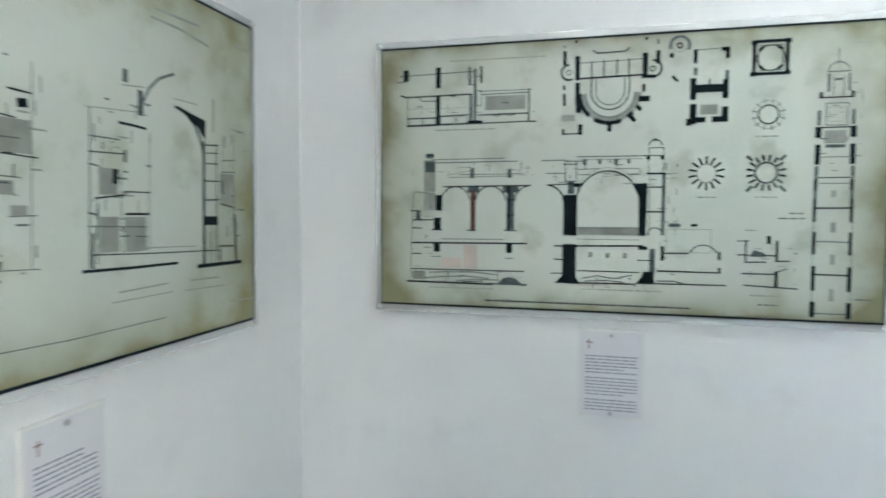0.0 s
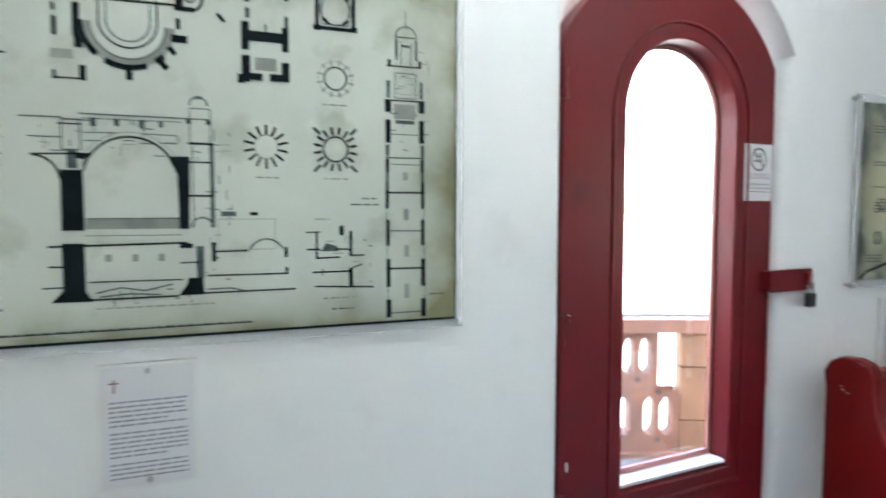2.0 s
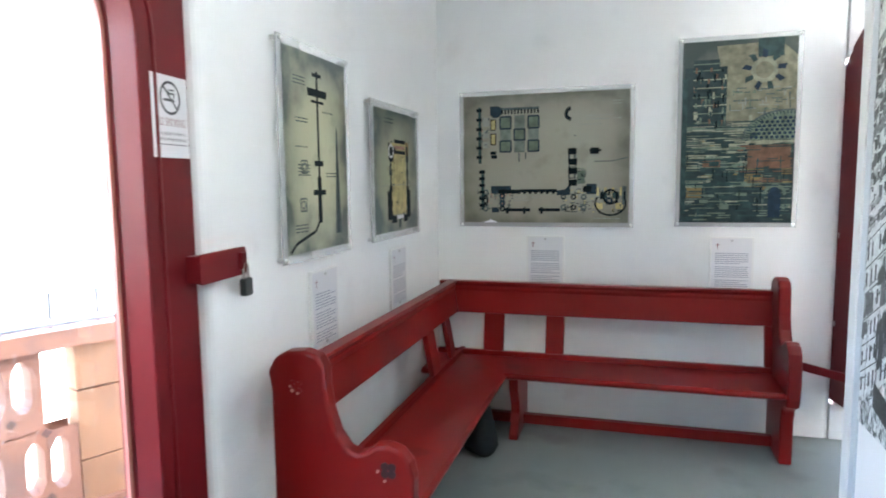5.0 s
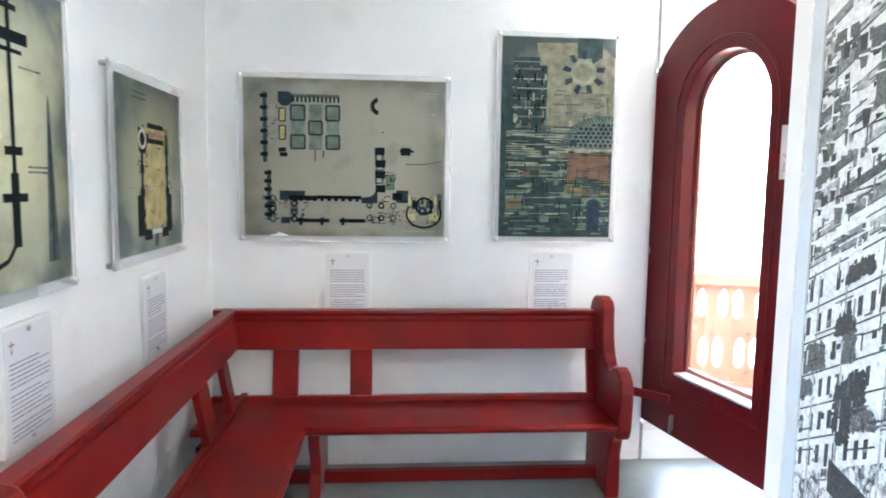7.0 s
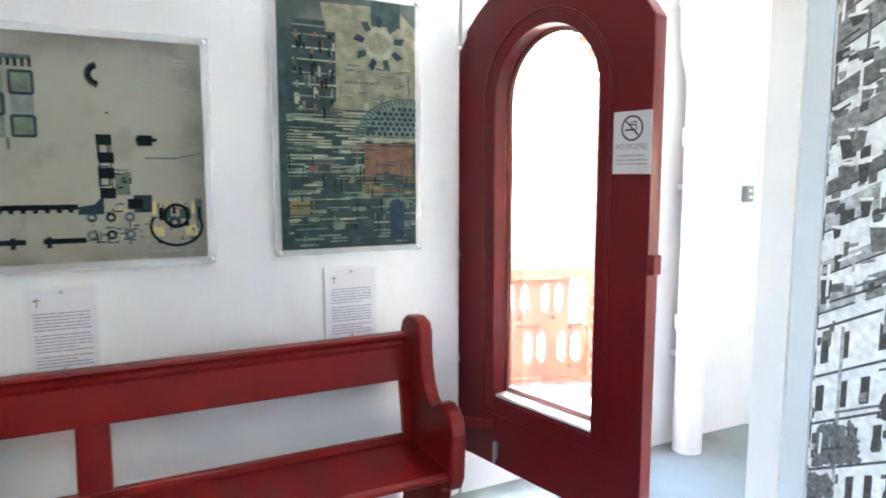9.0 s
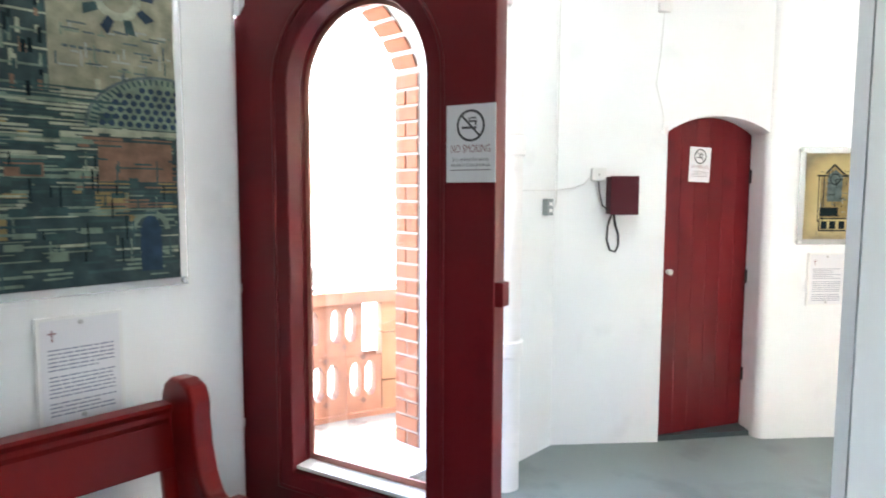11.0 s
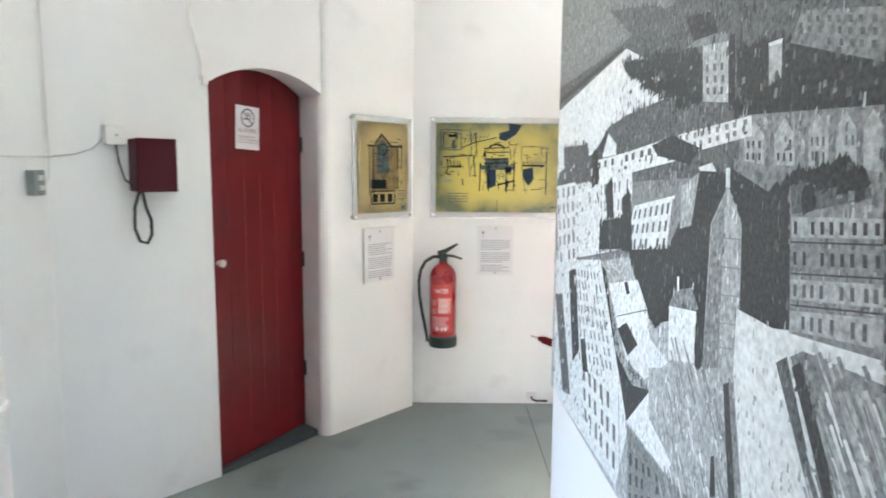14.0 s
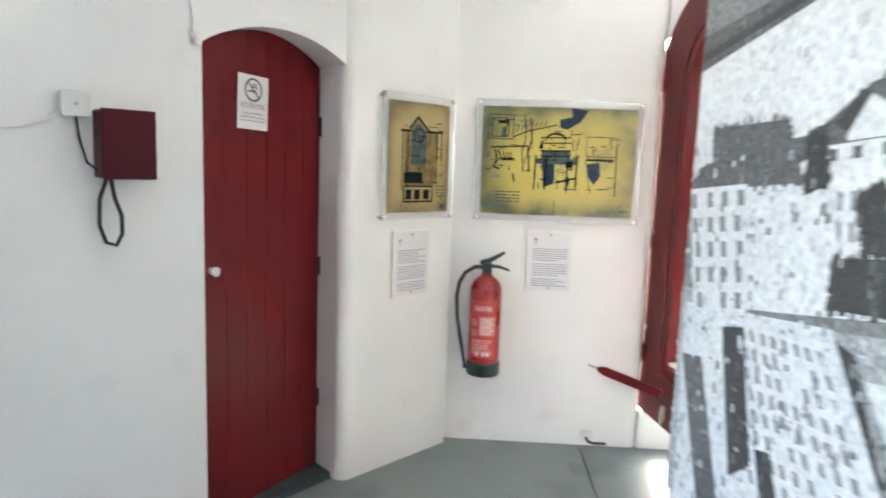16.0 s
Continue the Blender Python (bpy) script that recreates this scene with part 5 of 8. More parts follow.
    for y in (0.79, 0.845):
        d.arc(X(0.245), Y(y), 0.014, 0, 360, 0.013, BLUEINK, 10)
    for x, y in ((0.855, 0.79), (0.925, 0.79), (0.83, 0.87), (0.945, 0.87)):
        d.rect(X(x) - 0.020, Y(y) - 0.018, X(x) + 0.020, Y(y) + 0.018, OCHRE if y > 0.8 else WASHTEAL)
    d.arc(X(0.888), Y(0.83), 0.016, 0, 360, 0.016, BLUEINK, 10)
    for x0, x1, y, t in ((0.22, 0.36, 0.755, 0.022), (0.36, 0.58, 0.75, 0.018), (0.26, 0.42, 0.90, 0.018), (0.47, 0.60, 0.90, 0.018)):
        d.rect(X(x0), Y(y) - t / 2, X(x1), Y(y) + t / 2, INK)
    for k in range(9):
        x = 0.27 + 0.035 * k
        d.rect(X(x), Y(0.775), X(x) + 0.016, Y(0.745), INK)
        if k % 3 == 0:
            d.rect(X(x), Y(0.93), X(x) + 0.015, Y(0.88), INK)
    d.poly([(X(0.58), Y(0.785)), (X(0.66), Y(0.785)), (X(0.66), Y(0.70)), (X(0.63), Y(0.74)), (X(0.58), Y(0.75))], BLUEINK)
    d.rect(X(0.755), Y(0.78), X(0.815), Y(0.70), BLUEINK)
    for x, y in ((0.67, 0.45), (0.675, 0.53), (0.675, 0.60), (0.675, 0.69), (0.76, 0.74), (0.80, 0.45)):
        d.rect(X(x) - 0.024, Y(y) - 0.018, X(x) + 0.024, Y(y) + 0.018, INK)
    d.outline(X(0.655), Y(0.70), X(0.69), Y(0.44), 0.006, INKSOFT)
    d.rect(X(0.77), Y(0.455), X(0.84), Y(0.44), INK)
    d.rect(X(0.70), Y(0.70), X(0.745), Y(0.60), WASHGREEN)
    for k in range(7):
        for j in range(3):
            x, y = 0.14 + 0.105 * k, 0.76 + 0.065 * j
            if k < 2:
                d.arc(X(x), Y(y), 0.014, 0, 360, 0.010, INK if (k + j) % 2 else INKSOFT, 8)
                if j < 2:
                    d.rect(X(x) - 0.012, Y(y + 0.03) - 0.006, X(x) + 0.012, Y(y + 0.03) + 0.006, INKRED if k == 1 else INK)
    for k in range(5):
        for y in (0.80, 0.88):
            x = 0.62 + 0.06 * k
            if k > 2:
                continue
            d.arc(X(x), Y(y), 0.013, 0, 360, 0.009, INK if k % 2 else INKSOFT, 8)
    d.arc(X(0.895), Y(0.85), 0.085, 150, 390, 0.010, INK, 18, 0.8)
    d.arc(X(0.895), Y(0.80), 0.04, 0, 360, 0.012, INK, 12)
    for k in range(8):
        x = 0.815 + 0.022 * k
        d.rect(X(x), Y(0.79 + 0.03 * (k % 3)), X(x) + 0.012, Y(0.73 + 0.03 * (k % 2)), INK if k % 2 else OCHRE)
    d.rect(X(0.96), Y(0.86), X(0.985), Y(0.72), INKSOFT)
    for y, a, b in ((0.185, 0.75, 0.90), (0.21, 0.75, 0.95), (0.25, 0.72, 0.84), (0.08, 0.90, 0.96), (0.10, 0.90, 0.95), (0.965, 0.80, 0.95), (0.80, 0.32, 0.40), (0.80, 0.43, 0.49), (0.825, 0.32, 0.41)):
        d.scribble(X(a), X(b), Y(y), INKFAINT, 0.004, rng)
    d.line([(X(0.80), Y(0.53)), (X(0.90), Y(0.53)), (X(0.99), Y(0.505))], 0.005, INKSOFT)
    d.poly([(X(0.12), Y(1.0)), (X(0.22), Y(1.0)), (X(0.19), Y(0.985)), (X(0.17), Y(0.975)), (X(0.16), Y(0.985))], PAPER)


def draw_front(d):
    """Poster F: a coloured study of a striped brick front with a great lunette and a doorway."""
    W, H = d.w, d.h
    X, Y = (lambda f: (f - 0.5) * W), (lambda f: (0.5 - f) * H)
    rng = random.Random(21)
    d.poly([(X(0.36), Y(0.46)), (X(1.0), Y(0.40)), (X(1.0), Y(0.10)), (X(0.85), Y(0.02)), (X(0.30), Y(0.03)), (X(0.36), Y(0.20))], UMBERPALE)
    d.rect(X(0.0), Y(1.0), X(1.0), Y(0.46), DEEP)
    d.rect(X(0.02), Y(0.46), X(0.40), Y(0.14), DEEP)
    d.rect(X(0.60), Y(0.70), X(0.97), Y(0.585), BRICKWASH)
    d.rect(X(0.20), Y(0.69), X(0.36), Y(0.645), BRICKWASH)
    d.rect(X(0.58), Y(0.80), X(0.74), Y(0.73), UMBER)
    d.rect(X(0.06), Y(0.86), X(0.20), Y(0.80), UMBER)
    for y0, y1 in ((0.42, 0.49), (0.55, 0.62), (0.70, 0.74)):
        d.rect(X(0.06), Y(y1), X(0.14), Y(y0), UMBERPALE)
    for k in range(34):
        xx, yy = rng.uniform(0.10, 0.75), rng.uniform(0.50, 0.90)
        d.rect(X(xx), Y(yy + rng.uniform(0.01, 0.03)), X(xx + rng.uniform(0.03, 0.12)), Y(yy), rng.choice((WASHGREEN, WASHTEAL, WASHGREEN, UMBER)))
    d.rect(X(0.10), Y(0.16), X(0.33), Y(0.10), DEEP)
    # storeys of the turret
    for y in (0.12, 0.155, 0.205, 0.25, 0.30, 0.345, 0.39):
        d.rect(X(0.10), Y(y + 0.006), X(0.40 if y > 0.2 else 0.34), Y(y), rng.choice((WASHPALE, WASHGREEN)))
    for k in range(60):
        x, y = rng.uniform(0.10, 0.38), rng.uniform(0.13, 0.44)
        d.rect(X(x), Y(y + rng.uniform(0.015, 0.045)), X(x + 0.018), Y(y), rng.choice((WASHGREEN, WASHTEAL, WASHPALE, BRICKWASH, INK)))
    # courses
    y = 0.44
    while y < 0.985:
        x = 0.03
        pale = 1.0 if y < 0.62 else (0.75 if y < 0.80 else 0.35)
        while x < 0.99:
            n = rng.uniform(0.03, 0.22)
            if not (0.60 < x and y < 0.56) and rng.random() < 0.85 * pale + 0.10:
                if 0.57 < y < 0.78 and x > 0.48:
                    ink = rng.choice((BRICKWASH, BRICKWASH, UMBER, WASHTEAL, WASHGREEN))
                else:
                    ink = rng.choice((WASHGREEN, WASHGREEN, WASHPALE, WASHTEAL, WASHPALE if y < 0.72 else WASHGREEN, WASHTEAL))
                d.rect(X(x), Y(y + rng.uniform(0.003, 0.009)), X(min(x + n, 0.99)), Y(y), ink)
            x += n
        y += rng.uniform(0.007, 0.014)
    for k in range(5):
        yy = 0.475 + 0.052 * k
        d.rect(X(0.10), Y(yy + 0.007), X(0.58), Y(yy), WASHPALE if k % 2 else WASHGREEN)
    for k in range(44):
        x, yy = rng.uniform(0.05, 0.95), rng.uniform(0.60, 0.95)
        d.rect(X(x), Y(yy + rng.uniform(0.02, 0.08)), X(x + 0.008), Y(yy), rng.choice((WASHTEAL, INK, WASHGREEN)))
    d.rect(X(0.0), Y(0.95), X(0.05), Y(0.20), WASHTEAL)
    # star plan
    cx, cy = X(0.72), Y(0.17)
    d.arc(cx, cy, 0.055, 0, 360, 0.022, WASHPALE, 24)
    for k in range(9):
        a = math.tau * (k + 0.3) / 9
        d.poly([(cx + 0.062 * math.cos(a - 0.16), cy + 0.062 * math.sin(a - 0.16)), (cx + 0.098 * math.cos(a - 0.20), cy + 0.098 * math.sin(a - 0.20)),
                (cx + 0.112 * math.cos(a + 0.05), cy + 0.112 * math.sin(a + 0.05)), (cx + 0.070 * math.cos(a + 0.16), cy + 0.070 * math.sin(a + 0.16))], WASHTEAL if k % 2 else NAVY)
    d.rect(X(0.66), Y(0.10), X(0.88), Y(0.0), WASHTEAL)
    d.busy(X(0.42), X(0.98), Y(0.42), Y(0.26), 60, (INKFAINT, WASHGREEN, INKSOFT), rng, 0.05, 0.005)
    d.scribble(X(0.46), X(0.70), Y(0.33), INKSOFT, 0.007, rng)
    # lunette with round lights
    cx, cy, r = X(0.93), Y(0.545), 0.215
    fan = lambda q: [(cx - q, cy)] + [(cx + q * math.cos(radians(180 - 9 * k)), cy + 0.72 * q * math.sin(radians(180 - 9 * k))) for k in range(21)]
    d.poly(fan(r), WASHGREEN)
    d.arc(cx, cy, r, 0, 180, 0.008, INKSOFT, 20, 0.72)
    for k in range(26):
        a = radians(180 - 5 * k)
        d.line([(cx + r * 0.86 * math.cos(a), cy + 0.72 * r * 0.86 * math.sin(a)), (cx + r * 0.96 * math.cos(a), cy + 0.72 * r * 0.96 * math.sin(a))], 0.006, WASHTEAL)
    for j in range(7):
        for k in range(14):
            u, v = -0.172 + 0.025 * k + 0.0125 * (j % 2), 0.013 + 0.020 * j
            if (u / 0.178) ** 2 + (v / 0.128) ** 2 < 1:
                d.poly([(cx + u + 0.0098 * math.cos(math.tau * q / 6), cy + v + 0.009 * math.sin(math.tau * q / 6)) for q in range(6)], NAVY)
    for x in (0.60, 0.72):
        d.rect(X(x), Y(0.55), X(x + 0.025), Y(0.41 if x < 0.7 else 0.45), WASHPALE)
    d.rect(X(0.58), Y(0.565), X(1.0), Y(0.548), WASHPALE)
    # doorway
    d.poly([(X(0.79), Y(0.97)), (X(0.90), Y(0.97)), (X(0.90), Y(0.84)), (X(0.875), Y(0.81)), (X(0.845), Y(0.80)), (X(0.815), Y(0.81)), (X(0.79), Y(0.84))], NAVY)
    d.arc(X(0.845), Y(0.845), 0.05, 0, 180, 0.016, WASHGREEN, 12)
    d.rect(X(0.41), Y(0.615), X(0.50), Y(0.565), WASHPALE)


def draw_altar(d):
    W, H = d.w, d.h
    X, Y = (lambda f: (f - 0.5) * W), (lambda f: (0.5 - f) * H)
    d.poly([(X(0.25), Y(0.75)), (X(0.80), Y(0.75)), (X(0.80), Y(0.28)), (X(0.6), Y(0.22)), (X(0.47), Y(0.12)), (X(0.34), Y(0.24)), (X(0.25), Y(0.28))], UMBER)
    d.line([(X(0.32), Y(0.24)), (X(0.46), Y(0.13)), (X(0.62), Y(0.24))], 0.010, INK)
    for x in (0.22, 0.30, 0.78, 0.86):
        d.line([(X(x), Y(0.80 if x < 0.5 else 0.52)), (X(x), Y(0.25))], 0.006, INK)
    d.line([(X(0.18), Y(0.26)), (X(0.34), Y(0.26))], 0.010, INK)
    d.line([(X(0.60), Y(0.26)), (X(0.88), Y(0.26))], 0.010, INK)
    d.poly([(X(0.36), Y(0.56)), (X(0.60), Y(0.56)), (X(0.60), Y(0.26)), (X(0.48), Y(0.19)), (X(0.36), Y(0.26))], INKSOFT)
    d.arc(X(0.48), Y(0.30), 0.03, 0, 360, 0.006, INK)
    d.rect(X(0.25), Y(0.73), X(0.55), Y(0.63), INK)
    d.outline(X(0.25), Y(0.90), X(0.72), Y(0.76), 0.008, INK)
    for x in (0.28, 0.42, 0.57):
        d.rect(X(x), Y(0.88), X(x + 0.10), Y(0.79), INK)
    for k in range(4):
        d.scribble(X(0.78), X(0.96), Y(0.76 + 0.03 * k), INKSOFT, 0.005, random.Random(k))
    d.rect(X(0.86), Y(0.975), X(0.94), Y(0.93), INKSOFT)
    d.busy(X(0.20), X(0.88), Y(0.74), Y(0.18), 90, (INK, INKSOFT, UMBER, INKFAINT), random.Random(14), 0.05, 0.004)
    d.busy(X(0.20), X(0.95), Y(0.98), Y(0.76), 24, (INKSOFT, UMBER), random.Random(15), 0.03, 0.004)


def draw_sketches(d):
    W, H = d.w, d.h
    X, Y = (lambda f: (f - 0.5) * W), (lambda f: (0.5 - f) * H)
    rng = random.Random(33)
    d.outline(X(0.04), Y(0.30), X(0.20), Y(0.08), 0.006, INKSOFT)
    d.outline(X(0.06), Y(0.28), X(0.17), Y(0.11), 0.004, INK)
    d.rect(X(0.10), Y(0.16), X(0.16), Y(0.13), INK)
    d.poly([(X(0.12), Y(0.28)), (X(0.16), Y(0.28)), (X(0.15), Y(0.19)), (X(0.13), Y(0.19))], INKSOFT)
    d.line([(X(0.06), Y(0.38)), (X(0.30), Y(0.36))], 0.007, INK)
    d.line([(X(0.09), Y(0.40)), (X(0.10), Y(0.50)), (X(0.08), Y(0.56)), (X(0.12), Y(0.58))], 0.008, INK)
    for x in (0.13, 0.155, 0.18, 0.2):
        d.arc(X(x), Y(0.50), 0.012, 0, 180, 0.006, INK, 8)
        d.line([(X(x), Y(0.50)), (X(x) - 0.01, Y(0.42))], 0.006, INK)
    for x in (0.27, 0.31):
        d.line([(X(x), Y(0.10)), (X(x) + 0.01, Y(0.30)), (X(x) - 0.006, Y(0.42)), (X(x) + 0.004, Y(0.60))], 0.006, INK if x > 0.3 else INKSOFT)
    d.line([(X(0.2), Y(0.28)), (X(0.30), Y(0.22)), (X(0.48), Y(0.16))], 0.006, INK)
    for k in range(7):
        d.line([(X(0.22 + 0.03 * k), Y(0.23 - 0.01 * k)), (X(0.24 + 0.03 * k), Y(0.17 - 0.008 * k))], 0.005, INKSOFT)
    d.poly([(X(0.50), Y(0.18)), (X(0.55), Y(0.20)), (X(0.63), Y(0.13)), (X(0.68), Y(0.02)), (X(0.57), Y(0.0)), (X(0.58), Y(0.08)), (X(0.50), Y(0.11))], NAVY)
    d.rect(X(0.39), Y(0.48), X(0.58), Y(0.39), INKSOFT)
    for y in (0.28, 0.33, 0.40, 0.45):
        d.line([(X(0.38), Y(y)), (X(0.58), Y(y - 0.01))], 0.006, INK)
    d.arc(X(0.48), Y(0.29), 0.045, 0, 180, 0.010, INK, 10, 0.6)
    d.poly([(X(0.37), Y(0.38)), (X(0.40), Y(0.38)), (X(0.395), Y(0.27))], INK)
    for x in (0.35, 0.42, 0.56, 0.62):
        d.line([(X(x), Y(0.76)), (X(x) + 0.004, Y(0.44))], 0.007, INK)
    d.rect(X(0.36), Y(0.52), X(0.62), Y(0.47), INKSOFT)
    d.poly([(X(0.41), Y(0.74)), (X(0.48), Y(0.70)), (X(0.48), Y(0.52)), (X(0.40), Y(0.52))], NAVY)
    d.poly([(X(0.56), Y(0.80)), (X(0.585), Y(0.66)), (X(0.56), Y(0.60))], NAVY)
    d.rect(X(0.55), Y(0.55), X(0.60), Y(0.49), INK)
    d.line([(X(0.49), Y(0.69)), (X(0.63), Y(0.64))], 0.010, INK)
    d.arc(X(0.52), Y(0.62), 0.03, 0, 360, 0.004, INKSOFT)
    d.outline(X(0.68), Y(0.44), X(0.88), Y(0.26), 0.004, INKSOFT)
    d.rect(X(0.68), Y(0.48), X(0.86), Y(0.46), INK)
    d.line([(X(0.88), Y(0.80)), (X(0.875), Y(0.32))], 0.006, INK)
    d.poly([(X(0.70), Y(0.62)), (X(0.74), Y(0.70)), (X(0.78), Y(0.62)), (X(0.77), Y(0.49)), (X(0.69), Y(0.51))], NAVY)
    d.line([(X(0.68), Y(0.48)), (X(0.72), Y(0.78))], 0.004, INKSOFT)
    for k in range(4):
        d.scribble(X(0.10), X(0.26), Y(0.79 + 0.03 * k), INKSOFT, 0.006, rng)
    d.scribble(X(0.92), X(0.97), Y(0.94), INKSOFT, 0.012, rng)
    d.line([(X(0.49), Y(1.0)), (X(0.49), Y(0.86))], 0.004, INKSOFT)
    d.rect(X(0.05), Y(0.66), X(0.13), Y(0.63), INKFAINT)
    d.busy(X(0.03), X(0.34), Y(0.60), Y(0.06), 55, (INK, INKSOFT, INKFAINT), rng, 0.04, 0.004)
    d.busy(X(0.36), X(0.64), Y(0.80), Y(0.20), 60, (INK, INKSOFT, NAVY), rng, 0.04, 0.005)
    d.busy(X(0.68), X(0.90), Y(0.75), Y(0.26), 26, (INK, INKSOFT), rng, 0.04, 0.004)
    d.line([(X(0.21), Y(0.62)), (X(0.22), Y(0.70))], 0.008, INKSOFT)


def wash(name, c):
    return material(name, c, 0.5, vary=0.35, scale=24, bump=0, coat=0.2, spec=0.2)


OCHRE, WASHGREEN, WASHPALE, WASHTEAL = wash("ochre_wash", (0.42, 0.35, 0.16)), wash("green_grey_wash", (0.12, 0.16, 0.12)), wash("pale_wash", (0.26, 0.275, 0.20)), wash("teal_wash", (0.025, 0.055, 0.055))
UMBERPALE = wash("umber_pale_wash", (0.20, 0.195, 0.135))
DEEP, GREENFIELD, BLUEINK = wash("deep_wash", (0.022, 0.042, 0.043)), wash("green_field_wash", (0.15, 0.185, 0.16)), wash("blue_black_wash", (0.012, 0.03, 0.045))
BRICKWASH, UMBER, NAVY = wash("brick_wash", (0.15, 0.085, 0.055)), wash("umber_wash", (0.20, 0.145, 0.06)), wash("navy_wash", (0.012, 0.03, 0.055))

picture(2.255, "w", 1.115, 2.09, 1.65, 0.022, parchment("aged_paper_olive", (0.51, 0.56, 0.50), (0.20, 0.20, 0.08), 1.6, 0.95), draw_great_section, "large aged drawing of a church in section, glossy, on white wall")
picture(5.963, "b", 1.13, 2.09, 1.655, 0.022, parchment("aged_paper_pale", (0.52, 0.565, 0.50), (0.18, 0.18, 0.09), 1.61, 0.92, edge_power=8.0), draw_sections, "large aged sheet of church plans and sections, glossy")
picture(8.82, "n", 1.146, 1.922, 0.545, 0.03, parchment("aged_paper_buff", (0.54, 0.54, 0.36), (0.05, 0.07, 0.06), 0.48, 0.72, edge_power=2.6), draw_spire, "tall aged drawing of a slender spire, dark at its edges")
picture(9.663, "n", 1.15, 1.806, 0.666, 0.035, parchment("aged_paper_ochre", (0.38, 0.38, 0.25), (0.05, 0.08, 0.075), 0.6, 0.58, edge_power=2.6), draw_chapel, "aged ochre chapel plan between dark walls")
picture(2.894, "e", 1.153, 1.958, 1.02, 0.026, parchment("aged_paper_drab", (0.29, 0.285, 0.225), (0.11, 0.11, 0.08), 0.97, 0.75), draw_precinct, "wide drab plan of a long church and court")
picture(1.857, "e", 1.161, 2.184, 0.612, 0.024, parchment("aged_paper_dark", (0.17, 0.18, 0.13), (0.02, 0.04, 0.035), 0.56, 0.97, edge_power=3.0), draw_front, "tall coloured drawing of a striped brick church front")
picture(1.634, "d", 1.158, 1.712, 0.434, 0.032, parchment("aged_paper_tan", (0.42, 0.33, 0.14), (0.15, 0.12, 0.06), 0.37, 0.49), draw_altar, "small brown drawing of an altarpiece")
picture(8.69, "s", 1.149, 1.73, 0.80, 0.032, parchment("aged_paper_yellow", (0.56, 0.46, 0.10), (0.10, 0.12, 0.07), 0.73, 0.51, edge_power=3.5), draw_sketches, "yellow sheet of ink sketches of stonework")
crng = random.Random(5)
for x, wall, z in ((2.33, "w", 1.045), (5.974, "b", 1.09), (8.87, "n", 1.09), (9.70, "n", 1.09), (2.885, "e", 1.095), (1.86, "e", 1.10), (1.617, "d", 1.102), (8.70, "s", 1.10)):
    caption(x, wall, z, crng)


# ---- the photograph on the lift enclosure ----
def tone(name, c, vary=0.2, scale=25.0):
    return material(name, (c, c * 1.03, c * 1.01), 0.55, vary=vary, scale=scale, bump=0)


MIDDARK = tone("photo_middark", 0.115, 0.5, 150)
PALE, MID, DARK, LIGHT = tone("photo_pale", 0.66, 0.2, 110), tone("photo_mid", 0.215, 0.45, 130), tone("photo_dark", 0.05, 0.55, 170), tone("photo_light", 0.37, 0.4, 120)


def town(name):
    """A grainy black and white photograph of roofs and streets."""
    m = material(name, (0.4, 0.41, 0.4), 0.55, vary=0.3, bump=0)
    nt = m.node_tree
    b = nt.nodes["Principled BSDF"]
    co = [n for n in nt.nodes if n.type == "TEX_COORD"][0]
    mp = nt.nodes.new("ShaderNodeMapping")
    mp.inputs["Scale"].default_value, mp.inputs["Rotation"].default_value = (1.5, 1, 0.9), (0, radians(-8), 0)
    nt.links.new(co.outputs["Object"], mp.inputs["Vector"])
    vals = []
    for kind, sc in (("cells", 38), ("cells", 95), ("noise", 8), ("noise", 190)):
        if kind == "cells":
            v = nt.nodes.new("ShaderNodeTexVoronoi")
            v.distance = "CHEBYCHEV"
            v.inputs["Scale"].default_value = sc
            out = nt.nodes.new("ShaderNodeRGBToBW")
            nt.links.new(v.outputs["Color"], out.inputs[0])
            out = out.outputs[0]
        else:
            v = nt.nodes.new("ShaderNodeTexNoise")
            v.inputs["Scale"].default_value, v.inputs["Detail"].default_value = sc, 4
            out = v.outputs["Fac"]
        nt.links.new(mp.outputs[0], v.inputs["Vector"])
        vals.append(out)
    total = None
    for out, k in zip(vals, (0.42, 0.34, 0.75, 0.35)):
        mu = nt.nodes.new("ShaderNodeMath")
        mu.operation, mu.inputs[1].default_value = "MULTIPLY", k
        nt.links.new(out, mu.inputs[0])
        if total:
            ad = nt.nodes.new("ShaderNodeMath")
            nt.links.new(total, ad.inputs[0])
            nt.links.new(mu.outputs[0], ad.inputs[1])
            total = ad.outputs[0]
        else:
            total = mu.outputs[0]
    ramp = nt.nodes.new("ShaderNodeValToRGB")
    ramp.color_ramp.elements[0].position, ramp.color_ramp.elements[0].color = 0.78, (0.05, 0.06, 0.06, 1)
    ramp.color_ramp.elements[1].position, ramp.color_ramp.elements[1].color = 1.06, (0.66, 0.67, 0.65, 1)
    nt.links.new(total, ramp.inputs[0])
    nt.links.new(ramp.outputs[0], b.inputs["Base Color"])
    return m


TOWN = town("town_photograph")


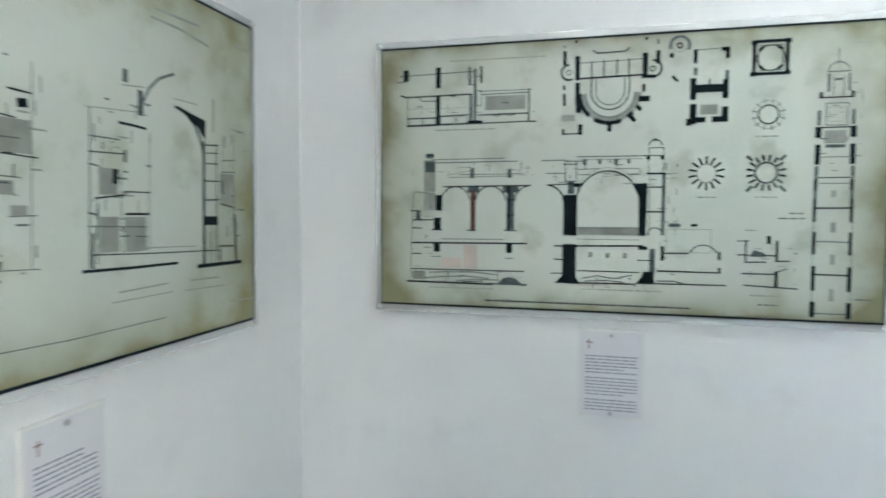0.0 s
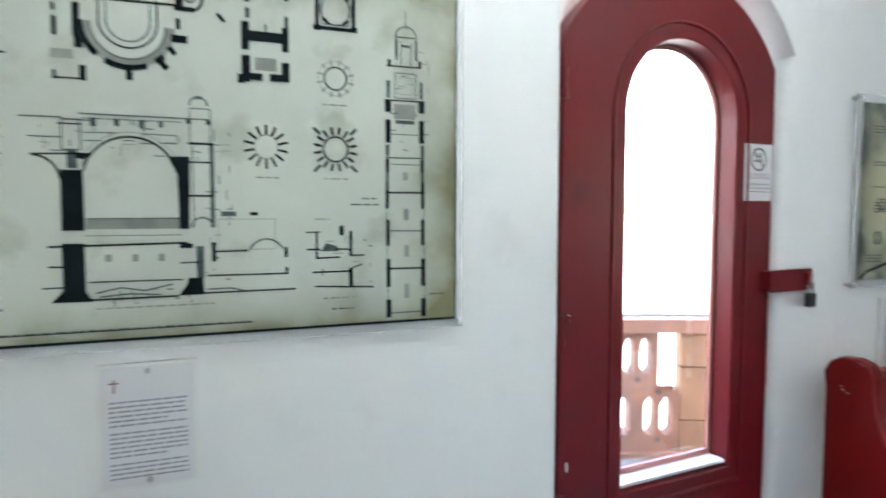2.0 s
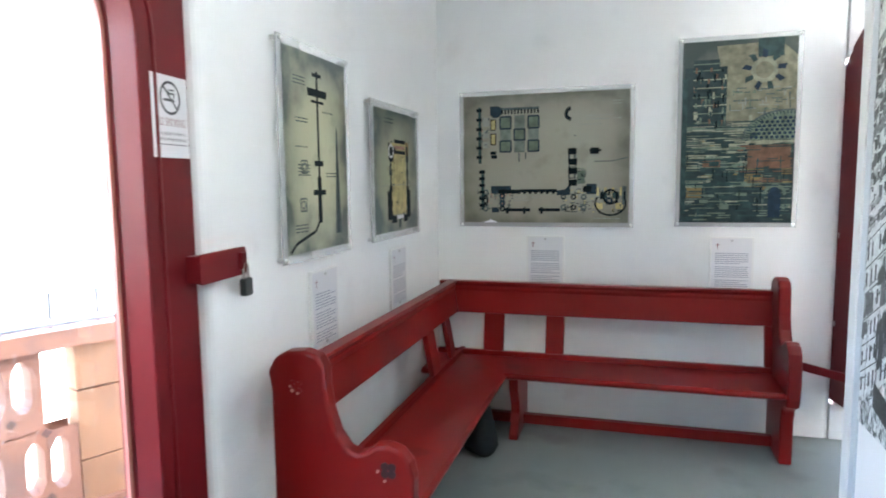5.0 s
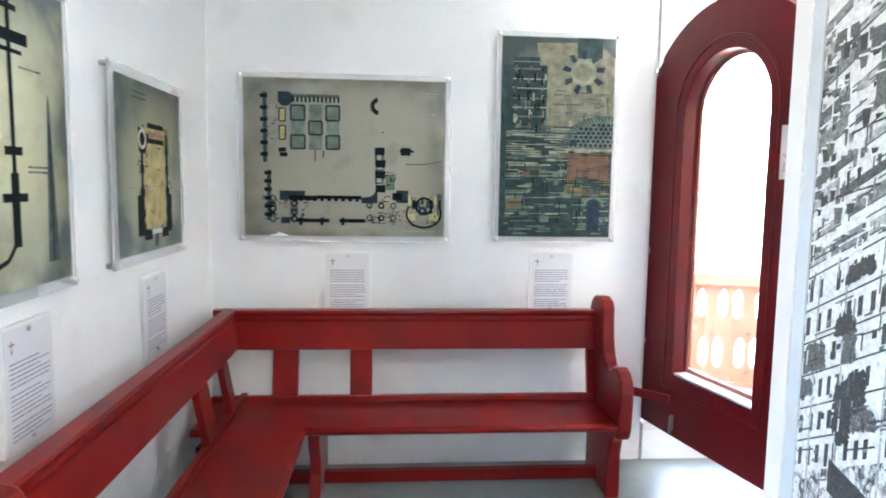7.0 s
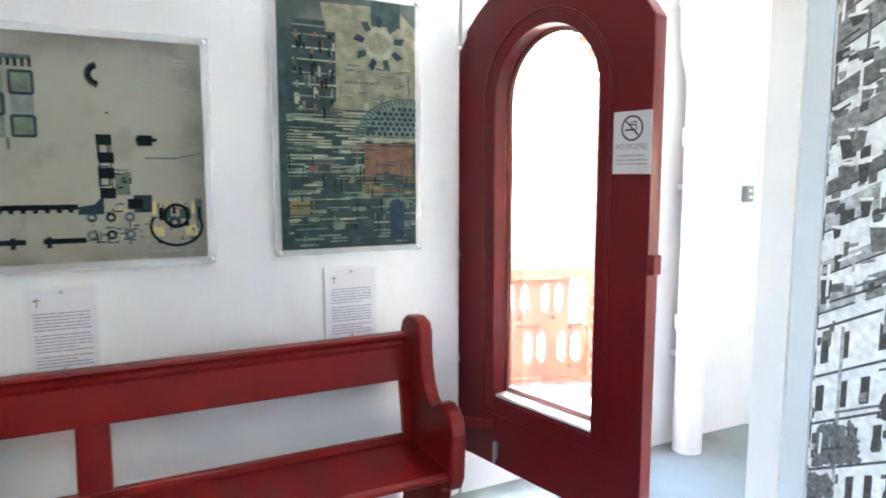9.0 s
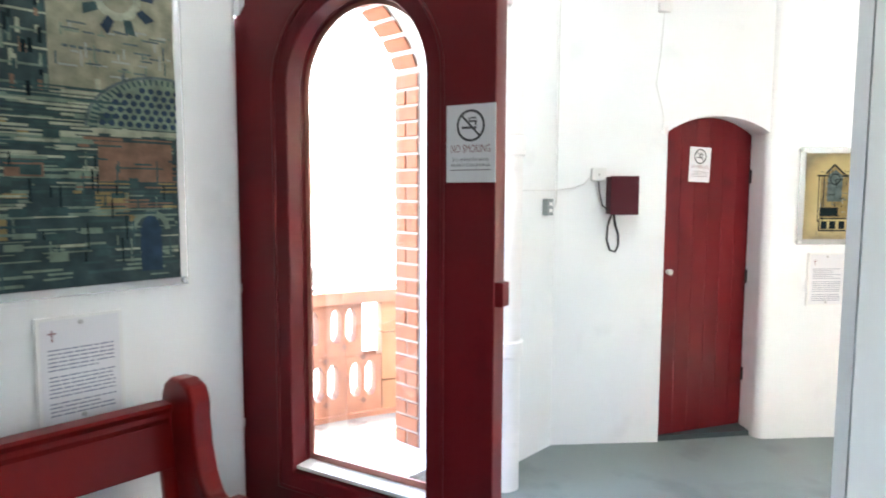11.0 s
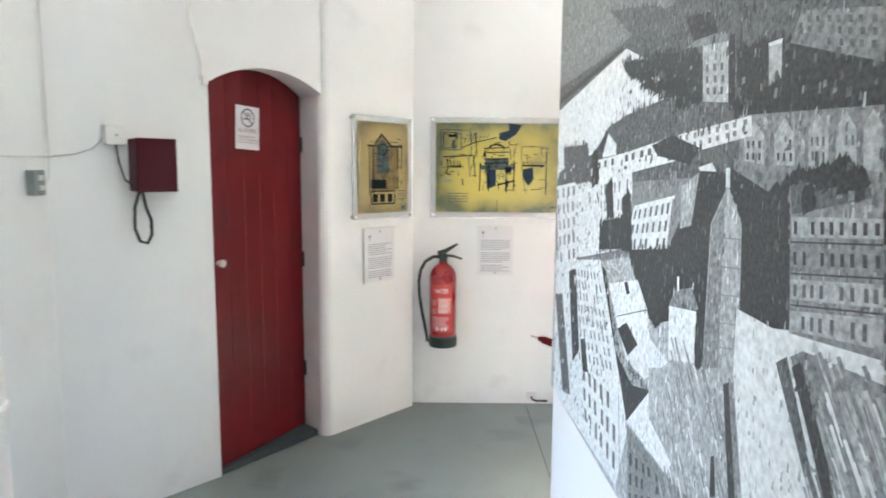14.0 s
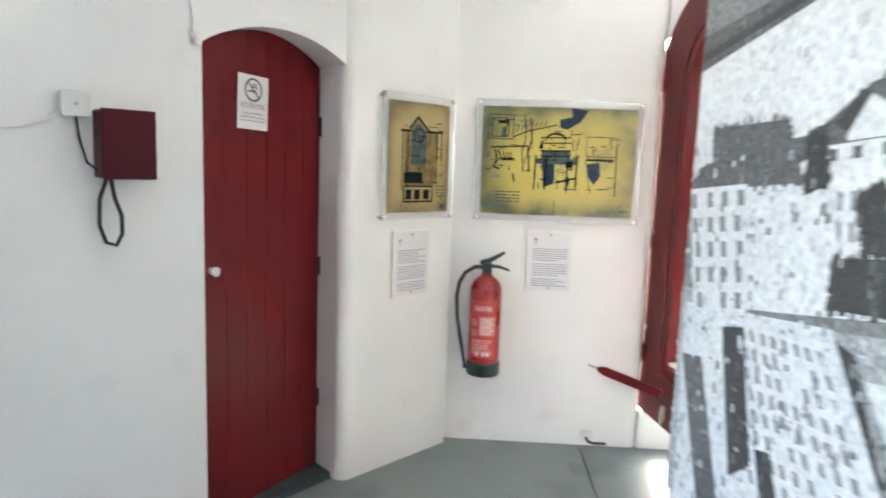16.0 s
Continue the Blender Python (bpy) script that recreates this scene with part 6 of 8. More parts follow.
class Mural(Drawing):
    """Shapes in metres along the wall and up from the floor; later shapes lie over earlier ones."""

    def __init__(self):
        self.items, self.lift = [], 0.0

    def poly(self, pts, ink, rise=4e-6):
        self.lift += rise
        self.items.append((pts, ink, self.lift))

    def fleck(self, pts, ink):
        self.poly(pts, ink, 5e-7)

    def scatter(self, shapes):
        """Many small shapes over one another within a hair's thickness."""
        for k, (pts, ink) in enumerate(shapes):
            self.items.append((pts, ink, self.lift + 5e-7 * (1 + k % 16)))
        self.lift += 9e-6

    def grain(self, pts, ink, dense=5200):
        """Uneven tone inside an outline, as in an old enlargement: many small flecks of the neighbouring greys."""
        near = {DARK: (MIDDARK, DARK), MIDDARK: (DARK, DARK, MID), MID: (MIDDARK, MIDDARK, LIGHT, LIGHT), LIGHT: (MID, PALE, LIGHT), PALE: (LIGHT,)}[ink]
        cx, cy = sum(p[0] for p in pts) / len(pts), sum(p[1] for p in pts) / len(pts)
        shapes = []
        for (ax, ay), (bx, by) in zip(pts, pts[1:] + pts[:1]):
            area = abs((ax - cx) * (by - cy) - (bx - cx) * (ay - cy)) / 2
            for q in range(int(area * dense * (0.35 if ink == PALE else 1.0))):
                u, v = mrng.random(), mrng.random()
                if u + v > 1:
                    u, v = 1 - u, 1 - v
                x, y = cx + u * (ax - cx) + v * (bx - cx), cy + u * (ay - cy) + v * (by - cy)
                w, h = mrng.uniform(0.0015, 0.006), mrng.uniform(0.004, 0.016)
                shapes.append(([(x, y), (x + w, y + w * mrng.uniform(-0.2, 0.3)), (x + w * 0.9, y + h), (x + w * 0.2, y + h * mrng.uniform(0.5, 1.2))], mrng.choice(near)))
        self.scatter(shapes)

    def toned(self, pts, ink):
        self.poly(pts, ink)
        self.grain(pts, ink)

    def ragged(self, pts, ink, amount=0.013, steps=10):
        """An outline broken up like tree tops or shadows, with uneven tone inside it."""
        self.poly(pts, ink)
        edge = []
        for (ax, ay), (bx, by) in zip(pts, pts[1:] + pts[:1]):
            for k in range(steps):
                x, y, w = ax + (bx - ax) * (k + 0.5) / steps, ay + (by - ay) * (k + 0.5) / steps, mrng.uniform(0.003, 0.009)
                up, down = amount * mrng.uniform(0.1, 1.4), amount * mrng.uniform(0.1, 0.9)
                edge.append(([(x - w, y - down), (x + w * 0.6, y - down * 0.6), (x + w, y + up * 0.4), (x, y + up), (x - w * 0.8, y + up * 0.5)], ink))
        self.scatter(edge)
        self.grain(pts, ink, 3600 if ink == DARK else 6000)

    def streaks(self, x0, y0, x1, y1):
        """Mown grass and worn paving: short slanting strokes."""
        for k in range(160):
            x, y, n = mrng.uniform(x0, x1), mrng.uniform(y0, y1), mrng.uniform(0.01, 0.05)
            self.poly([(x, y), (x + n * 0.8, y - n), (x + n * 0.8 + 0.004, y - n + 0.002), (x + 0.005, y + 0.003)], mrng.choice((MID, MID, LIGHT, LIGHT, PALE)), 5e-7)

    def terrace(self, a, b, c, e, rows, cols, wall, pane, roof=None, sill=True, fill=(0.38, 0.62)):
        """A house front between the corners a, b (top) and e, c (bottom), with rows of windows."""
        self.poly([a, b, c, e], wall)
        at = lambda u, v: tuple((1 - v) * ((1 - u) * a[i] + u * b[i]) + v * ((1 - u) * e[i] + u * c[i]) for i in (0, 1))
        for r in range(rows):
            v0, v1 = (r + 0.22) / rows, (r + 0.22 + fill[1]) / rows
            self.lift += 2e-6
            for k in range(cols):
                if mrng.random() < 0.12:
                    continue
                u0 = (k + 0.5 - fill[0] / 2 + mrng.uniform(-0.12, 0.12)) / cols
                u1 = u0 + fill[0] / cols
                self.poly([at(u0, v0), at(u1, v0), at(u1, v1), at(u0, v1)], pane, 5e-7)
            if sill:
                self.poly([at(0, (r + 0.97) / rows), at(1, (r + 0.97) / rows), at(1, (r + 1) / rows), at(0, (r + 1) / rows)], MID)
        if roof:
            self.poly(roof, MID)

    def put(self, parent, x_mid, z_mid, y, lim):
        layers = {}
        for pts, ink, lift in self.items:
            layers.setdefault(ink.name, (ink, []))[1].append((lift, pts))
        for ink, polys in layers.values():
            bm = bmesh.new()
            for lift, pts in polys:
                bm.faces.new([bm.verts.new((max(lim[0], min(lim[1], u)) - x_mid, y - 0.0003 - lift, max(lim[2], min(lim[3], v)) - z_mid)) for u, v in pts])
            tagged(part("printed_shape", bm, ink, parent), kind="stuff")


def backing(thing_ob, w, h):
    bm = bmesh.new()
    box(bm, -w / 2, w / 2, -0.004, -0.0002, -h / 2, h / 2)
    part("photograph", bm, TOWN, thing_ob)


mrng = random.Random(17)
MZ0, MZ1 = 0.785, 2.75
ym, zm = (CY0 + CYE) / 2, (MZ0 + MZ1) / 2
mural_e = thing("photo_mural", pose(8.642, ym, zm, 0, 0, 91.91), "black and white aerial photograph of a town, printed wall-high", "mural", "photo murals")
backing(mural_e, CYE - CY0 - 0.004, MZ1 - MZ0)
m = Mural()
m.poly([(-0.3, 1.2), (1.8, 1.2), (1.8, 2.74), (-0.3, 2.74)], MID)
for k in range(420):
    # roofs and walls of the far streets, towards the top of the print
    y, z = mrng.uniform(-0.2, 1.7), mrng.uniform(1.50, 2.7)
    w, h = mrng.uniform(0.006, 0.05), mrng.uniform(0.006, 0.035)
    m.fleck([(y, z), (y + w, z + w * 0.25), (y + w, z + h + w * 0.25), (y, z + h)], mrng.choice((DARK, MIDDARK, MIDDARK, MID, MID, LIGHT)))
for row in range(7):
    z = 1.43 - 0.026 * row
    m.terrace((1.12, z), (1.72, z - 0.03), (1.72, z - 0.053), (1.12, z - 0.023), 1, 27 + row % 3, (LIGHT, MID, LIGHT)[row % 3], (DARK, MIDDARK)[row % 2], fill=(0.36, 0.55))
    m.fleck([(1.12, z + 0.001), (1.72, z - 0.029), (1.72, z - 0.033), (1.12, z - 0.003)], (PALE, MIDDARK)[row % 2])
m.toned([(1.03, 1.27), (1.16, 1.22), (1.72, 1.16), (1.72, 1.11), (1.20, 1.17), (1.14, 0.80), (1.04, 0.80)], PALE)
m.toned([(1.17, 1.165), (1.72, 1.105), (1.72, 0.80), (1.19, 0.80)], MID)
m.streaks(1.2, 0.80, 1.70, 1.08)
m.toned([(-0.3, 0.7), (1.10, 0.7), (1.05, 1.2), (-0.3, 1.2)], LIGHT)
m.toned([(-0.423, 1.990), (1.210, 1.579), (1.231, 1.422), (1.089, 1.436), (0.966, 1.429), (-0.148, 1.384)], MIDDARK)
m.toned([(-0.149, 1.665), (0.306, 1.673), (0.750, 1.695), (-0.189, 1.931)], MID)
m.toned([(-0.164, 1.601), (0.506, 1.666), (0.636, 1.622), (0.736, 1.550), (0.524, 1.539), (0.407, 1.523), (0.298, 1.471), (0.076, 1.453), (-0.137, 1.418)], PALE)
m.toned([(-0.150, 1.617), (0.489, 1.667), (0.481, 1.675), (-0.152, 1.633)], DARK)
m.ragged([(0.493, 1.641), (0.636, 1.626), (0.697, 1.599), (0.626, 1.591), (0.541, 1.611)], DARK)
m.ragged([(0.598, 1.585), (0.682, 1.580), (0.780, 1.555), (0.724, 1.551)], DARK)
m.ragged([(0.662, 1.630), (0.820, 1.605), (0.859, 1.569), (0.853, 1.531), (0.772, 1.534), (0.718, 1.589)], DARK)
m.ragged([(0.380, 1.765), (0.651, 1.711), (0.754, 1.660), (0.660, 1.644), (0.537, 1.687)], MIDDARK)
m.toned([(0.851, 1.612), (0.927, 1.606), (0.938, 1.521), (0.862, 1.530)], LIGHT)
m.poly([(0.788, 1.615), (0.858, 1.622), (0.929, 1.608), (0.946, 1.597)], MID)
m.toned([(0.786, 1.661), (0.876, 1.648), (0.897, 1.616), (0.818, 1.620)], DARK)
m.poly([(0.930, 1.605), (0.945, 1.605), (0.957, 1.513), (0.938, 1.521)], DARK)
m.terrace((0.858, 1.584), (0.924, 1.577), (0.931, 1.530), (0.865, 1.536), 3, 3, LIGHT, MIDDARK, sill=False)
m.ragged([(0.960, 1.578), (1.028, 1.573), (1.071, 1.569), (1.072, 1.527), (1.002, 1.514), (0.964, 1.547)], DARK)
m.poly([(1.027, 1.578), (1.055, 1.576), (1.059, 1.533), (1.034, 1.530)], LIGHT)
m.poly([(1.027, 1.578), (1.057, 1.578), (1.055, 1.573), (1.030, 1.574)], PALE)
m.ragged([(1.069, 1.567), (1.132, 1.550), (1.219, 1.517), (1.223, 1.488), (1.156, 1.497), (1.081, 1.495), (0.971, 1.494), (0.961, 1.516), (1.068, 1.527)], DARK)
m.toned([(1.088, 1.599), (1.211, 1.574), (1.217, 1.527), (1.131, 1.552), (1.071, 1.570)], MID)
m.terrace((1.093, 1.595), (1.206, 1.571), (1.211, 1.537), (1.102, 1.563), 3, 7, MID, MIDDARK, sill=False)
m.toned([(0.970, 1.502), (1.222, 1.491), (1.231, 1.422), (0.979, 1.436)], MID)
m.poly([(0.985, 1.476), (1.006, 1.494), (1.032, 1.475), (1.036, 1.441), (0.989, 1.443)], LIGHT)
m.poly([(1.053, 1.474), (1.071, 1.492), (1.092, 1.473), (1.097, 1.440), (1.058, 1.441)], LIGHT)
m.poly([(1.116, 1.475), (1.131, 1.491), (1.149, 1.473), (1.153, 1.439), (1.121, 1.440)], LIGHT)
m.poly([(1.160, 1.476), (1.173, 1.490), (1.189, 1.473), (1.194, 1.437), (1.165, 1.439)], LIGHT)
m.poly([(1.198, 1.475), (1.209, 1.489), (1.223, 1.473), (1.228, 1.434), (1.203, 1.436)], LIGHT)
m.terrace((0.988, 1.473), (1.030, 1.472), (1.033, 1.444), (0.992, 1.446), 2, 3, LIGHT, DARK, sill=False)
m.terrace((1.056, 1.471), (1.091, 1.471), (1.094, 1.442), (1.059, 1.444), 2, 3, LIGHT, DARK, sill=False)
m.terrace((1.118, 1.472), (1.147, 1.471), (1.151, 1.442), (1.122, 1.443), 2, 3, LIGHT, MIDDARK, sill=False)
m.terrace((1.162, 1.472), (1.188, 1.471), (1.192, 1.440), (1.166, 1.442), 2, 3, LIGHT, MIDDARK, sill=False)
m.ragged([(0.407, 1.520), (0.558, 1.536), (0.700, 1.545), (0.734, 1.511), (0.495, 1.500), (0.328, 1.458)], MIDDARK)
m.toned([(0.315, 1.450), (0.778, 1.488), (1.000, 1.500), (1.004, 1.476), (0.783, 1.455), (0.320, 1.412)], PALE)
m.terrace((0.328, 1.455), (0.775, 1.483), (0.779, 1.449), (0.335, 1.408), 2, 10, PALE, MIDDARK, sill=False)
m.terrace((0.778, 1.488), (0.998, 1.499), (1.001, 1.479), (0.782, 1.460), 2, 9, PALE, MID, sill=False)
m.toned([(0.670, 1.476), (0.760, 1.489), (0.862, 1.466), (0.830, 1.443), (0.699, 1.458)], DARK)
m.toned([(0.370, 1.482), (0.408, 1.511), (0.467, 1.485), (0.470, 1.465), (0.373, 1.460)], PALE)
m.poly([(0.343, 1.482), (0.391, 1.517), (0.408, 1.511), (0.372, 1.469)], DARK)
m.toned([(0.579, 1.388), (0.787, 1.426), (0.782, 1.396), (0.594, 1.369)], MID)
m.poly([(0.594, 1.369), (0.782, 1.396), (0.783, 1.391), (0.595, 1.363)], PALE)
m.terrace((0.589, 1.365), (0.774, 1.392), (0.758, 1.305), (0.561, 1.283), 3, 7, PALE, MIDDARK, sill=False)
m.toned([(-0.002, 1.435), (0.572, 1.436), (0.579, 1.389), (0.554, 1.285), (0.367, 1.249), (0.035, 1.188)], PALE)
m.terrace((0.354, 1.408), (0.561, 1.425), (0.547, 1.284), (0.383, 1.263), 4, 8, PALE, MID, sill=False)
m.ragged([(0.289, 1.466), (0.326, 1.473), (0.345, 1.408), (0.298, 1.402)], DARK)
m.ragged([(0.407, 1.400), (0.448, 1.405), (0.464, 1.343), (0.425, 1.336)], DARK)
m.ragged([(0.526, 1.379), (0.566, 1.387), (0.587, 1.289), (0.540, 1.281)], DARK)
m.ragged([(0.375, 1.322), (0.545, 1.345), (0.560, 1.285), (0.375, 1.260)], DARK)
m.ragged([(-0.011, 1.494), (0.234, 1.494), (0.287, 1.409), (0.005, 1.388)], MIDDARK)
m.ragged([(0.875, 1.435), (0.952, 1.418), (0.915, 1.364), (0.926, 1.207), (0.897, 1.157), (0.875, 1.202), (0.883, 1.240), (0.832, 1.251), (0.795, 1.208), (0.725, 1.176), (0.635, 1.212), (0.577, 1.285), (0.780, 1.313), (0.810, 1.351)], DARK)
m.ragged([(0.965, 1.435), (1.048, 1.411), (1.078, 1.408), (1.087, 1.418), (1.112, 1.270), (1.080, 1.261), (1.002, 1.266), (1.000, 1.368), (0.965, 1.414)], DARK)
m.poly([(0.862, 1.439), (0.904, 1.445), (0.919, 1.433), (0.866, 1.434)], PALE)
m.poly([(0.965, 1.436), (1.050, 1.411), (1.080, 1.436), (0.963, 1.450)], MID)
m.toned([(0.806, 1.411), (0.866, 1.432), (0.848, 1.355), (0.809, 1.347)], LIGHT)
m.toned([(0.953, 1.416), (0.995, 1.370), (1.010, 1.186), (0.911, 1.161), (0.911, 1.363)], LIGHT)
m.poly([(0.945, 1.438), (0.956, 1.438), (0.959, 1.413), (0.947, 1.413)], PALE)
m.toned([(0.915, 1.364), (0.951, 1.407), (0.950, 1.364), (0.957, 1.176), (0.911, 1.161)], MID)
m.line([(0.910, 1.345), (0.996, 1.351)], 0.0015, MID)
m.line([(0.911, 1.306), (1.000, 1.315)], 0.0015, MID)
m.line([(0.911, 1.267), (1.003, 1.281)], 0.0015, MID)
m.line([(0.913, 1.228), (1.005, 1.246)], 0.0015, MID)
m.line([(0.914, 1.194), (1.008, 1.216)], 0.0016, MID)
m.toned([(0.783, 1.223), (0.802, 1.251), (0.863, 1.266), (0.889, 1.240), (0.841, 1.222)], MID)
m.toned([(0.783, 1.222), (0.882, 1.235), (0.883, 1.159), (0.790, 1.137)], PALE)
m.poly([(0.808, 1.273), (0.816, 1.274), (0.819, 1.252), (0.811, 1.251)], PALE)
m.toned([(0.387, 1.236), (0.576, 1.271), (0.626, 1.231), (0.462, 1.195)], LIGHT)
m.toned([(0.453, 1.198), (0.632, 1.237), (0.685, 1.196), (0.708, 1.148), (0.791, 1.132), (0.691, 1.070), (0.590, 1.072), (0.509, 1.141)], PALE)
m.line([(0.516, 1.142), (0.690, 1.195)], 0.0023, MID)
m.toned([(0.527, 1.120), (0.580, 1.146), (0.648, 1.121), (0.595, 1.084)], DARK)
m.poly([(0.556, 1.219), (0.576, 1.223), (0.592, 1.204), (0.573, 1.198)], DARK)
m.toned([(0.388, 1.229), (0.433, 1.221), (0.519, 1.071), (0.628, 1.038), (0.720, 1.060), (0.643, 0.978), (0.600, 0.956), (0.539, 1.033), (0.450, 1.102)], DARK)
m.toned([(0.035, 1.188), (0.387, 1.239), (0.546, 1.035), (0.615, 0.947), (0.557, 0.803), (-0.056, 0.768), (-0.076, 1.172)], PALE)
m.terrace((0.116, 1.185), (0.382, 1.213), (0.517, 1.025), (0.228, 0.960), 8, 9, PALE, MID, sill=False)
m.terrace((0.256, 0.968), (0.552, 0.991), (0.569, 0.822), (0.297, 0.834), 3, 6, PALE, MIDDARK, sill=False)
m.terrace((-0.107, 1.385), (0.134, 1.403), (0.174, 1.208), (-0.035, 1.162), 5, 4, PALE, MID, sill=False)
m.line([(0.552, 0.991), (0.584, 0.822)], 0.0034, MID)
m.toned([(0.093, 1.166), (0.166, 1.184), (0.230, 0.989), (0.165, 0.940)], DARK)
m.toned([(-0.069, 1.073), (0.020, 1.091), (0.153, 0.845), (0.060, 0.827)], MIDDARK)
m.toned([(0.237, 1.020), (0.279, 1.032), (0.321, 0.961), (0.269, 0.950)], DARK)
m.toned([(0.606, 0.959), (0.720, 1.060), (0.791, 1.063), (0.845, 1.008), (0.807, 0.953)], PALE)
m.toned([(0.607, 0.953), (0.807, 0.951), (0.931, 0.965), (0.660, 0.813)], MID)
m.terrace((0.619, 0.915), (0.784, 0.941), (0.791, 0.887), (0.636, 0.799), 3, 5, MID, DARK, sill=False)
m.toned([(0.709, 1.098), (0.895, 1.154), (1.008, 1.182), (1.025, 1.017), (0.913, 0.955), (0.721, 1.012)], LIGHT)
m.streaks(0.766, 0.883, 0.999, 1.183)
m.toned([(0.975, 1.160), (0.989, 1.168), (1.027, 1.019), (1.011, 1.010)], DARK)
m.toned([(0.990, 1.166), (1.006, 1.174), (1.043, 1.028), (1.027, 1.019)], MID)
m.poly([(0.954, 1.051), (0.963, 1.058), (0.974, 1.005), (0.958, 0.996)], DARK)
m.toned([(0.997, 1.265), (1.080, 1.261), (1.112, 1.267), (1.251, 1.276), (1.253, 1.255), (1.138, 1.252), (1.116, 1.239), (1.192, 1.111), (1.043, 1.028), (0.999, 1.182)], PALE)
m.toned([(1.091, 1.225), (1.111, 1.238), (1.159, 1.153), (1.190, 1.110), (1.174, 1.101)], MIDDARK)
m.toned([(1.118, 1.240), (1.138, 1.252), (1.253, 1.256), (1.267, 1.153), (1.197, 1.114)], MID)
m.streaks(1.155, 1.097, 1.247, 1.265)
m.toned([(1.121, 1.230), (1.136, 1.240), (1.191, 1.157), (1.206, 1.119), (1.195, 1.113)], DARK)
m.toned([(1.093, 1.425), (1.203, 1.434), (1.231, 1.423), (1.251, 1.276), (1.112, 1.264)], MID)
m.toned([(1.093, 1.423), (1.203, 1.434), (1.220, 1.412), (1.100, 1.389)], MIDDARK)
m.terrace((1.100, 1.387), (1.235, 1.395), (1.237, 1.378), (1.103, 1.365), 1, 9, LIGHT, DARK, sill=False)
m.terrace((1.103, 1.355), (1.238, 1.368), (1.241, 1.350), (1.106, 1.333), 1, 9, MID, DARK, sill=False)
m.terrace((1.107, 1.321), (1.242, 1.340), (1.245, 1.320), (1.109, 1.300), 1, 9, LIGHT, MIDDARK, sill=False)
m.terrace((1.110, 1.288), (1.246, 1.311), (1.249, 1.285), (1.112, 1.267), 1, 9, LIGHT, MIDDARK, sill=False)
m.line([(1.101, 1.360), (1.238, 1.373)], 0.0018, DARK)
m.line([(1.106, 1.327), (1.242, 1.345)], 0.0018, DARK)
m.line([(1.110, 1.294), (1.245, 1.315)], 0.0018, DARK)
m.ragged([(1.094, 1.429), (1.164, 1.434), (1.182, 1.437), (1.208, 1.422), (1.202, 1.411), (1.174, 1.421)], DARK)
m.ragged([(1.123, 1.411), (1.128, 1.414), (1.133, 1.403), (1.126, 1.401)], DARK)
for k in range(420):
    # small gables, chimneys and tree tops among the near streets
    y, z = mrng.uniform(-0.2, 0.46), mrng.uniform(0.80, 1.46)
    w, h = mrng.uniform(0.003, 0.012), mrng.uniform(0.004, 0.016)
    m.fleck([(y, z), (y + w, z + w * 0.2), (y + w, z + h), (y + w * 0.5, z + h * 1.25), (y, z + h)], mrng.choice((MIDDARK, MID, MID, LIGHT, PALE, PALE)))
for k in range(520):
    y, z = mrng.uniform(0.46, 1.7), mrng.uniform(1.40, 1.72)
    w, h = mrng.uniform(0.002, 0.009), mrng.uniform(0.003, 0.012)
    m.fleck([(y, z), (y + w, z + w * 0.2), (y + w, z + h), (y, z + h)], mrng.choice((DARK, MIDDARK, MIDDARK, MID)))
m.put(mural_e, ym, zm, -0.004, (CY0 + 0.003, CYE - 0.003, MZ0 + 0.002, MZ1 - 0.002))

# the north face: terraces of tall houses, from the corner westwards
NX0, NX1 = CX0 + 0.05, 8.507
xm = (NX0 + NX1) / 2
mural_n = thing("photo_mural", pose(xm, CY1, zm, 0, 0, 180), "black and white aerial photograph of terraced houses, printed wall-high", "mural", "photo murals")
backing(mural_n, NX1 - NX0, MZ1 - MZ0)
m = Mural()
# u runs westwards from the print's edge; house fronts below the eaves, roofs above
m.poly([(0.0, 1.25), (2.0, 2.25), (2.0, 2.74), (0.0, 2.74)], PALE)
for base, cols, h in ((1.255, 78, 0.066), (1.187, 73, 0.066), (1.119, 80, 0.066), (1.051, 84, 0.066), (0.983, 76, 0.066), (0.915, 79, 0.066)):
    m.terrace((0.0, base), (2.0, base + 1.0), (2.0, base + 1.0 - h), (0.0, base - h), 1, cols, PALE, DARK, fill=(0.42, 0.56), sill=False)
    m.fleck([(0.0, base + 0.003), (2.0, base + 1.003), (2.0, base + 0.998), (0.0, base - 0.001)], DARK)
    for k in range(46):
        u = mrng.uniform(0, 1.6)
        v = base - h + 0.5 * u + mrng.uniform(0.004, 0.05)
        w, q = mrng.uniform(0.003, 0.012), mrng.uniform(0.003, 0.014)
        m.fleck([(u, v), (u + w, v + w * 0.5), (u + w, v + q + w * 0.5), (u, v + q)], mrng.choice((MID, LIGHT, MIDDARK, DARK)))
for u in (0.035, 0.11, 0.22, 0.36, 0.52, 0.75):
    m.fleck([(u, 0.80), (u + 0.006, 0.80), (u + 0.005, 1.25 + u * 0.5), (u, 1.25 + u * 0.5)], LIGHT)
m.poly([(0.10, 0.92), (0.32, 0.86), (0.32, 0.80), (0.10, 0.855)], DARK)
m.ragged([(0.27, 1.13), (0.36, 1.15), (0.37, 0.95), (0.29, 0.93)], DARK, 0.02)
m.poly([(0.20, 0.88), (1.6, 1.3), (1.6, 0.79), (0.20, 0.79)], LIGHT)
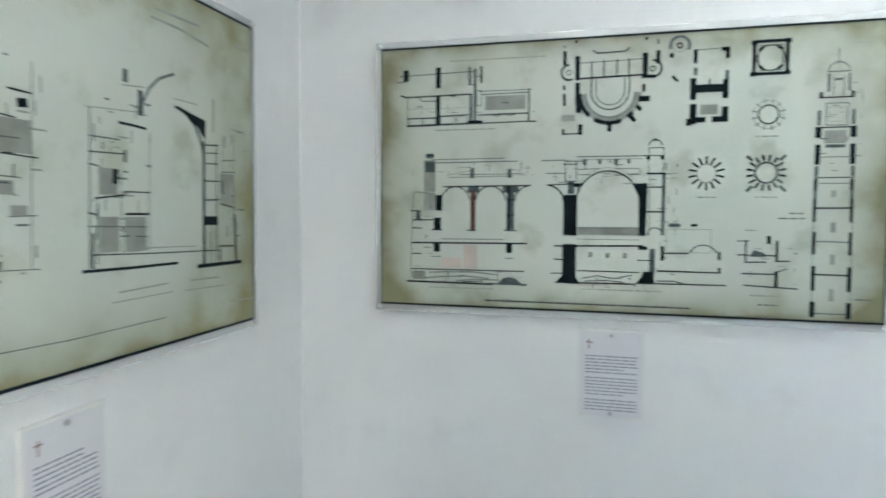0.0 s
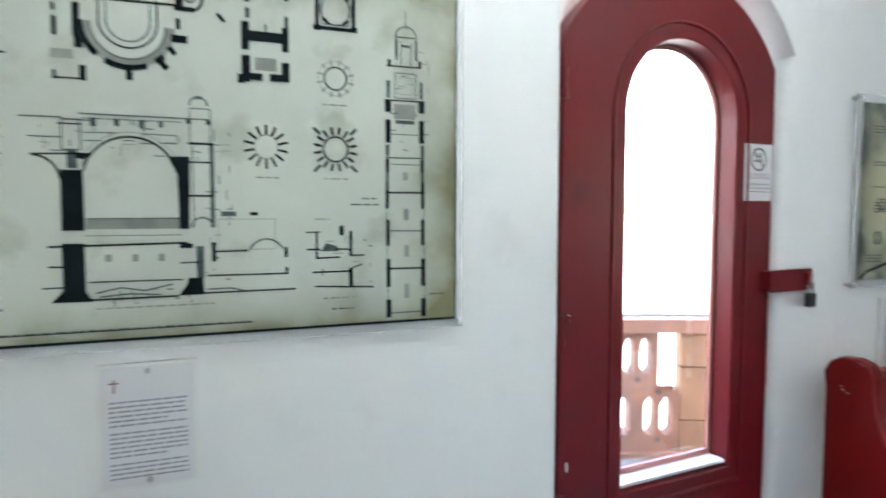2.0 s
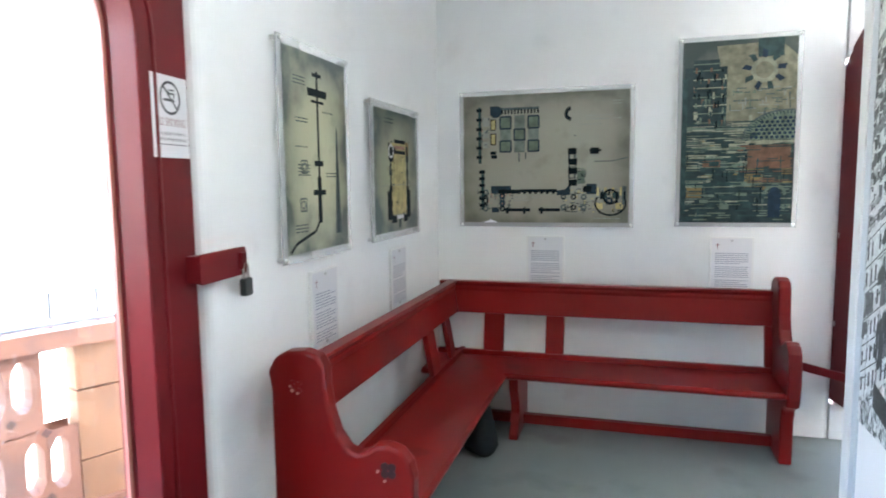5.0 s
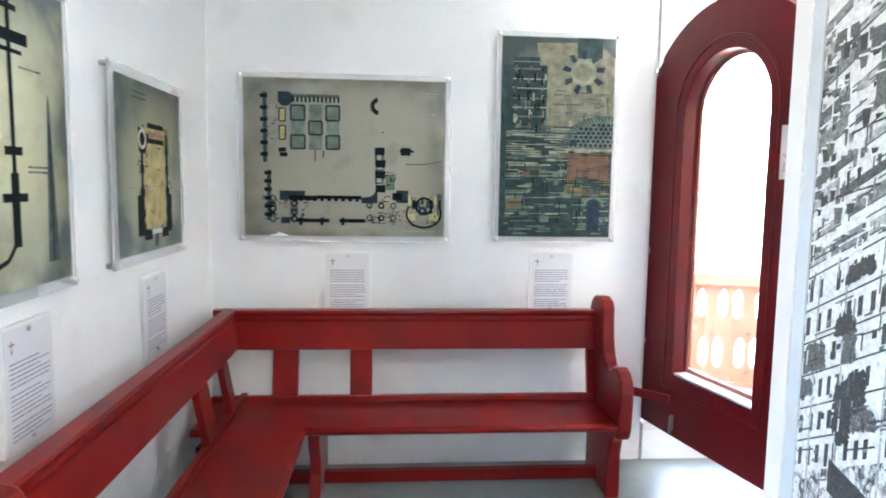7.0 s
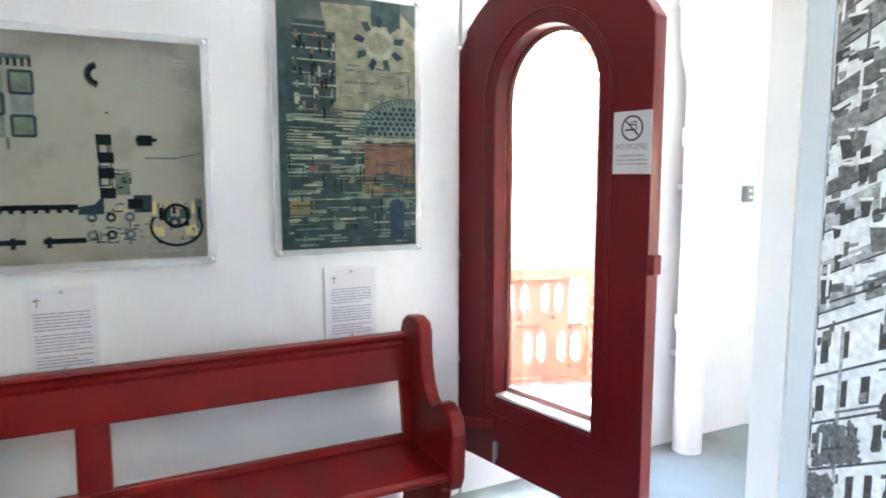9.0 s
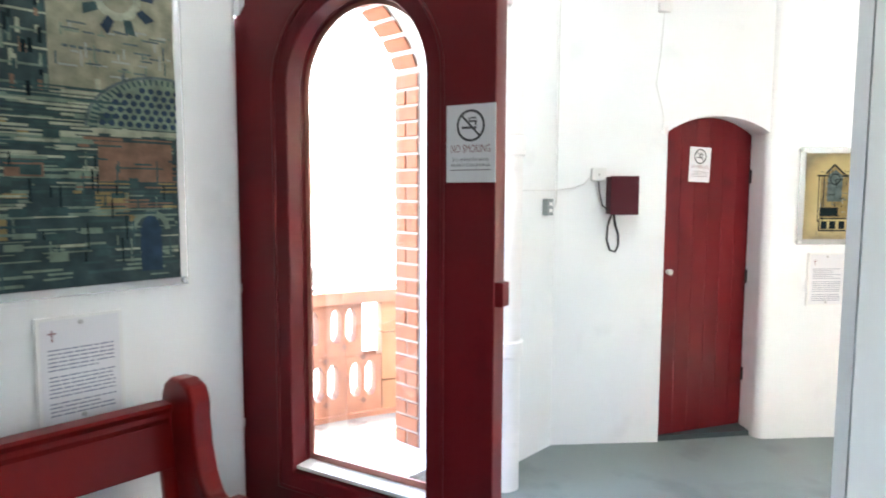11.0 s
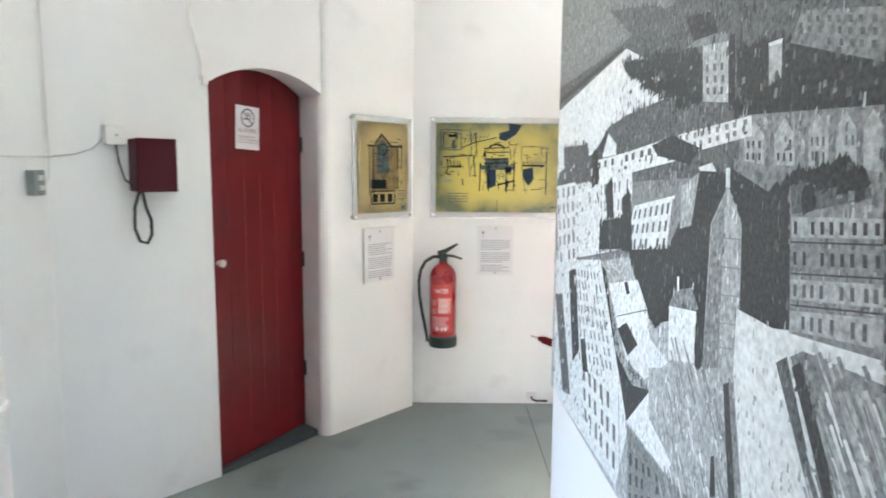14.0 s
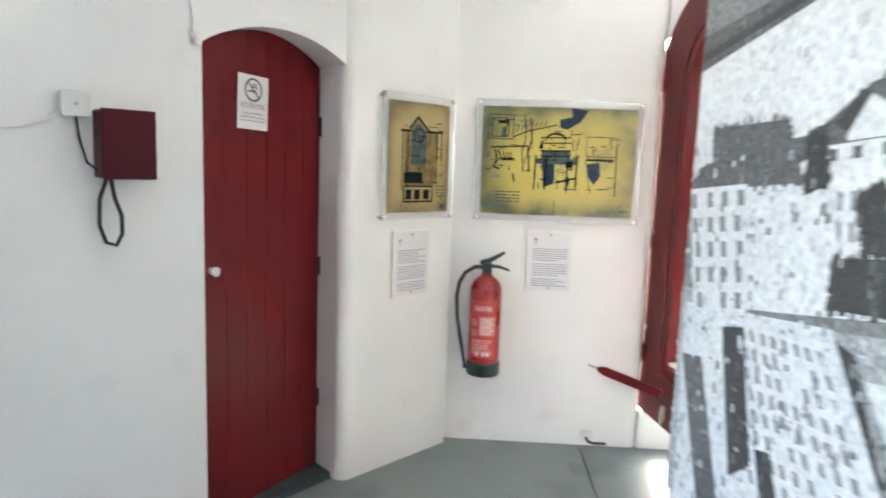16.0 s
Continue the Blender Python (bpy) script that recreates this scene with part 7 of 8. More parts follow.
for band in range(9):
    # slate slopes between the pale parapets, broken by party walls
    u = 0.0
    while u < 1.6:
        w = mrng.uniform(0.03, 0.12)
        v = 1.272 + 0.5 * u + 0.058 * band + mrng.uniform(-0.006, 0.012)
        h = mrng.uniform(0.014, 0.034)
        m.fleck([(u, v), (u + w, v + w * 0.5), (u + w, v + h + w * 0.5), (u, v + h)], mrng.choice((MID, MID, LIGHT, LIGHT, MIDDARK)))
        m.fleck([(u, v), (u + w, v + w * 0.5), (u + w, v - 0.003 + w * 0.5), (u, v - 0.003)], DARK)
        u += w + mrng.uniform(0.004, 0.02)
for k in range(900):
    u, v = 2.0 * mrng.random() ** 1.6, mrng.uniform(1.275, 2.7)
    v += u * 0.5
    w, h = mrng.uniform(0.004, 0.022), mrng.uniform(0.003, 0.02)
    m.fleck([(u, v), (u + w, v + w * 0.3), (u + w, v + h + w * 0.3), (u, v + h)], mrng.choice((LIGHT, MID, MID, MIDDARK, MIDDARK, DARK)))
for k in range(60):
    # larger roof slopes in shade, with pale chimneys before them
    u, v = 1.5 * mrng.random() ** 1.5, mrng.uniform(1.50, 2.6)
    v += u * 0.4
    w, h = mrng.uniform(0.03, 0.09), mrng.uniform(0.025, 0.08)
    m.fleck([(u, v), (u + w, v + w * 0.15), (u + w * 0.9, v + h + w * 0.15), (u + w * 0.1, v + h)], mrng.choice((DARK, MIDDARK, MIDDARK)))
    m.fleck([(u, v + h), (u + w, v + h + w * 0.15), (u + w, v + h + w * 0.15 + 0.006), (u, v + h + 0.006)], PALE)
    c = u + w * mrng.uniform(0.2, 0.7)
    m.fleck([(c, v + h * 0.4), (c + 0.009, v + h * 0.4), (c + 0.009, v + h * 1.2), (c, v + h * 1.2)], mrng.choice((PALE, LIGHT)))
for band in range(8):
    for k in range(44):
        # dormers along the eaves
        u = 0.012 + 0.029 * k + mrng.uniform(-0.012, 0.014)
        v = 1.268 + 0.5 * u + 0.052 * band + mrng.uniform(0, 0.026)
        w, h = mrng.uniform(0.006, 0.022), mrng.uniform(0.010, 0.036)
        m.fleck([(u, v), (u + w * 0.8, v + 0.004), (u + w, v + h), (u - w * 0.25, v + h * 0.95)], mrng.choice((DARK, DARK, MIDDARK, MID)))
        m.fleck([(u - w * 0.4, v + h), (u + w * 1.2, v + h * 1.06), (u + w * 1.2, v + h * 1.06 + 0.004), (u - w * 0.4, v + h + 0.004)], PALE)
for k in range(40):
    u, v, w = mrng.uniform(0, 1.2), mrng.uniform(1.33, 2.3), mrng.uniform(0.05, 0.14)
    v += u * 0.45
    m.fleck([(u, v), (u + w, v + w * mrng.uniform(-0.1, 0.4)), (u + w, v + w * 0.2 + 0.006), (u, v + 0.006)], DARK)
for k in range(26):
    # fronts in shade, tree clumps and chimney stacks between the rows
    u = 1.3 * mrng.random() ** 1.3
    v = mrng.uniform(0.90, 1.25) + u * 0.5
    w, h = mrng.uniform(0.02, 0.07), mrng.uniform(0.02, 0.09)
    m.ragged([(u, v), (u + w, v + w * 0.5), (u + w * 0.8, v + h + w * 0.4), (u + w * 0.1, v + h)], mrng.choice((DARK, DARK, MIDDARK)), 0.012, 6)
for k in range(420):
    # cornices, string courses and railings, short and broken
    u = 1.5 * mrng.random() ** 1.2
    v, w = mrng.uniform(0.82, 2.2) + u * 0.5, mrng.uniform(0.015, 0.07)
    m.fleck([(u, v), (u + w, v + w * 0.5), (u + w, v + w * 0.5 + 0.004), (u, v + 0.0035)], mrng.choice((DARK, DARK, MIDDARK, PALE)))
for k in range(300):
    u = 1.5 * mrng.random() ** 1.2
    v, h = mrng.uniform(0.85, 2.3) + u * 0.5, mrng.uniform(0.012, 0.05)
    m.fleck([(u, v), (u + 0.004, v + 0.002), (u + 0.005, v + h), (u + 0.001, v + h)], mrng.choice((DARK, MIDDARK, MID, PALE)))
m.put(mural_n, (NX1 - NX0) / 2, zm, -0.004, (0.003, NX1 - NX0 - 0.003, MZ0 + 0.002, MZ1 - 0.002))

TRIM = material("pale_blue_grey_trim", (0.52, 0.57, 0.59), 0.45, vary=0.04, scale=4)
bm = bmesh.new()
box(bm, NX1 + 0.002, NX1 + 0.038, CY1, CY1 + 0.006, 0, TOP)
solid("corner_trim", bm, TRIM, "pale grey metal corner trim", "trim", "structure")
bm = bmesh.new()
box(bm, NX1 + 0.040, 8.600, CY1, CY1 + 0.010, 0, TOP)
solid("corner_trim", bm, WHITEPLASTIC, "white corner strip of the enclosure", "trim", "structure")
bm = bmesh.new()
prism(bm, [(8.598, CY1), (8.603, CY1 + 0.002), (8.6265, 1.742), (8.622, 1.740)], 0, TOP, xy)
solid("corner_trim", bm, TRIM, "pale blue grey slanting corner strip", "trim", "structure")
bm = bmesh.new()
prism(bm, [(8.612, 1.7225), (8.6265, 1.7225), (8.6255, 1.737), (8.6225, 1.7385), (8.611, 1.7375)], 0, TOP, xy)
solid("corner_trim", bm, DARKSTEP, "dark narrow edge of the enclosure", "trim", "structure")


# ---- benches ----
END = [(0.085, 0.0), (0.085, 0.78), (0.075, 0.84), (0.10, 0.885), (0.14, 0.908), (0.20, 0.913), (0.25, 0.90), (0.272, 0.862), (0.272, 0.80), (0.282, 0.73), (0.305, 0.66),
       (0.34, 0.612), (0.372, 0.602), (0.40, 0.612), (0.43, 0.632), (0.468, 0.638), (0.51, 0.626), (0.54, 0.592), (0.553, 0.54), (0.55, 0.45), (0.545, 0.37),
       (0.525, 0.325), (0.475, 0.312), (0.445, 0.285), (0.425, 0.22), (0.425, 0.0)]


def bench(m, length, cuts, ends, label, feet, side):
    """A church bench against a wall: x along the wall, the sitter's side towards -y, origin on the floor at the wall."""
    be = thing("bench", m, label, "bench", "corner benches")
    for x in ends:
        bm = bmesh.new()
        prism(bm, [(-d, z) for d, z in END], x, x + 0.062, yz)
        soft_edges(part("bench_end", bm, BENCH, be), 0.012, 3)
        for d, z in ((0.175, 0.80), (0.475, 0.565)):
            bm = bmesh.new()
            y = -d
            for a in range(4):
                t = math.tau * (a + 0.5) / 4
                tube(bm, [(x + side * 0.035 + 0.031, y + 0.016 * math.cos(t), z + 0.016 * math.sin(t)), (x + side * 0.026 + 0.031, y + 0.016 * math.cos(t), z + 0.016 * math.sin(t))], 0.013 if d > 0.3 else 0.008, 8)
            # near-black raised lobes give the lower rosette the shade of a sinking
            part("rosette", bm, SHADERED if d > 0.3 else BENCH, be, "sunk carved rosette" if d > 0.3 else "small carved boss")
            for dy, dz, r in ((0.012, -0.012, 0.006), (-0.006, -0.02, 0.0045), (0.02, 0.0, 0.0035)) if d < 0.3 else ((0.034, -0.006, 0.005), (0.012, -0.034, 0.004)):
                bm = bmesh.new()
                tube(bm, [(x + side * 0.0362 + 0.031, y + dy, z + dz), (x + side * 0.030 + 0.031, y + dy, z + dz)], r, 7)
                part("paint_chip", bm, CHIPPED, be, "bare chipped paint")
    bm = bmesh.new()
    prism(bm, [(-0.17, 0.362), (-0.17, 0.40), (-0.515, 0.395), (-0.532, 0.385), (-0.532, 0.372), (-0.515, 0.36)], 0.02, length, yz)
    soft_edges(part("seat", bm, BENCH, be), 0.004)
    lean = lambda z: -0.105 - 0.075 * (0.82 - z) / 0.42
    for name, z0, z1 in (("top_rail", 0.645, 0.815), ("bottom_rail", 0.40, 0.43)):
        bm = bmesh.new()
        prism(bm, [(lean(z0), z0), (lean(z1), z1), (lean(z1) - 0.03, z1), (lean(z0) - 0.03, z0)], 0.02, length, yz)
        soft_edges(part(name, bm, BENCH, be), 0.004)
    bm = bmesh.new()
    prism(bm, [(lean(0.8) + 0.012, 0.815), (lean(0.8) + 0.012, 0.832), (lean(0.8) - 0.042, 0.832), (lean(0.8) - 0.046, 0.822), (lean(0.8) - 0.036, 0.805), (lean(0.8) - 0.038, 0.79), (lean(0.78) - 0.031, 0.775), (lean(0.78) - 0.028, 0.78)], 0.02, length, yz)
    part("cap_moulding", bm, BENCH, be)
    for x0, x1 in cuts:
        bm = bmesh.new()
        vs = box(bm, x0, x1, -0.03, 0, 0.43, 0.645)
        for v in vs:
            v.co.y += lean(v.co.z)
        soft_edges(part("stile", bm, BENCH, be), 0.006)
    for x in feet:
        bm = bmesh.new()
        prism(bm, [(-0.10, 0), (-0.10, 0.36), (-0.46, 0.36), (-0.45, 0.28), (-0.40, 0.20), (-0.385, 0.13), (-0.42, 0.07), (-0.46, 0.03), (-0.46, 0)], x, x + 0.05, yz)
        soft_edges(part("leg", bm, BENCH, be), 0.006)
    bm = bmesh.new()
    box(bm, 0.03, length, -0.27, -0.235, 0.03, 0.085)
    part("stretcher", bm, BENCH, be)
    return be


SHADERED = material("recess_shade_red", (0.025, 0.004, 0.004), 0.7, vary=0.1)
CHIPPED = material("bare_wood_chip", (0.42, 0.26, 0.22), 0.7, vary=0.2, scale=60)
bench(pose(8.345, YNE, 0), XE - 8.345 - 0.14, ((0.06, 0.10), (1.335, 1.465), (1.68, 1.77)), (0.0,), "dark red painted wooden church bench along the wall, worn gloss", (1.50,), -1)
bench(pose(XE, YNE - 0.03, 0, 0, 0, -90), YNE - 0.03 - 1.61, ((0.30, 0.421), (0.665, 0.77), (1.816, 1.87)), (1.855,), "dark red painted church bench with open back, in the corner", (0.50,), 1)

# dark bag under the benches' corner
bag = thing("bag", pose(9.86, 3.16, 0, 0, 0, 35), "dark navy cloth bag standing on the floor under the bench", "bag")
bm = bmesh.new()
rows = []
for k in range(9):
    v = k / 8
    wide, deep = 0.15 * (1 - 0.35 * v ** 2) * (0.86 if k == 0 else 1), 0.085 * (1 - 0.55 * v ** 1.5) * (0.8 if k == 0 else 1)
    rows.append([bm.verts.new((wide * math.cos(t) * (1 + 0.06 * math.sin(3 * t + 5 * v)), deep * math.sin(t) * (1 + 0.1 * math.sin(5 * t + 3 * v)), 0.30 * v + 0.002)) for t in (math.tau * q / 20 for q in range(20))])
for p, q in zip(rows, rows[1:]):
    for k in range(20):
        bm.faces.new((p[k], p[(k + 1) % 20], q[(k + 1) % 20], q[k]))
bm.faces.new(rows[0][::-1])
bm.faces.new(rows[-1])
NAVYCLOTH = material("dark_navy_cloth", (0.010, 0.016, 0.022), 0.8, vary=0.3, scale=20, fine=200, bump=0.3)
smooth(part("body", bm, NAVYCLOTH, bag), 70)
bm = bmesh.new()
tube(bm, [(-0.07, 0, 0.29), (-0.06, 0, 0.325), (0, 0, 0.34), (0.06, 0, 0.325), (0.07, 0, 0.29)], 0.008, 8)
part("handle", bm, NAVYCLOTH, bag)

# ---- things on the walls ----
ext = thing("fire_extinguisher", pose(9.008, YS, 0.395, 0, 0, 180), "red water fire extinguisher with black hose, hung on the white wall", "fire extinguisher")
bm = bmesh.new()
prof = [(0.0, 0.0), (0.077, 0.0), (0.081, 0.006), (0.081, 0.06), (0.078, 0.064)]
CYL = -0.105


def lathe(bm, prof, cx, cy, z0, n=28):
    rings = [[bm.verts.new((cx + r * math.cos(math.tau * k / n), cy + r * math.sin(math.tau * k / n), z0 + z)) for k in range(n)] for r, z in prof]
    for a, b in zip(rings, rings[1:]):
        for k in range(n):
            bm.faces.new((a[k], a[(k + 1) % n], b[(k + 1) % n], b[k]))
    bm.faces.new(rings[0][::-1])
    bm.faces.new(rings[-1])
    bmesh.ops.remove_doubles(bm, verts=bm.verts, dist=0.00001)
    bmesh.ops.recalc_face_normals(bm, faces=bm.faces)


lathe(bm, [(0.04, 0.0), (0.079, 0.0), (0.083, 0.008), (0.083, 0.06), (0.077, 0.066)], 0, CYL, 0)
smooth(part("base_ring", bm, GREENBLACK, ext, "dark plastic base ring"))
bm = bmesh.new()
lathe(bm, [(0.074, 0.03), (0.077, 0.066), (0.077, 0.405), (0.073, 0.435), (0.060, 0.462), (0.040, 0.480), (0.026, 0.487), (0.026, 0.50)], 0, CYL, 0)
smooth(part("cylinder", bm, EXTRED, ext))
bm = bmesh.new()
lathe(bm, [(0.022, 0.498), (0.024, 0.51), (0.024, 0.525), (0.018, 0.545)], 0, CYL, 0)
box(bm, -0.03, 0.02, CYL - 0.016, CYL + 0.016, 0.52, 0.55)
part("valve", bm, GREENBLACK, ext, "black valve")
bm = bmesh.new()
prism(bm, [(-0.035, 0.545), (0.02, 0.555), (0.085, 0.60), (0.08, 0.61), (0.01, 0.575), (-0.035, 0.56)], CYL - 0.011, CYL + 0.011, xz)
part("lever", bm, GREENBLACK, ext, "black squeeze lever")
bm = bmesh.new()
prism(bm, [(0.0, 0.53), (0.06, 0.527), (0.108, 0.512), (0.108, 0.522), (0.06, 0.54), (0.0, 0.545)], CYL - 0.011, CYL + 0.011, xz)
part("carry_handle", bm, GREENBLACK, ext, "black carrying handle")
bm = bmesh.new()
hose = [(-0.02, CYL, 0.530), (-0.06, CYL, 0.528), (-0.105, CYL - 0.004, 0.50), (-0.132, CYL - 0.006, 0.45), (-0.142, CYL - 0.01, 0.38), (-0.136, CYL - 0.012, 0.29), (-0.122, CYL - 0.012, 0.20), (-0.106, CYL - 0.012, 0.12), (-0.095, CYL - 0.012, 0.06), (-0.09, CYL - 0.012, 0.025)]
tube(bm, hose, [0.010] * 8 + [0.008, 0.009], 10)
smooth(part("hose", bm, BLACK, ext, "black rubber hose"))
bm = bmesh.new()
box(bm, -0.03, 0.03, CYL + 0.07, 0.0, 0.36, 0.42)
part("bracket", bm, CHROME, ext, "steel wall bracket")


def wrapped(bm, a0, a1, z0, z1, r=0.0776, n=8):
    """A label bent round the cylinder between two angles."""
    pts = [radians(a0 + (a1 - a0) * k / n) for k in range(n + 1)]
    lo = [bm.verts.new((r * math.sin(t), CYL - r * math.cos(t), z0)) for t in pts]
    hi = [bm.verts.new((r * math.sin(t), CYL - r * math.cos(t), z1)) for t in pts]
    for k in range(n):
        bm.faces.new((lo[k], lo[k + 1], hi[k + 1], hi[k]))


LABELRED = material("label_pale_red", (0.50, 0.16, 0.14), 0.4, vary=0.1, bump=0)
bm = bmesh.new()
wrapped(bm, -62, 42, 0.095, 0.375, 0.0774)
part("label", bm, material("label_red", (0.45, 0.035, 0.03), 0.35, vary=0.05, bump=0), ext, "red printed label")
bm = bmesh.new()
for a0, a1, z0, z1 in ((-22, 40, 0.205, 0.30), (-58, -30, 0.20, 0.235), (-58, -30, 0.25, 0.285)):
    wrapped(bm, a0, a1, z0, z1, 0.0777)
part("label_panel", bm, LABELRED, ext, "pale label panel")
bm = bmesh.new()
lr = random.Random(2)
for k in range(12):
    z = 0.212 + 0.007 * k
    wrapped(bm, -19, 36 - lr.uniform(0, 14), z, z + 0.003, 0.0779, 5)
for k in range(7):
    wrapped(bm, -50, 34 - lr.uniform(0, 20), 0.115 + 0.011 * k, 0.118 + 0.011 * k, 0.0779, 5)
for a0, a1 in ((-30, -22), (-8, 0), (6, 16)):
    wrapped(bm, a0, a1, 0.105, 0.125, 0.0781, 2)
part("fine_print", bm, PAPER, ext, "white lines of print")


def bent_word(text, z, height, a0, a1, parent):
    cu = bpy.data.curves.new("lettering", "FONT")
    cu.body, cu.resolution_u = text, 2
    tmp = bpy.data.objects.new("lettering", cu)
    scene.collection.objects.link(tmp)
    bpy.context.view_layer.update()
    me = bpy.data.meshes.new_from_object(tmp.evaluated_get(bpy.context.evaluated_depsgraph_get()))
    bpy.data.objects.remove(tmp)
    xs, zs = [v.co.x for v in me.vertices], [v.co.y for v in me.vertices]
    for v in me.vertices:
        t = radians(a0 + (a1 - a0) * (v.co.x - min(xs)) / (max(xs) - min(xs)))
        h = z + height * (v.co.y - min(zs)) / (max(zs) - min(zs))
        v.co = (0.0781 * math.sin(t), CYL - 0.0781 * math.cos(t), h)
    me.materials.append(PAPER)
    ob = new("lettering", me)
    ob.parent = parent


bent_word("WATER", 0.325, 0.026, -40, 24, ext)

# wall telephone cabinet
phone = thing("telephone_box", DIAG @ pose(0.375, 0, 1.437), "dark red wall cabinet with a hanging cord", "telephone box")
bm = bmesh.new()
prism(bm, rounded(-0.078, 0.078, -0.104, 0.104, 0.008), -0.085, 0.0, xz)
soft_edges(part("case", bm, BOXRED, phone), 0.004)
bm = bmesh.new()
box(bm, -0.08, 0.08, -0.09, -0.083, -0.106, 0.106)
soft_edges(part("lid", bm, BOXRED, phone), 0.003)
bm = bmesh.new()
tube(bm, [(-0.05, -0.03, -0.10), (-0.075, -0.035, -0.17), (-0.078, -0.035, -0.25), (-0.06, -0.035, -0.305), (-0.03, -0.035, -0.315), (-0.012, -0.035, -0.28), (-0.012, -0.035, -0.22), (-0.03, -0.035, -0.17), (-0.04, -0.03, -0.10)], 0.0065, 10)
smooth(part("cord", bm, BLACK, phone, "dark looped cord"))

junction = thing("junction_box", DIAG @ pose(0.247, 0, 1.552), "small white cable box", "cable box")
bm = bmesh.new()
prism(bm, rounded(-0.04, 0.04, -0.037, 0.037, 0.01), -0.03, 0, xz)
soft_edges(part("case", bm, WHITEPLASTIC, junction), 0.003)
bm = bmesh.new()
tube(bm, [(0, -0.034, 0), (0, -0.029, 0)], 0.006, 10)
part("screw", bm, CHROME, junction)

switch = thing("wall_switch", pose(XE, -0.478, 1.372, 0, 0, -90), "small grey metal wall switch", "switch")
bm = bmesh.new()
prism(bm, rounded(-0.028, 0.028, -0.045, 0.045, 0.006), -0.035, 0, xz)
soft_edges(part("case", bm, GREYPLASTIC, switch), 0.003)
for z in (-0.018, 0.018):
    bm = bmesh.new()
    box(bm, -0.011, 0.011, -0.041, -0.033, z - 0.009, z + 0.009)
    part("rocker", bm, WHITEPLASTIC, switch, "white rocker")


def cable(pts, r, mat, label):
    bm = bmesh.new()
    tube(bm, pts, r, 7)
    return smooth(solid("cable", bm, mat, label, "cable", group="wall cables"))


def on_diag(s, z, off=0.008):
    q = PD + UD * s - ND * off
    return (q.x, q.y, z)


GREYCABLE = material("grey_cable", (0.60, 0.60, 0.58), 0.5, vary=0.08)
cable([on_diag(0.21, 1.545), on_diag(0.17, 1.50), on_diag(0.10, 1.475), on_diag(0.03, 1.468), (XE - 0.008, -0.60, 1.465), (XE - 0.008, -0.40, 1.462), (XE - 0.008, -0.12, 1.460)], 0.003, GREYCABLE, "thin pale cable along the white wall")
cable([(XE - 0.012, -0.505, 1.37), (XE - 0.012, -0.54, 1.365), (XE - 0.01, -0.57, 1.39), (XE - 0.008, -0.578, 1.46), (XE - 0.008, -0.58, 2.2), (XE - 0.008, -0.58, TOP)], 0.003, GREYCABLE, "thin pale cable running up the wall")
cable([on_diag(0.605, 1.80), on_diag(0.615, 1.86), on_diag(0.60, 1.93), on_diag(0.565, 2.05), on_diag(0.585, 2.2), on_diag(0.60, 2.46), on_diag(0.60, TOP)], 0.003, GREYCABLE, "thin pale cable running up from the narrow door")
cable([on_diag(0.247, 1.52, 0.02), on_diag(0.255, 1.45, 0.02), on_diag(0.27, 1.38, 0.03), on_diag(0.33, 1.33, 0.04)], 0.004, BLACK, "short dark cable to the red cabinet")
tinyb = thing("junction_box", DIAG @ pose(0.60, 0, 2.47), "small white cable box", "cable box")
bm = bmesh.new()
prism(bm, rounded(-0.035, 0.035, -0.03, 0.03, 0.008), -0.028, 0, xz)
part("case", bm, WHITEPLASTIC, tinyb)
stopper = thing("door_contact", DIAG @ pose(0.625, -0.01, 1.80), "small white door contact above the narrow door", "door contact")
bm = bmesh.new()
box(bm, -0.012, 0.012, -0.014, 0.008, -0.02, 0.02)
part("case", bm, WHITEPLASTIC, stopper)

# drain pipe by the open doorway
pipe = thing("drain_pipe", pose(10.345, 0.02, 0), "white painted cast iron drain pipe with collars, standing by the wall", "pipe")
bm = bmesh.new()
tube(bm, [(0, 0, 0.0), (0, 0, 1.64)], 0.075, 20)
smooth(part("lower_length", bm, PIPEWHITE, pipe))
bm = bmesh.new()
tube(bm, [(0, 0, 1.64), (0, 0, 1.95), (0.01, 0.06, 2.12), (0.01, 0.08, 2.3), (0.01, 0.08, TOP)], [0.075, 0.075, 0.065, 0.055, 0.055], 20)
smooth(part("upper_length", bm, PIPEWHITE, pipe))
for z, h in ((0.66, 0.085), (1.62, 0.10), (2.30, 0.07)):
    bm = bmesh.new()
    off = 0.08 if z > 2 else 0.0
    r = 0.068 if z > 2 else 0.088
    tube(bm, [(0, off, z), (0, off, z + 0.008), (0, off, z + h - 0.008), (0, off, z + h)], [r - 0.008, r, r, r - 0.008], 20)
    smooth(part("collar", bm, PIPEWHITE, pipe))
for z in (0.5, 1.4):
    bm = bmesh.new()
    box(bm, 0.05, 0.115, -0.03, 0.03, z, z + 0.03)
    part("clip", bm, PIPEWHITE, pipe)

# sprung door stop low on the south wall
stop = thing("door_hook", pose(8.46, YS, 0.045, 0, 0, 180), "small white plate with a dark hook, low on the wall", "door hook")
bm = bmesh.new()
prism(bm, rounded(-0.03, 0.03, -0.012, 0.035, 0.01), -0.014, 0, xz)
part("plate", bm, WHITEPLASTIC, stop)
bm = bmesh.new()
tube(bm, [(0.0, -0.01, 0.0), (0.0, -0.05, 0.0), (0.02, -0.065, -0.004), (0.09, -0.065, -0.004)], 0.007, 8)
part("hook", bm, DARKIRON, stop, "dark iron hook")

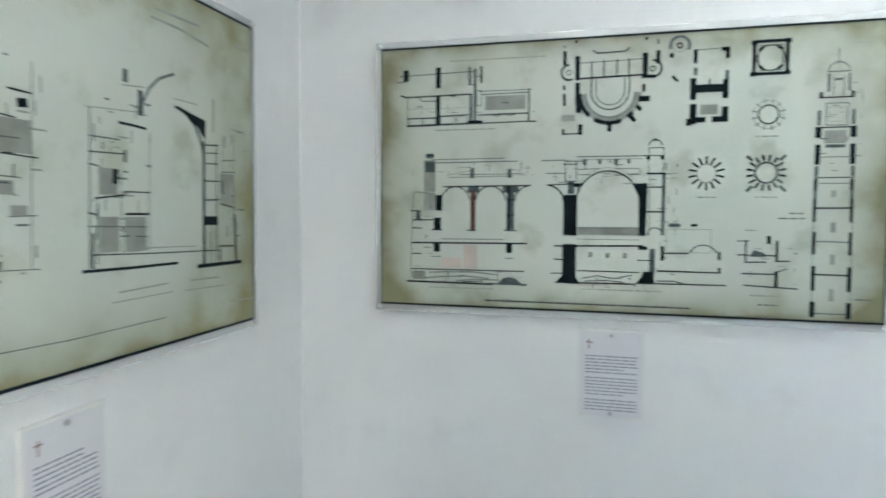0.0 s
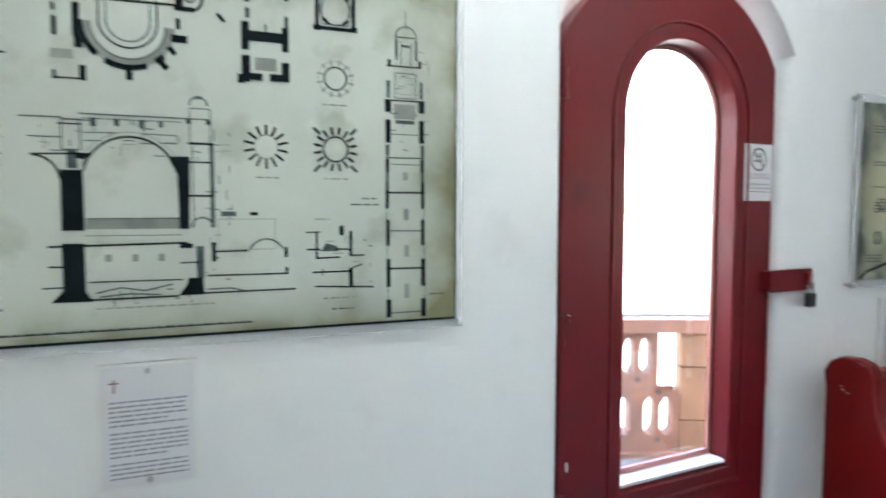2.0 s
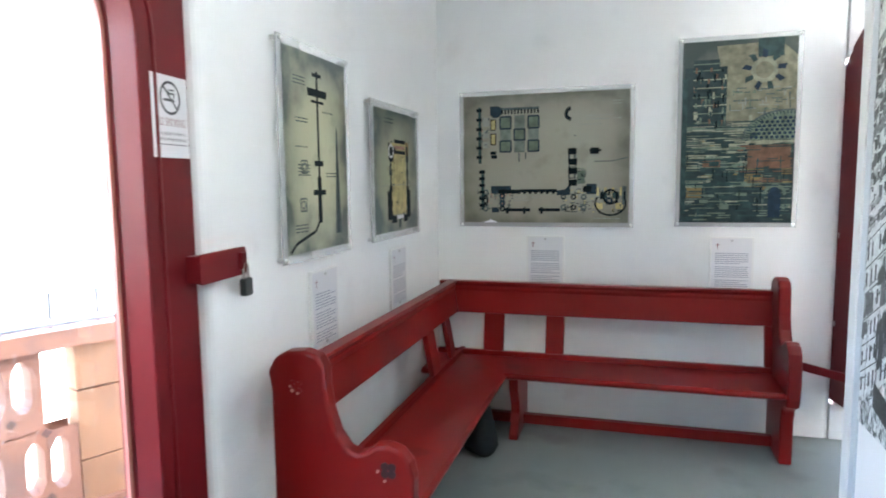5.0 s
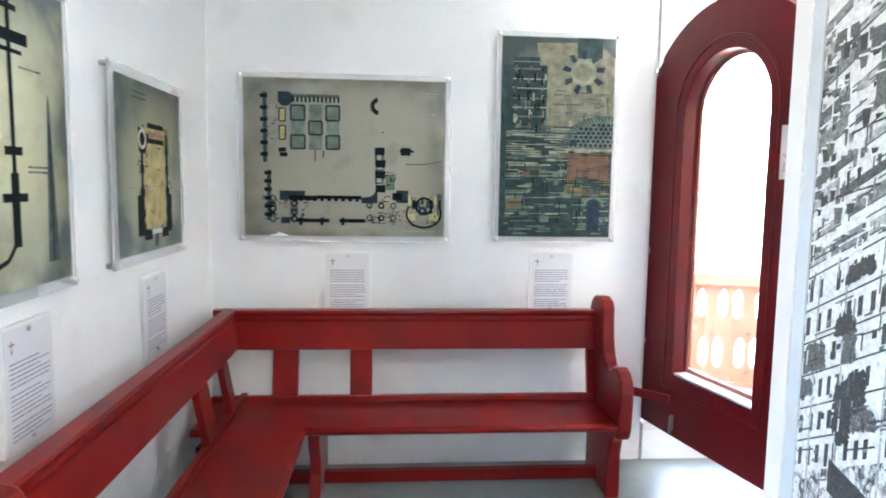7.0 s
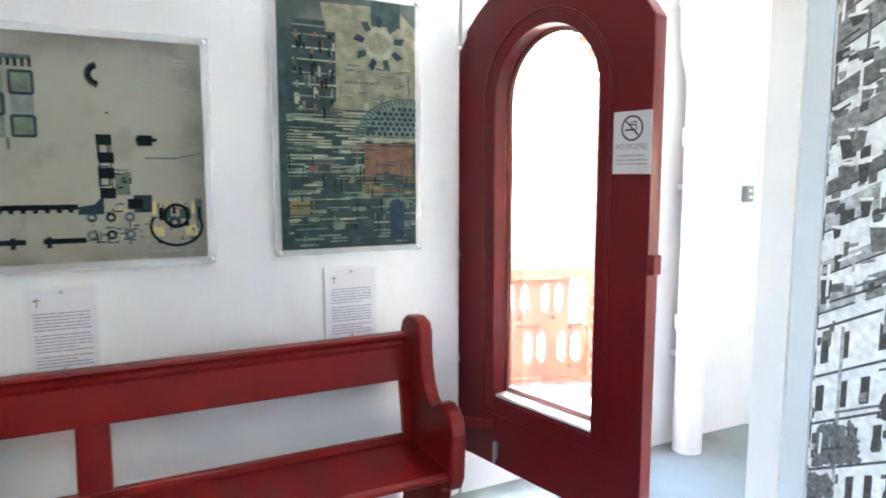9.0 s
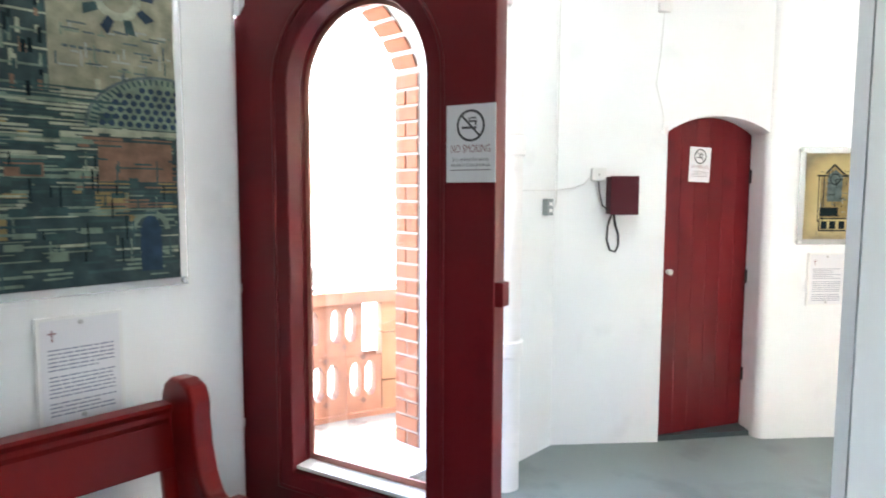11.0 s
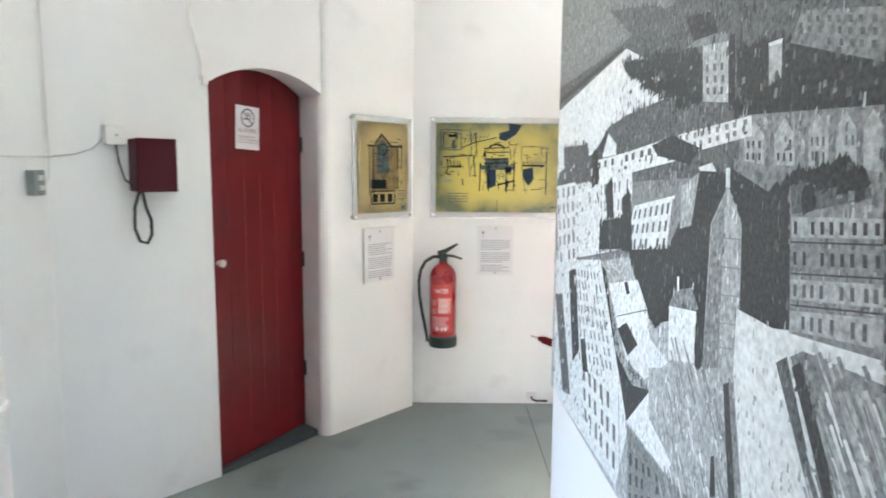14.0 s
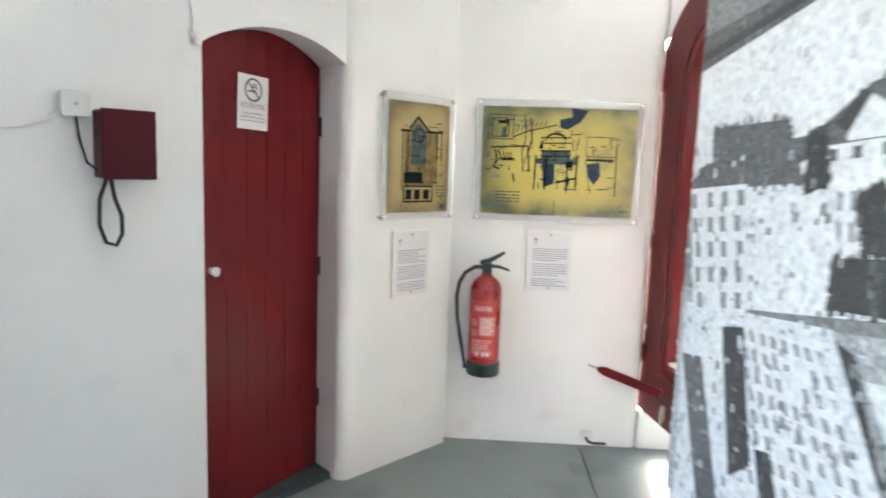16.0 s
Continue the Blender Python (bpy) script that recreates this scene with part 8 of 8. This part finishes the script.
# joint in the floor paint
bm = bmesh.new()
box(bm, 8.494, 8.499, -1.98, CY0 - 0.003, 0.0, 0.0015)
solid("floor_joint", bm, material("dark_joint", (0.06, 0.07, 0.07), 0.6), "thin dark joint across the grey floor", "trim", "structure")

# ---- ceiling lights: out of view, added to brighten the room ----
def fill_batten(x, y, turn, length):
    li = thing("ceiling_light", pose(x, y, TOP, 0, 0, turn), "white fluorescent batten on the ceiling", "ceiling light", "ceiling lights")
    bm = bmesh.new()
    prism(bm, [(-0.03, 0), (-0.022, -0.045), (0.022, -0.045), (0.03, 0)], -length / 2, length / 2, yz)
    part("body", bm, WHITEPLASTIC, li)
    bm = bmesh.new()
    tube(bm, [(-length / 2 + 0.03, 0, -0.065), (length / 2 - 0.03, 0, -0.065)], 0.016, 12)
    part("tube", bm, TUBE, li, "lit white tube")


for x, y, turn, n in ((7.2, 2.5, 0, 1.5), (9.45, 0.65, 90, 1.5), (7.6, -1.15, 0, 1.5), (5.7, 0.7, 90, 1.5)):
    fill_batten(x, y, turn, n)


# ---- balconies outside the three doorways ----
RB, BACKSET = 2.95, 1.45


def balcony(m, name_label):
    """x along the wall to the right, y outwards from the room face, origin at the doorway's middle."""
    bal = thing("balcony", m, name_label, "balcony", "balconies")
    at = lambda s, r, z: ((r * math.sin(s / RB)), -BACKSET + r * math.cos(s / RB), z)
    floor_z, half = -0.06, 1.95
    bm = bmesh.new()
    pts = [at(-half + 2 * half * k / 24, RB + 0.15, 0)[:2] for k in range(25)]
    prism(bm, [(pts[0][0], THICK)] + pts + [(pts[-1][0], THICK)], floor_z - 0.2, floor_z, xy)
    part("paving", bm, STONE, bal, "pale worn stone paving")
    # pierced parapet: a cell holds one pointed light
    t0, t1 = RB, RB + 0.11

    def cell(bm, s0, s1, z0, z1, hole=None):
        n = 24
        rect = []
        per = [(s0, z0), (s1, z0), (s1, z1), (s0, z1)]
        for i in range(4):
            a, b = per[i], per[(i + 1) % 4]
            for k in range(n // 4):
                rect.append((a[0] + (b[0] - a[0]) * k / (n // 4), a[1] + (b[1] - a[1]) * k / (n // 4)))
        if not hole:
            f = [[bm.verts.new(at(s, t, z)) for s, z in per] for t in (t0, t1)]
            bm.faces.new(f[0])
            bm.faces.new(f[1][::-1])
            return
        cs, cz, w, h = hole
        inner = []
        for s, z in rect:
            a = math.atan2((z - cz) / h, (s - cs) / w)
            k = 1 / max(abs(math.cos(a)), abs(math.sin(a)) * 0.999)
            u, v = math.cos(a) * k, math.sin(a) * k
            if v > 0.62:
                u *= 1 - 0.72 * (v - 0.62) / 0.38
            if v < -0.75:
                u *= 1 - 0.55 * (-0.75 - v) / 0.25
            inner.append((cs + w / 2 * u, cz + h / 2 * v))
        rings = [[bm.verts.new(at(s, t, z)) for s, z in q] for t in (t0, t1) for q in (rect, inner)]
        for i in range(len(rect)):
            j = (i + 1) % len(rect)
            bm.faces.new((rings[0][i], rings[0][j], rings[1][j], rings[1][i]))
            bm.faces.new((rings[2][j], rings[2][i], rings[3][i], rings[3][j]))
            bm.faces.new((rings[1][i], rings[1][j], rings[3][j], rings[3][i]))

    period, pierced = 0.26, 1.235
    for row, (z0, z1, hz, hh) in enumerate(((0.0, 0.385, 0.225, 0.235), (0.393, 0.775, 0.60, 0.225))):
        for k in range(-9, 2):
            c = period * k + (1.11 if row == 0 else 0.978)
            if abs(c) > pierced:
                continue
            bm = bmesh.new()
            for s in (-1, 1):
                lo, hi = (c - period / 2, c) if s < 0 else (c, c + period / 2)
                cell(bm, lo + 0.001, hi - 0.001, floor_z + 0.03 + z0, floor_z + 0.03 + z1, (c + s * 0.051, floor_z + 0.03 + hz, 0.076, hh))
            bmesh.ops.recalc_face_normals(bm, faces=bm.faces)
            part("pierced_panel", bm, TERRA, bal)
            # blind recesses: dark lobes, slightly proud, carry their shade as colour
            for dz in (-0.146, 0.150):
                bm = bmesh.new()
                p, q = at(c, RB + 0.002, floor_z + 0.03 + hz + dz), at(c, RB - 0.003, floor_z + 0.03 + hz + dz)
                for a in range(4):
                    w = Vector((0, 0, 0.011)) if a % 2 else Vector((math.cos(c / RB) * 0.011, -math.sin(c / RB) * 0.011, 0))
                    w = w if a < 2 else -w
                    tube(bm, [Vector(p) + w, Vector(q) + w], 0.010, 8)
                part("sunk_quatrefoil", bm, SHADETERRA, bal, "dark sunk quatrefoil")
    # plain ashlar blocks beyond the pierced panels, to the wall on each side
    for s0, s1 in ((-half - 0.4, -1.235), (1.24, half + 0.4)):
        for z0, z1, cuts in ((0.0, 0.20, (0.0, 0.45, 1.0)), (0.206, 0.53, (0.0, 0.62, 1.0)), (0.537, 0.80, (0.0, 0.36, 1.0))):
            for c0, c1 in zip(cuts, cuts[1:]):
                bm = bmesh.new()
                q0, q1 = s0 + (s1 - s0) * c0 + 0.003, s0 + (s1 - s0) * c1 - 0.003
                pts = [(q0 + (q1 - q0) * i / 5) for i in range(6)]
                prism(bm, [at(s, RB - 0.004, 0)[:2] for s in pts] + [at(s, RB + 0.12, 0)[:2] for s in pts[::-1]], floor_z + 0.03 + z0, floor_z + 0.03 + z1 - 0.003, xy)
                part("block", bm, BUFF, bal, "buff terracotta block")
    for name, r0, r1, z0, z1, mat in (("plinth", RB - 0.03, RB + 0.14, floor_z, floor_z + 0.032, TERRA), ("coping", RB - 0.05, RB + 0.15, floor_z + 0.78, floor_z + 0.86, TERRA)):
        bm = bmesh.new()
        ss = [-half + 2 * half * i / 30 for i in range(31)]
        prism(bm, [at(s, r0, 0)[:2] for s in ss] + [at(s, r1, 0)[:2] for s in ss[::-1]], z0, z1, xy)
        part(name, bm, mat, bal)
    bm = bmesh.new()
    tube(bm, [at(-half + 2 * half * i / 30, RB - 0.06, floor_z + 0.90) for i in range(31)], 0.016, 8)
    part("handrail", bm, CHROME, bal, "dull steel handrail")
    for k in range(21):
        bm = bmesh.new()
        s = -half + 2 * half * k / 20
        tube(bm, [at(s, RB + 0.03, floor_z + 0.85), at(s, RB + 0.03, floor_z + 1.02)], 0.009, 6)
        part("spike", bm, DARKIRON, bal, "short iron spike")
    return bal


BUFF = material("orange_buff_terracotta", (0.24, 0.11, 0.05), 0.8, vary=0.18, scale=4, fine=50, bump=0.3, dirt=(0.20, 0.10, 0.055), dirt_at=0.58)
SHADETERRA = material("recess_shade_terracotta", (0.10, 0.05, 0.035), 0.9, vary=0.2)
for m, text in ((pose((D1[0] + D1[1]) / 2, YNE, 0), "bowed terracotta balcony with a pierced parapet outside the north doorway"),
                (pose(XE, (D2[0] + D2[1]) / 2, 0, 0, 0, -90), "bowed terracotta balcony with a pierced parapet outside the east doorway"),
                (pose((D4[0] + D4[1]) / 2, YS, 0, 0, 0, 180), "bowed terracotta balcony with a pierced parapet outside the south doorway")):
    balcony(m, text)

# the ground far below
bm = bmesh.new()
box(bm, -4900, 4900, -4900, 4900, -31, -30)
solid("ground", bm, material("hazy_town_ground", (0.22, 0.22, 0.21), 0.9, vary=0.2, scale=0.02, fine=0.2), "hazy town far below the tower", "ground", "structure")

# ---- bricks lining the outer half of the doorways, last ----
def brick_mesh(w, d, h):
    bm = bmesh.new()
    box(bm, -w / 2, w / 2, -d / 2, d / 2, -h / 2, h / 2)
    bmesh.ops.bevel(bm, geom=list(bm.edges), offset=0.003, segments=1, affect="EDGES")
    me = bpy.data.meshes.new("brick")
    bm.to_mesh(me)
    bm.free()
    me.materials.append(BRICK)
    return me


LONG, SHORT = brick_mesh(0.012, 0.155, 0.064), brick_mesh(0.012, 0.072, 0.064)
brng = random.Random(9)
for wall, d0, d1 in ((wall_n, D1[0] - XW, D1[1] - XW), (wall_e, YNE - D2[1], YNE - D2[0]), (wall_s, 9.5 - D4[1], 9.5 - D4[0])):
    for x in (d0, d1):
        inward = 1 if x == d0 else -1
        y0 = 0.19 + (0.05 if wall == wall_n else 0)
        bm = bmesh.new()
        box(bm, x + inward * 0.0005, x + inward * 0.008, y0, THICK + 0.012, SILLZ - 0.02, 2.02)
        part("mortar", bm, MORTAR, wall, "pale mortar between the bricks")
        for k in range(24):
            z = SILLZ + 0.018 + 0.076 * k + 0.02
            cells = [(LONG, y0 + 0.083)] if k % 2 else [(SHORT, y0 + 0.041), (SHORT, y0 + 0.122)]
            for me, y in cells:
                b = new("brick", me)
                b.parent = wall
                b.location = (x + inward * (0.010 + brng.uniform(-0.0015, 0.0015)), y, z)

    # the brick arch over the doorway
    c, h, rise, apex = (d0 + d1) / 2, (d1 - d0) / 2, 0.33, 2.36
    r = (h * h + rise * rise) / (2 * rise)
    reach = math.asin(h / r)
    n = 15
    for k in range(n):
        t = -reach + 2 * reach * (k + 0.5) / n
        b = new("brick", LONG)
        b.parent = wall
        b.matrix_basis = pose(c + (r - 0.010) * math.sin(t), y0 + 0.083, apex - r + (r - 0.010) * math.cos(t), 0, 90 + math.degrees(t), 0)
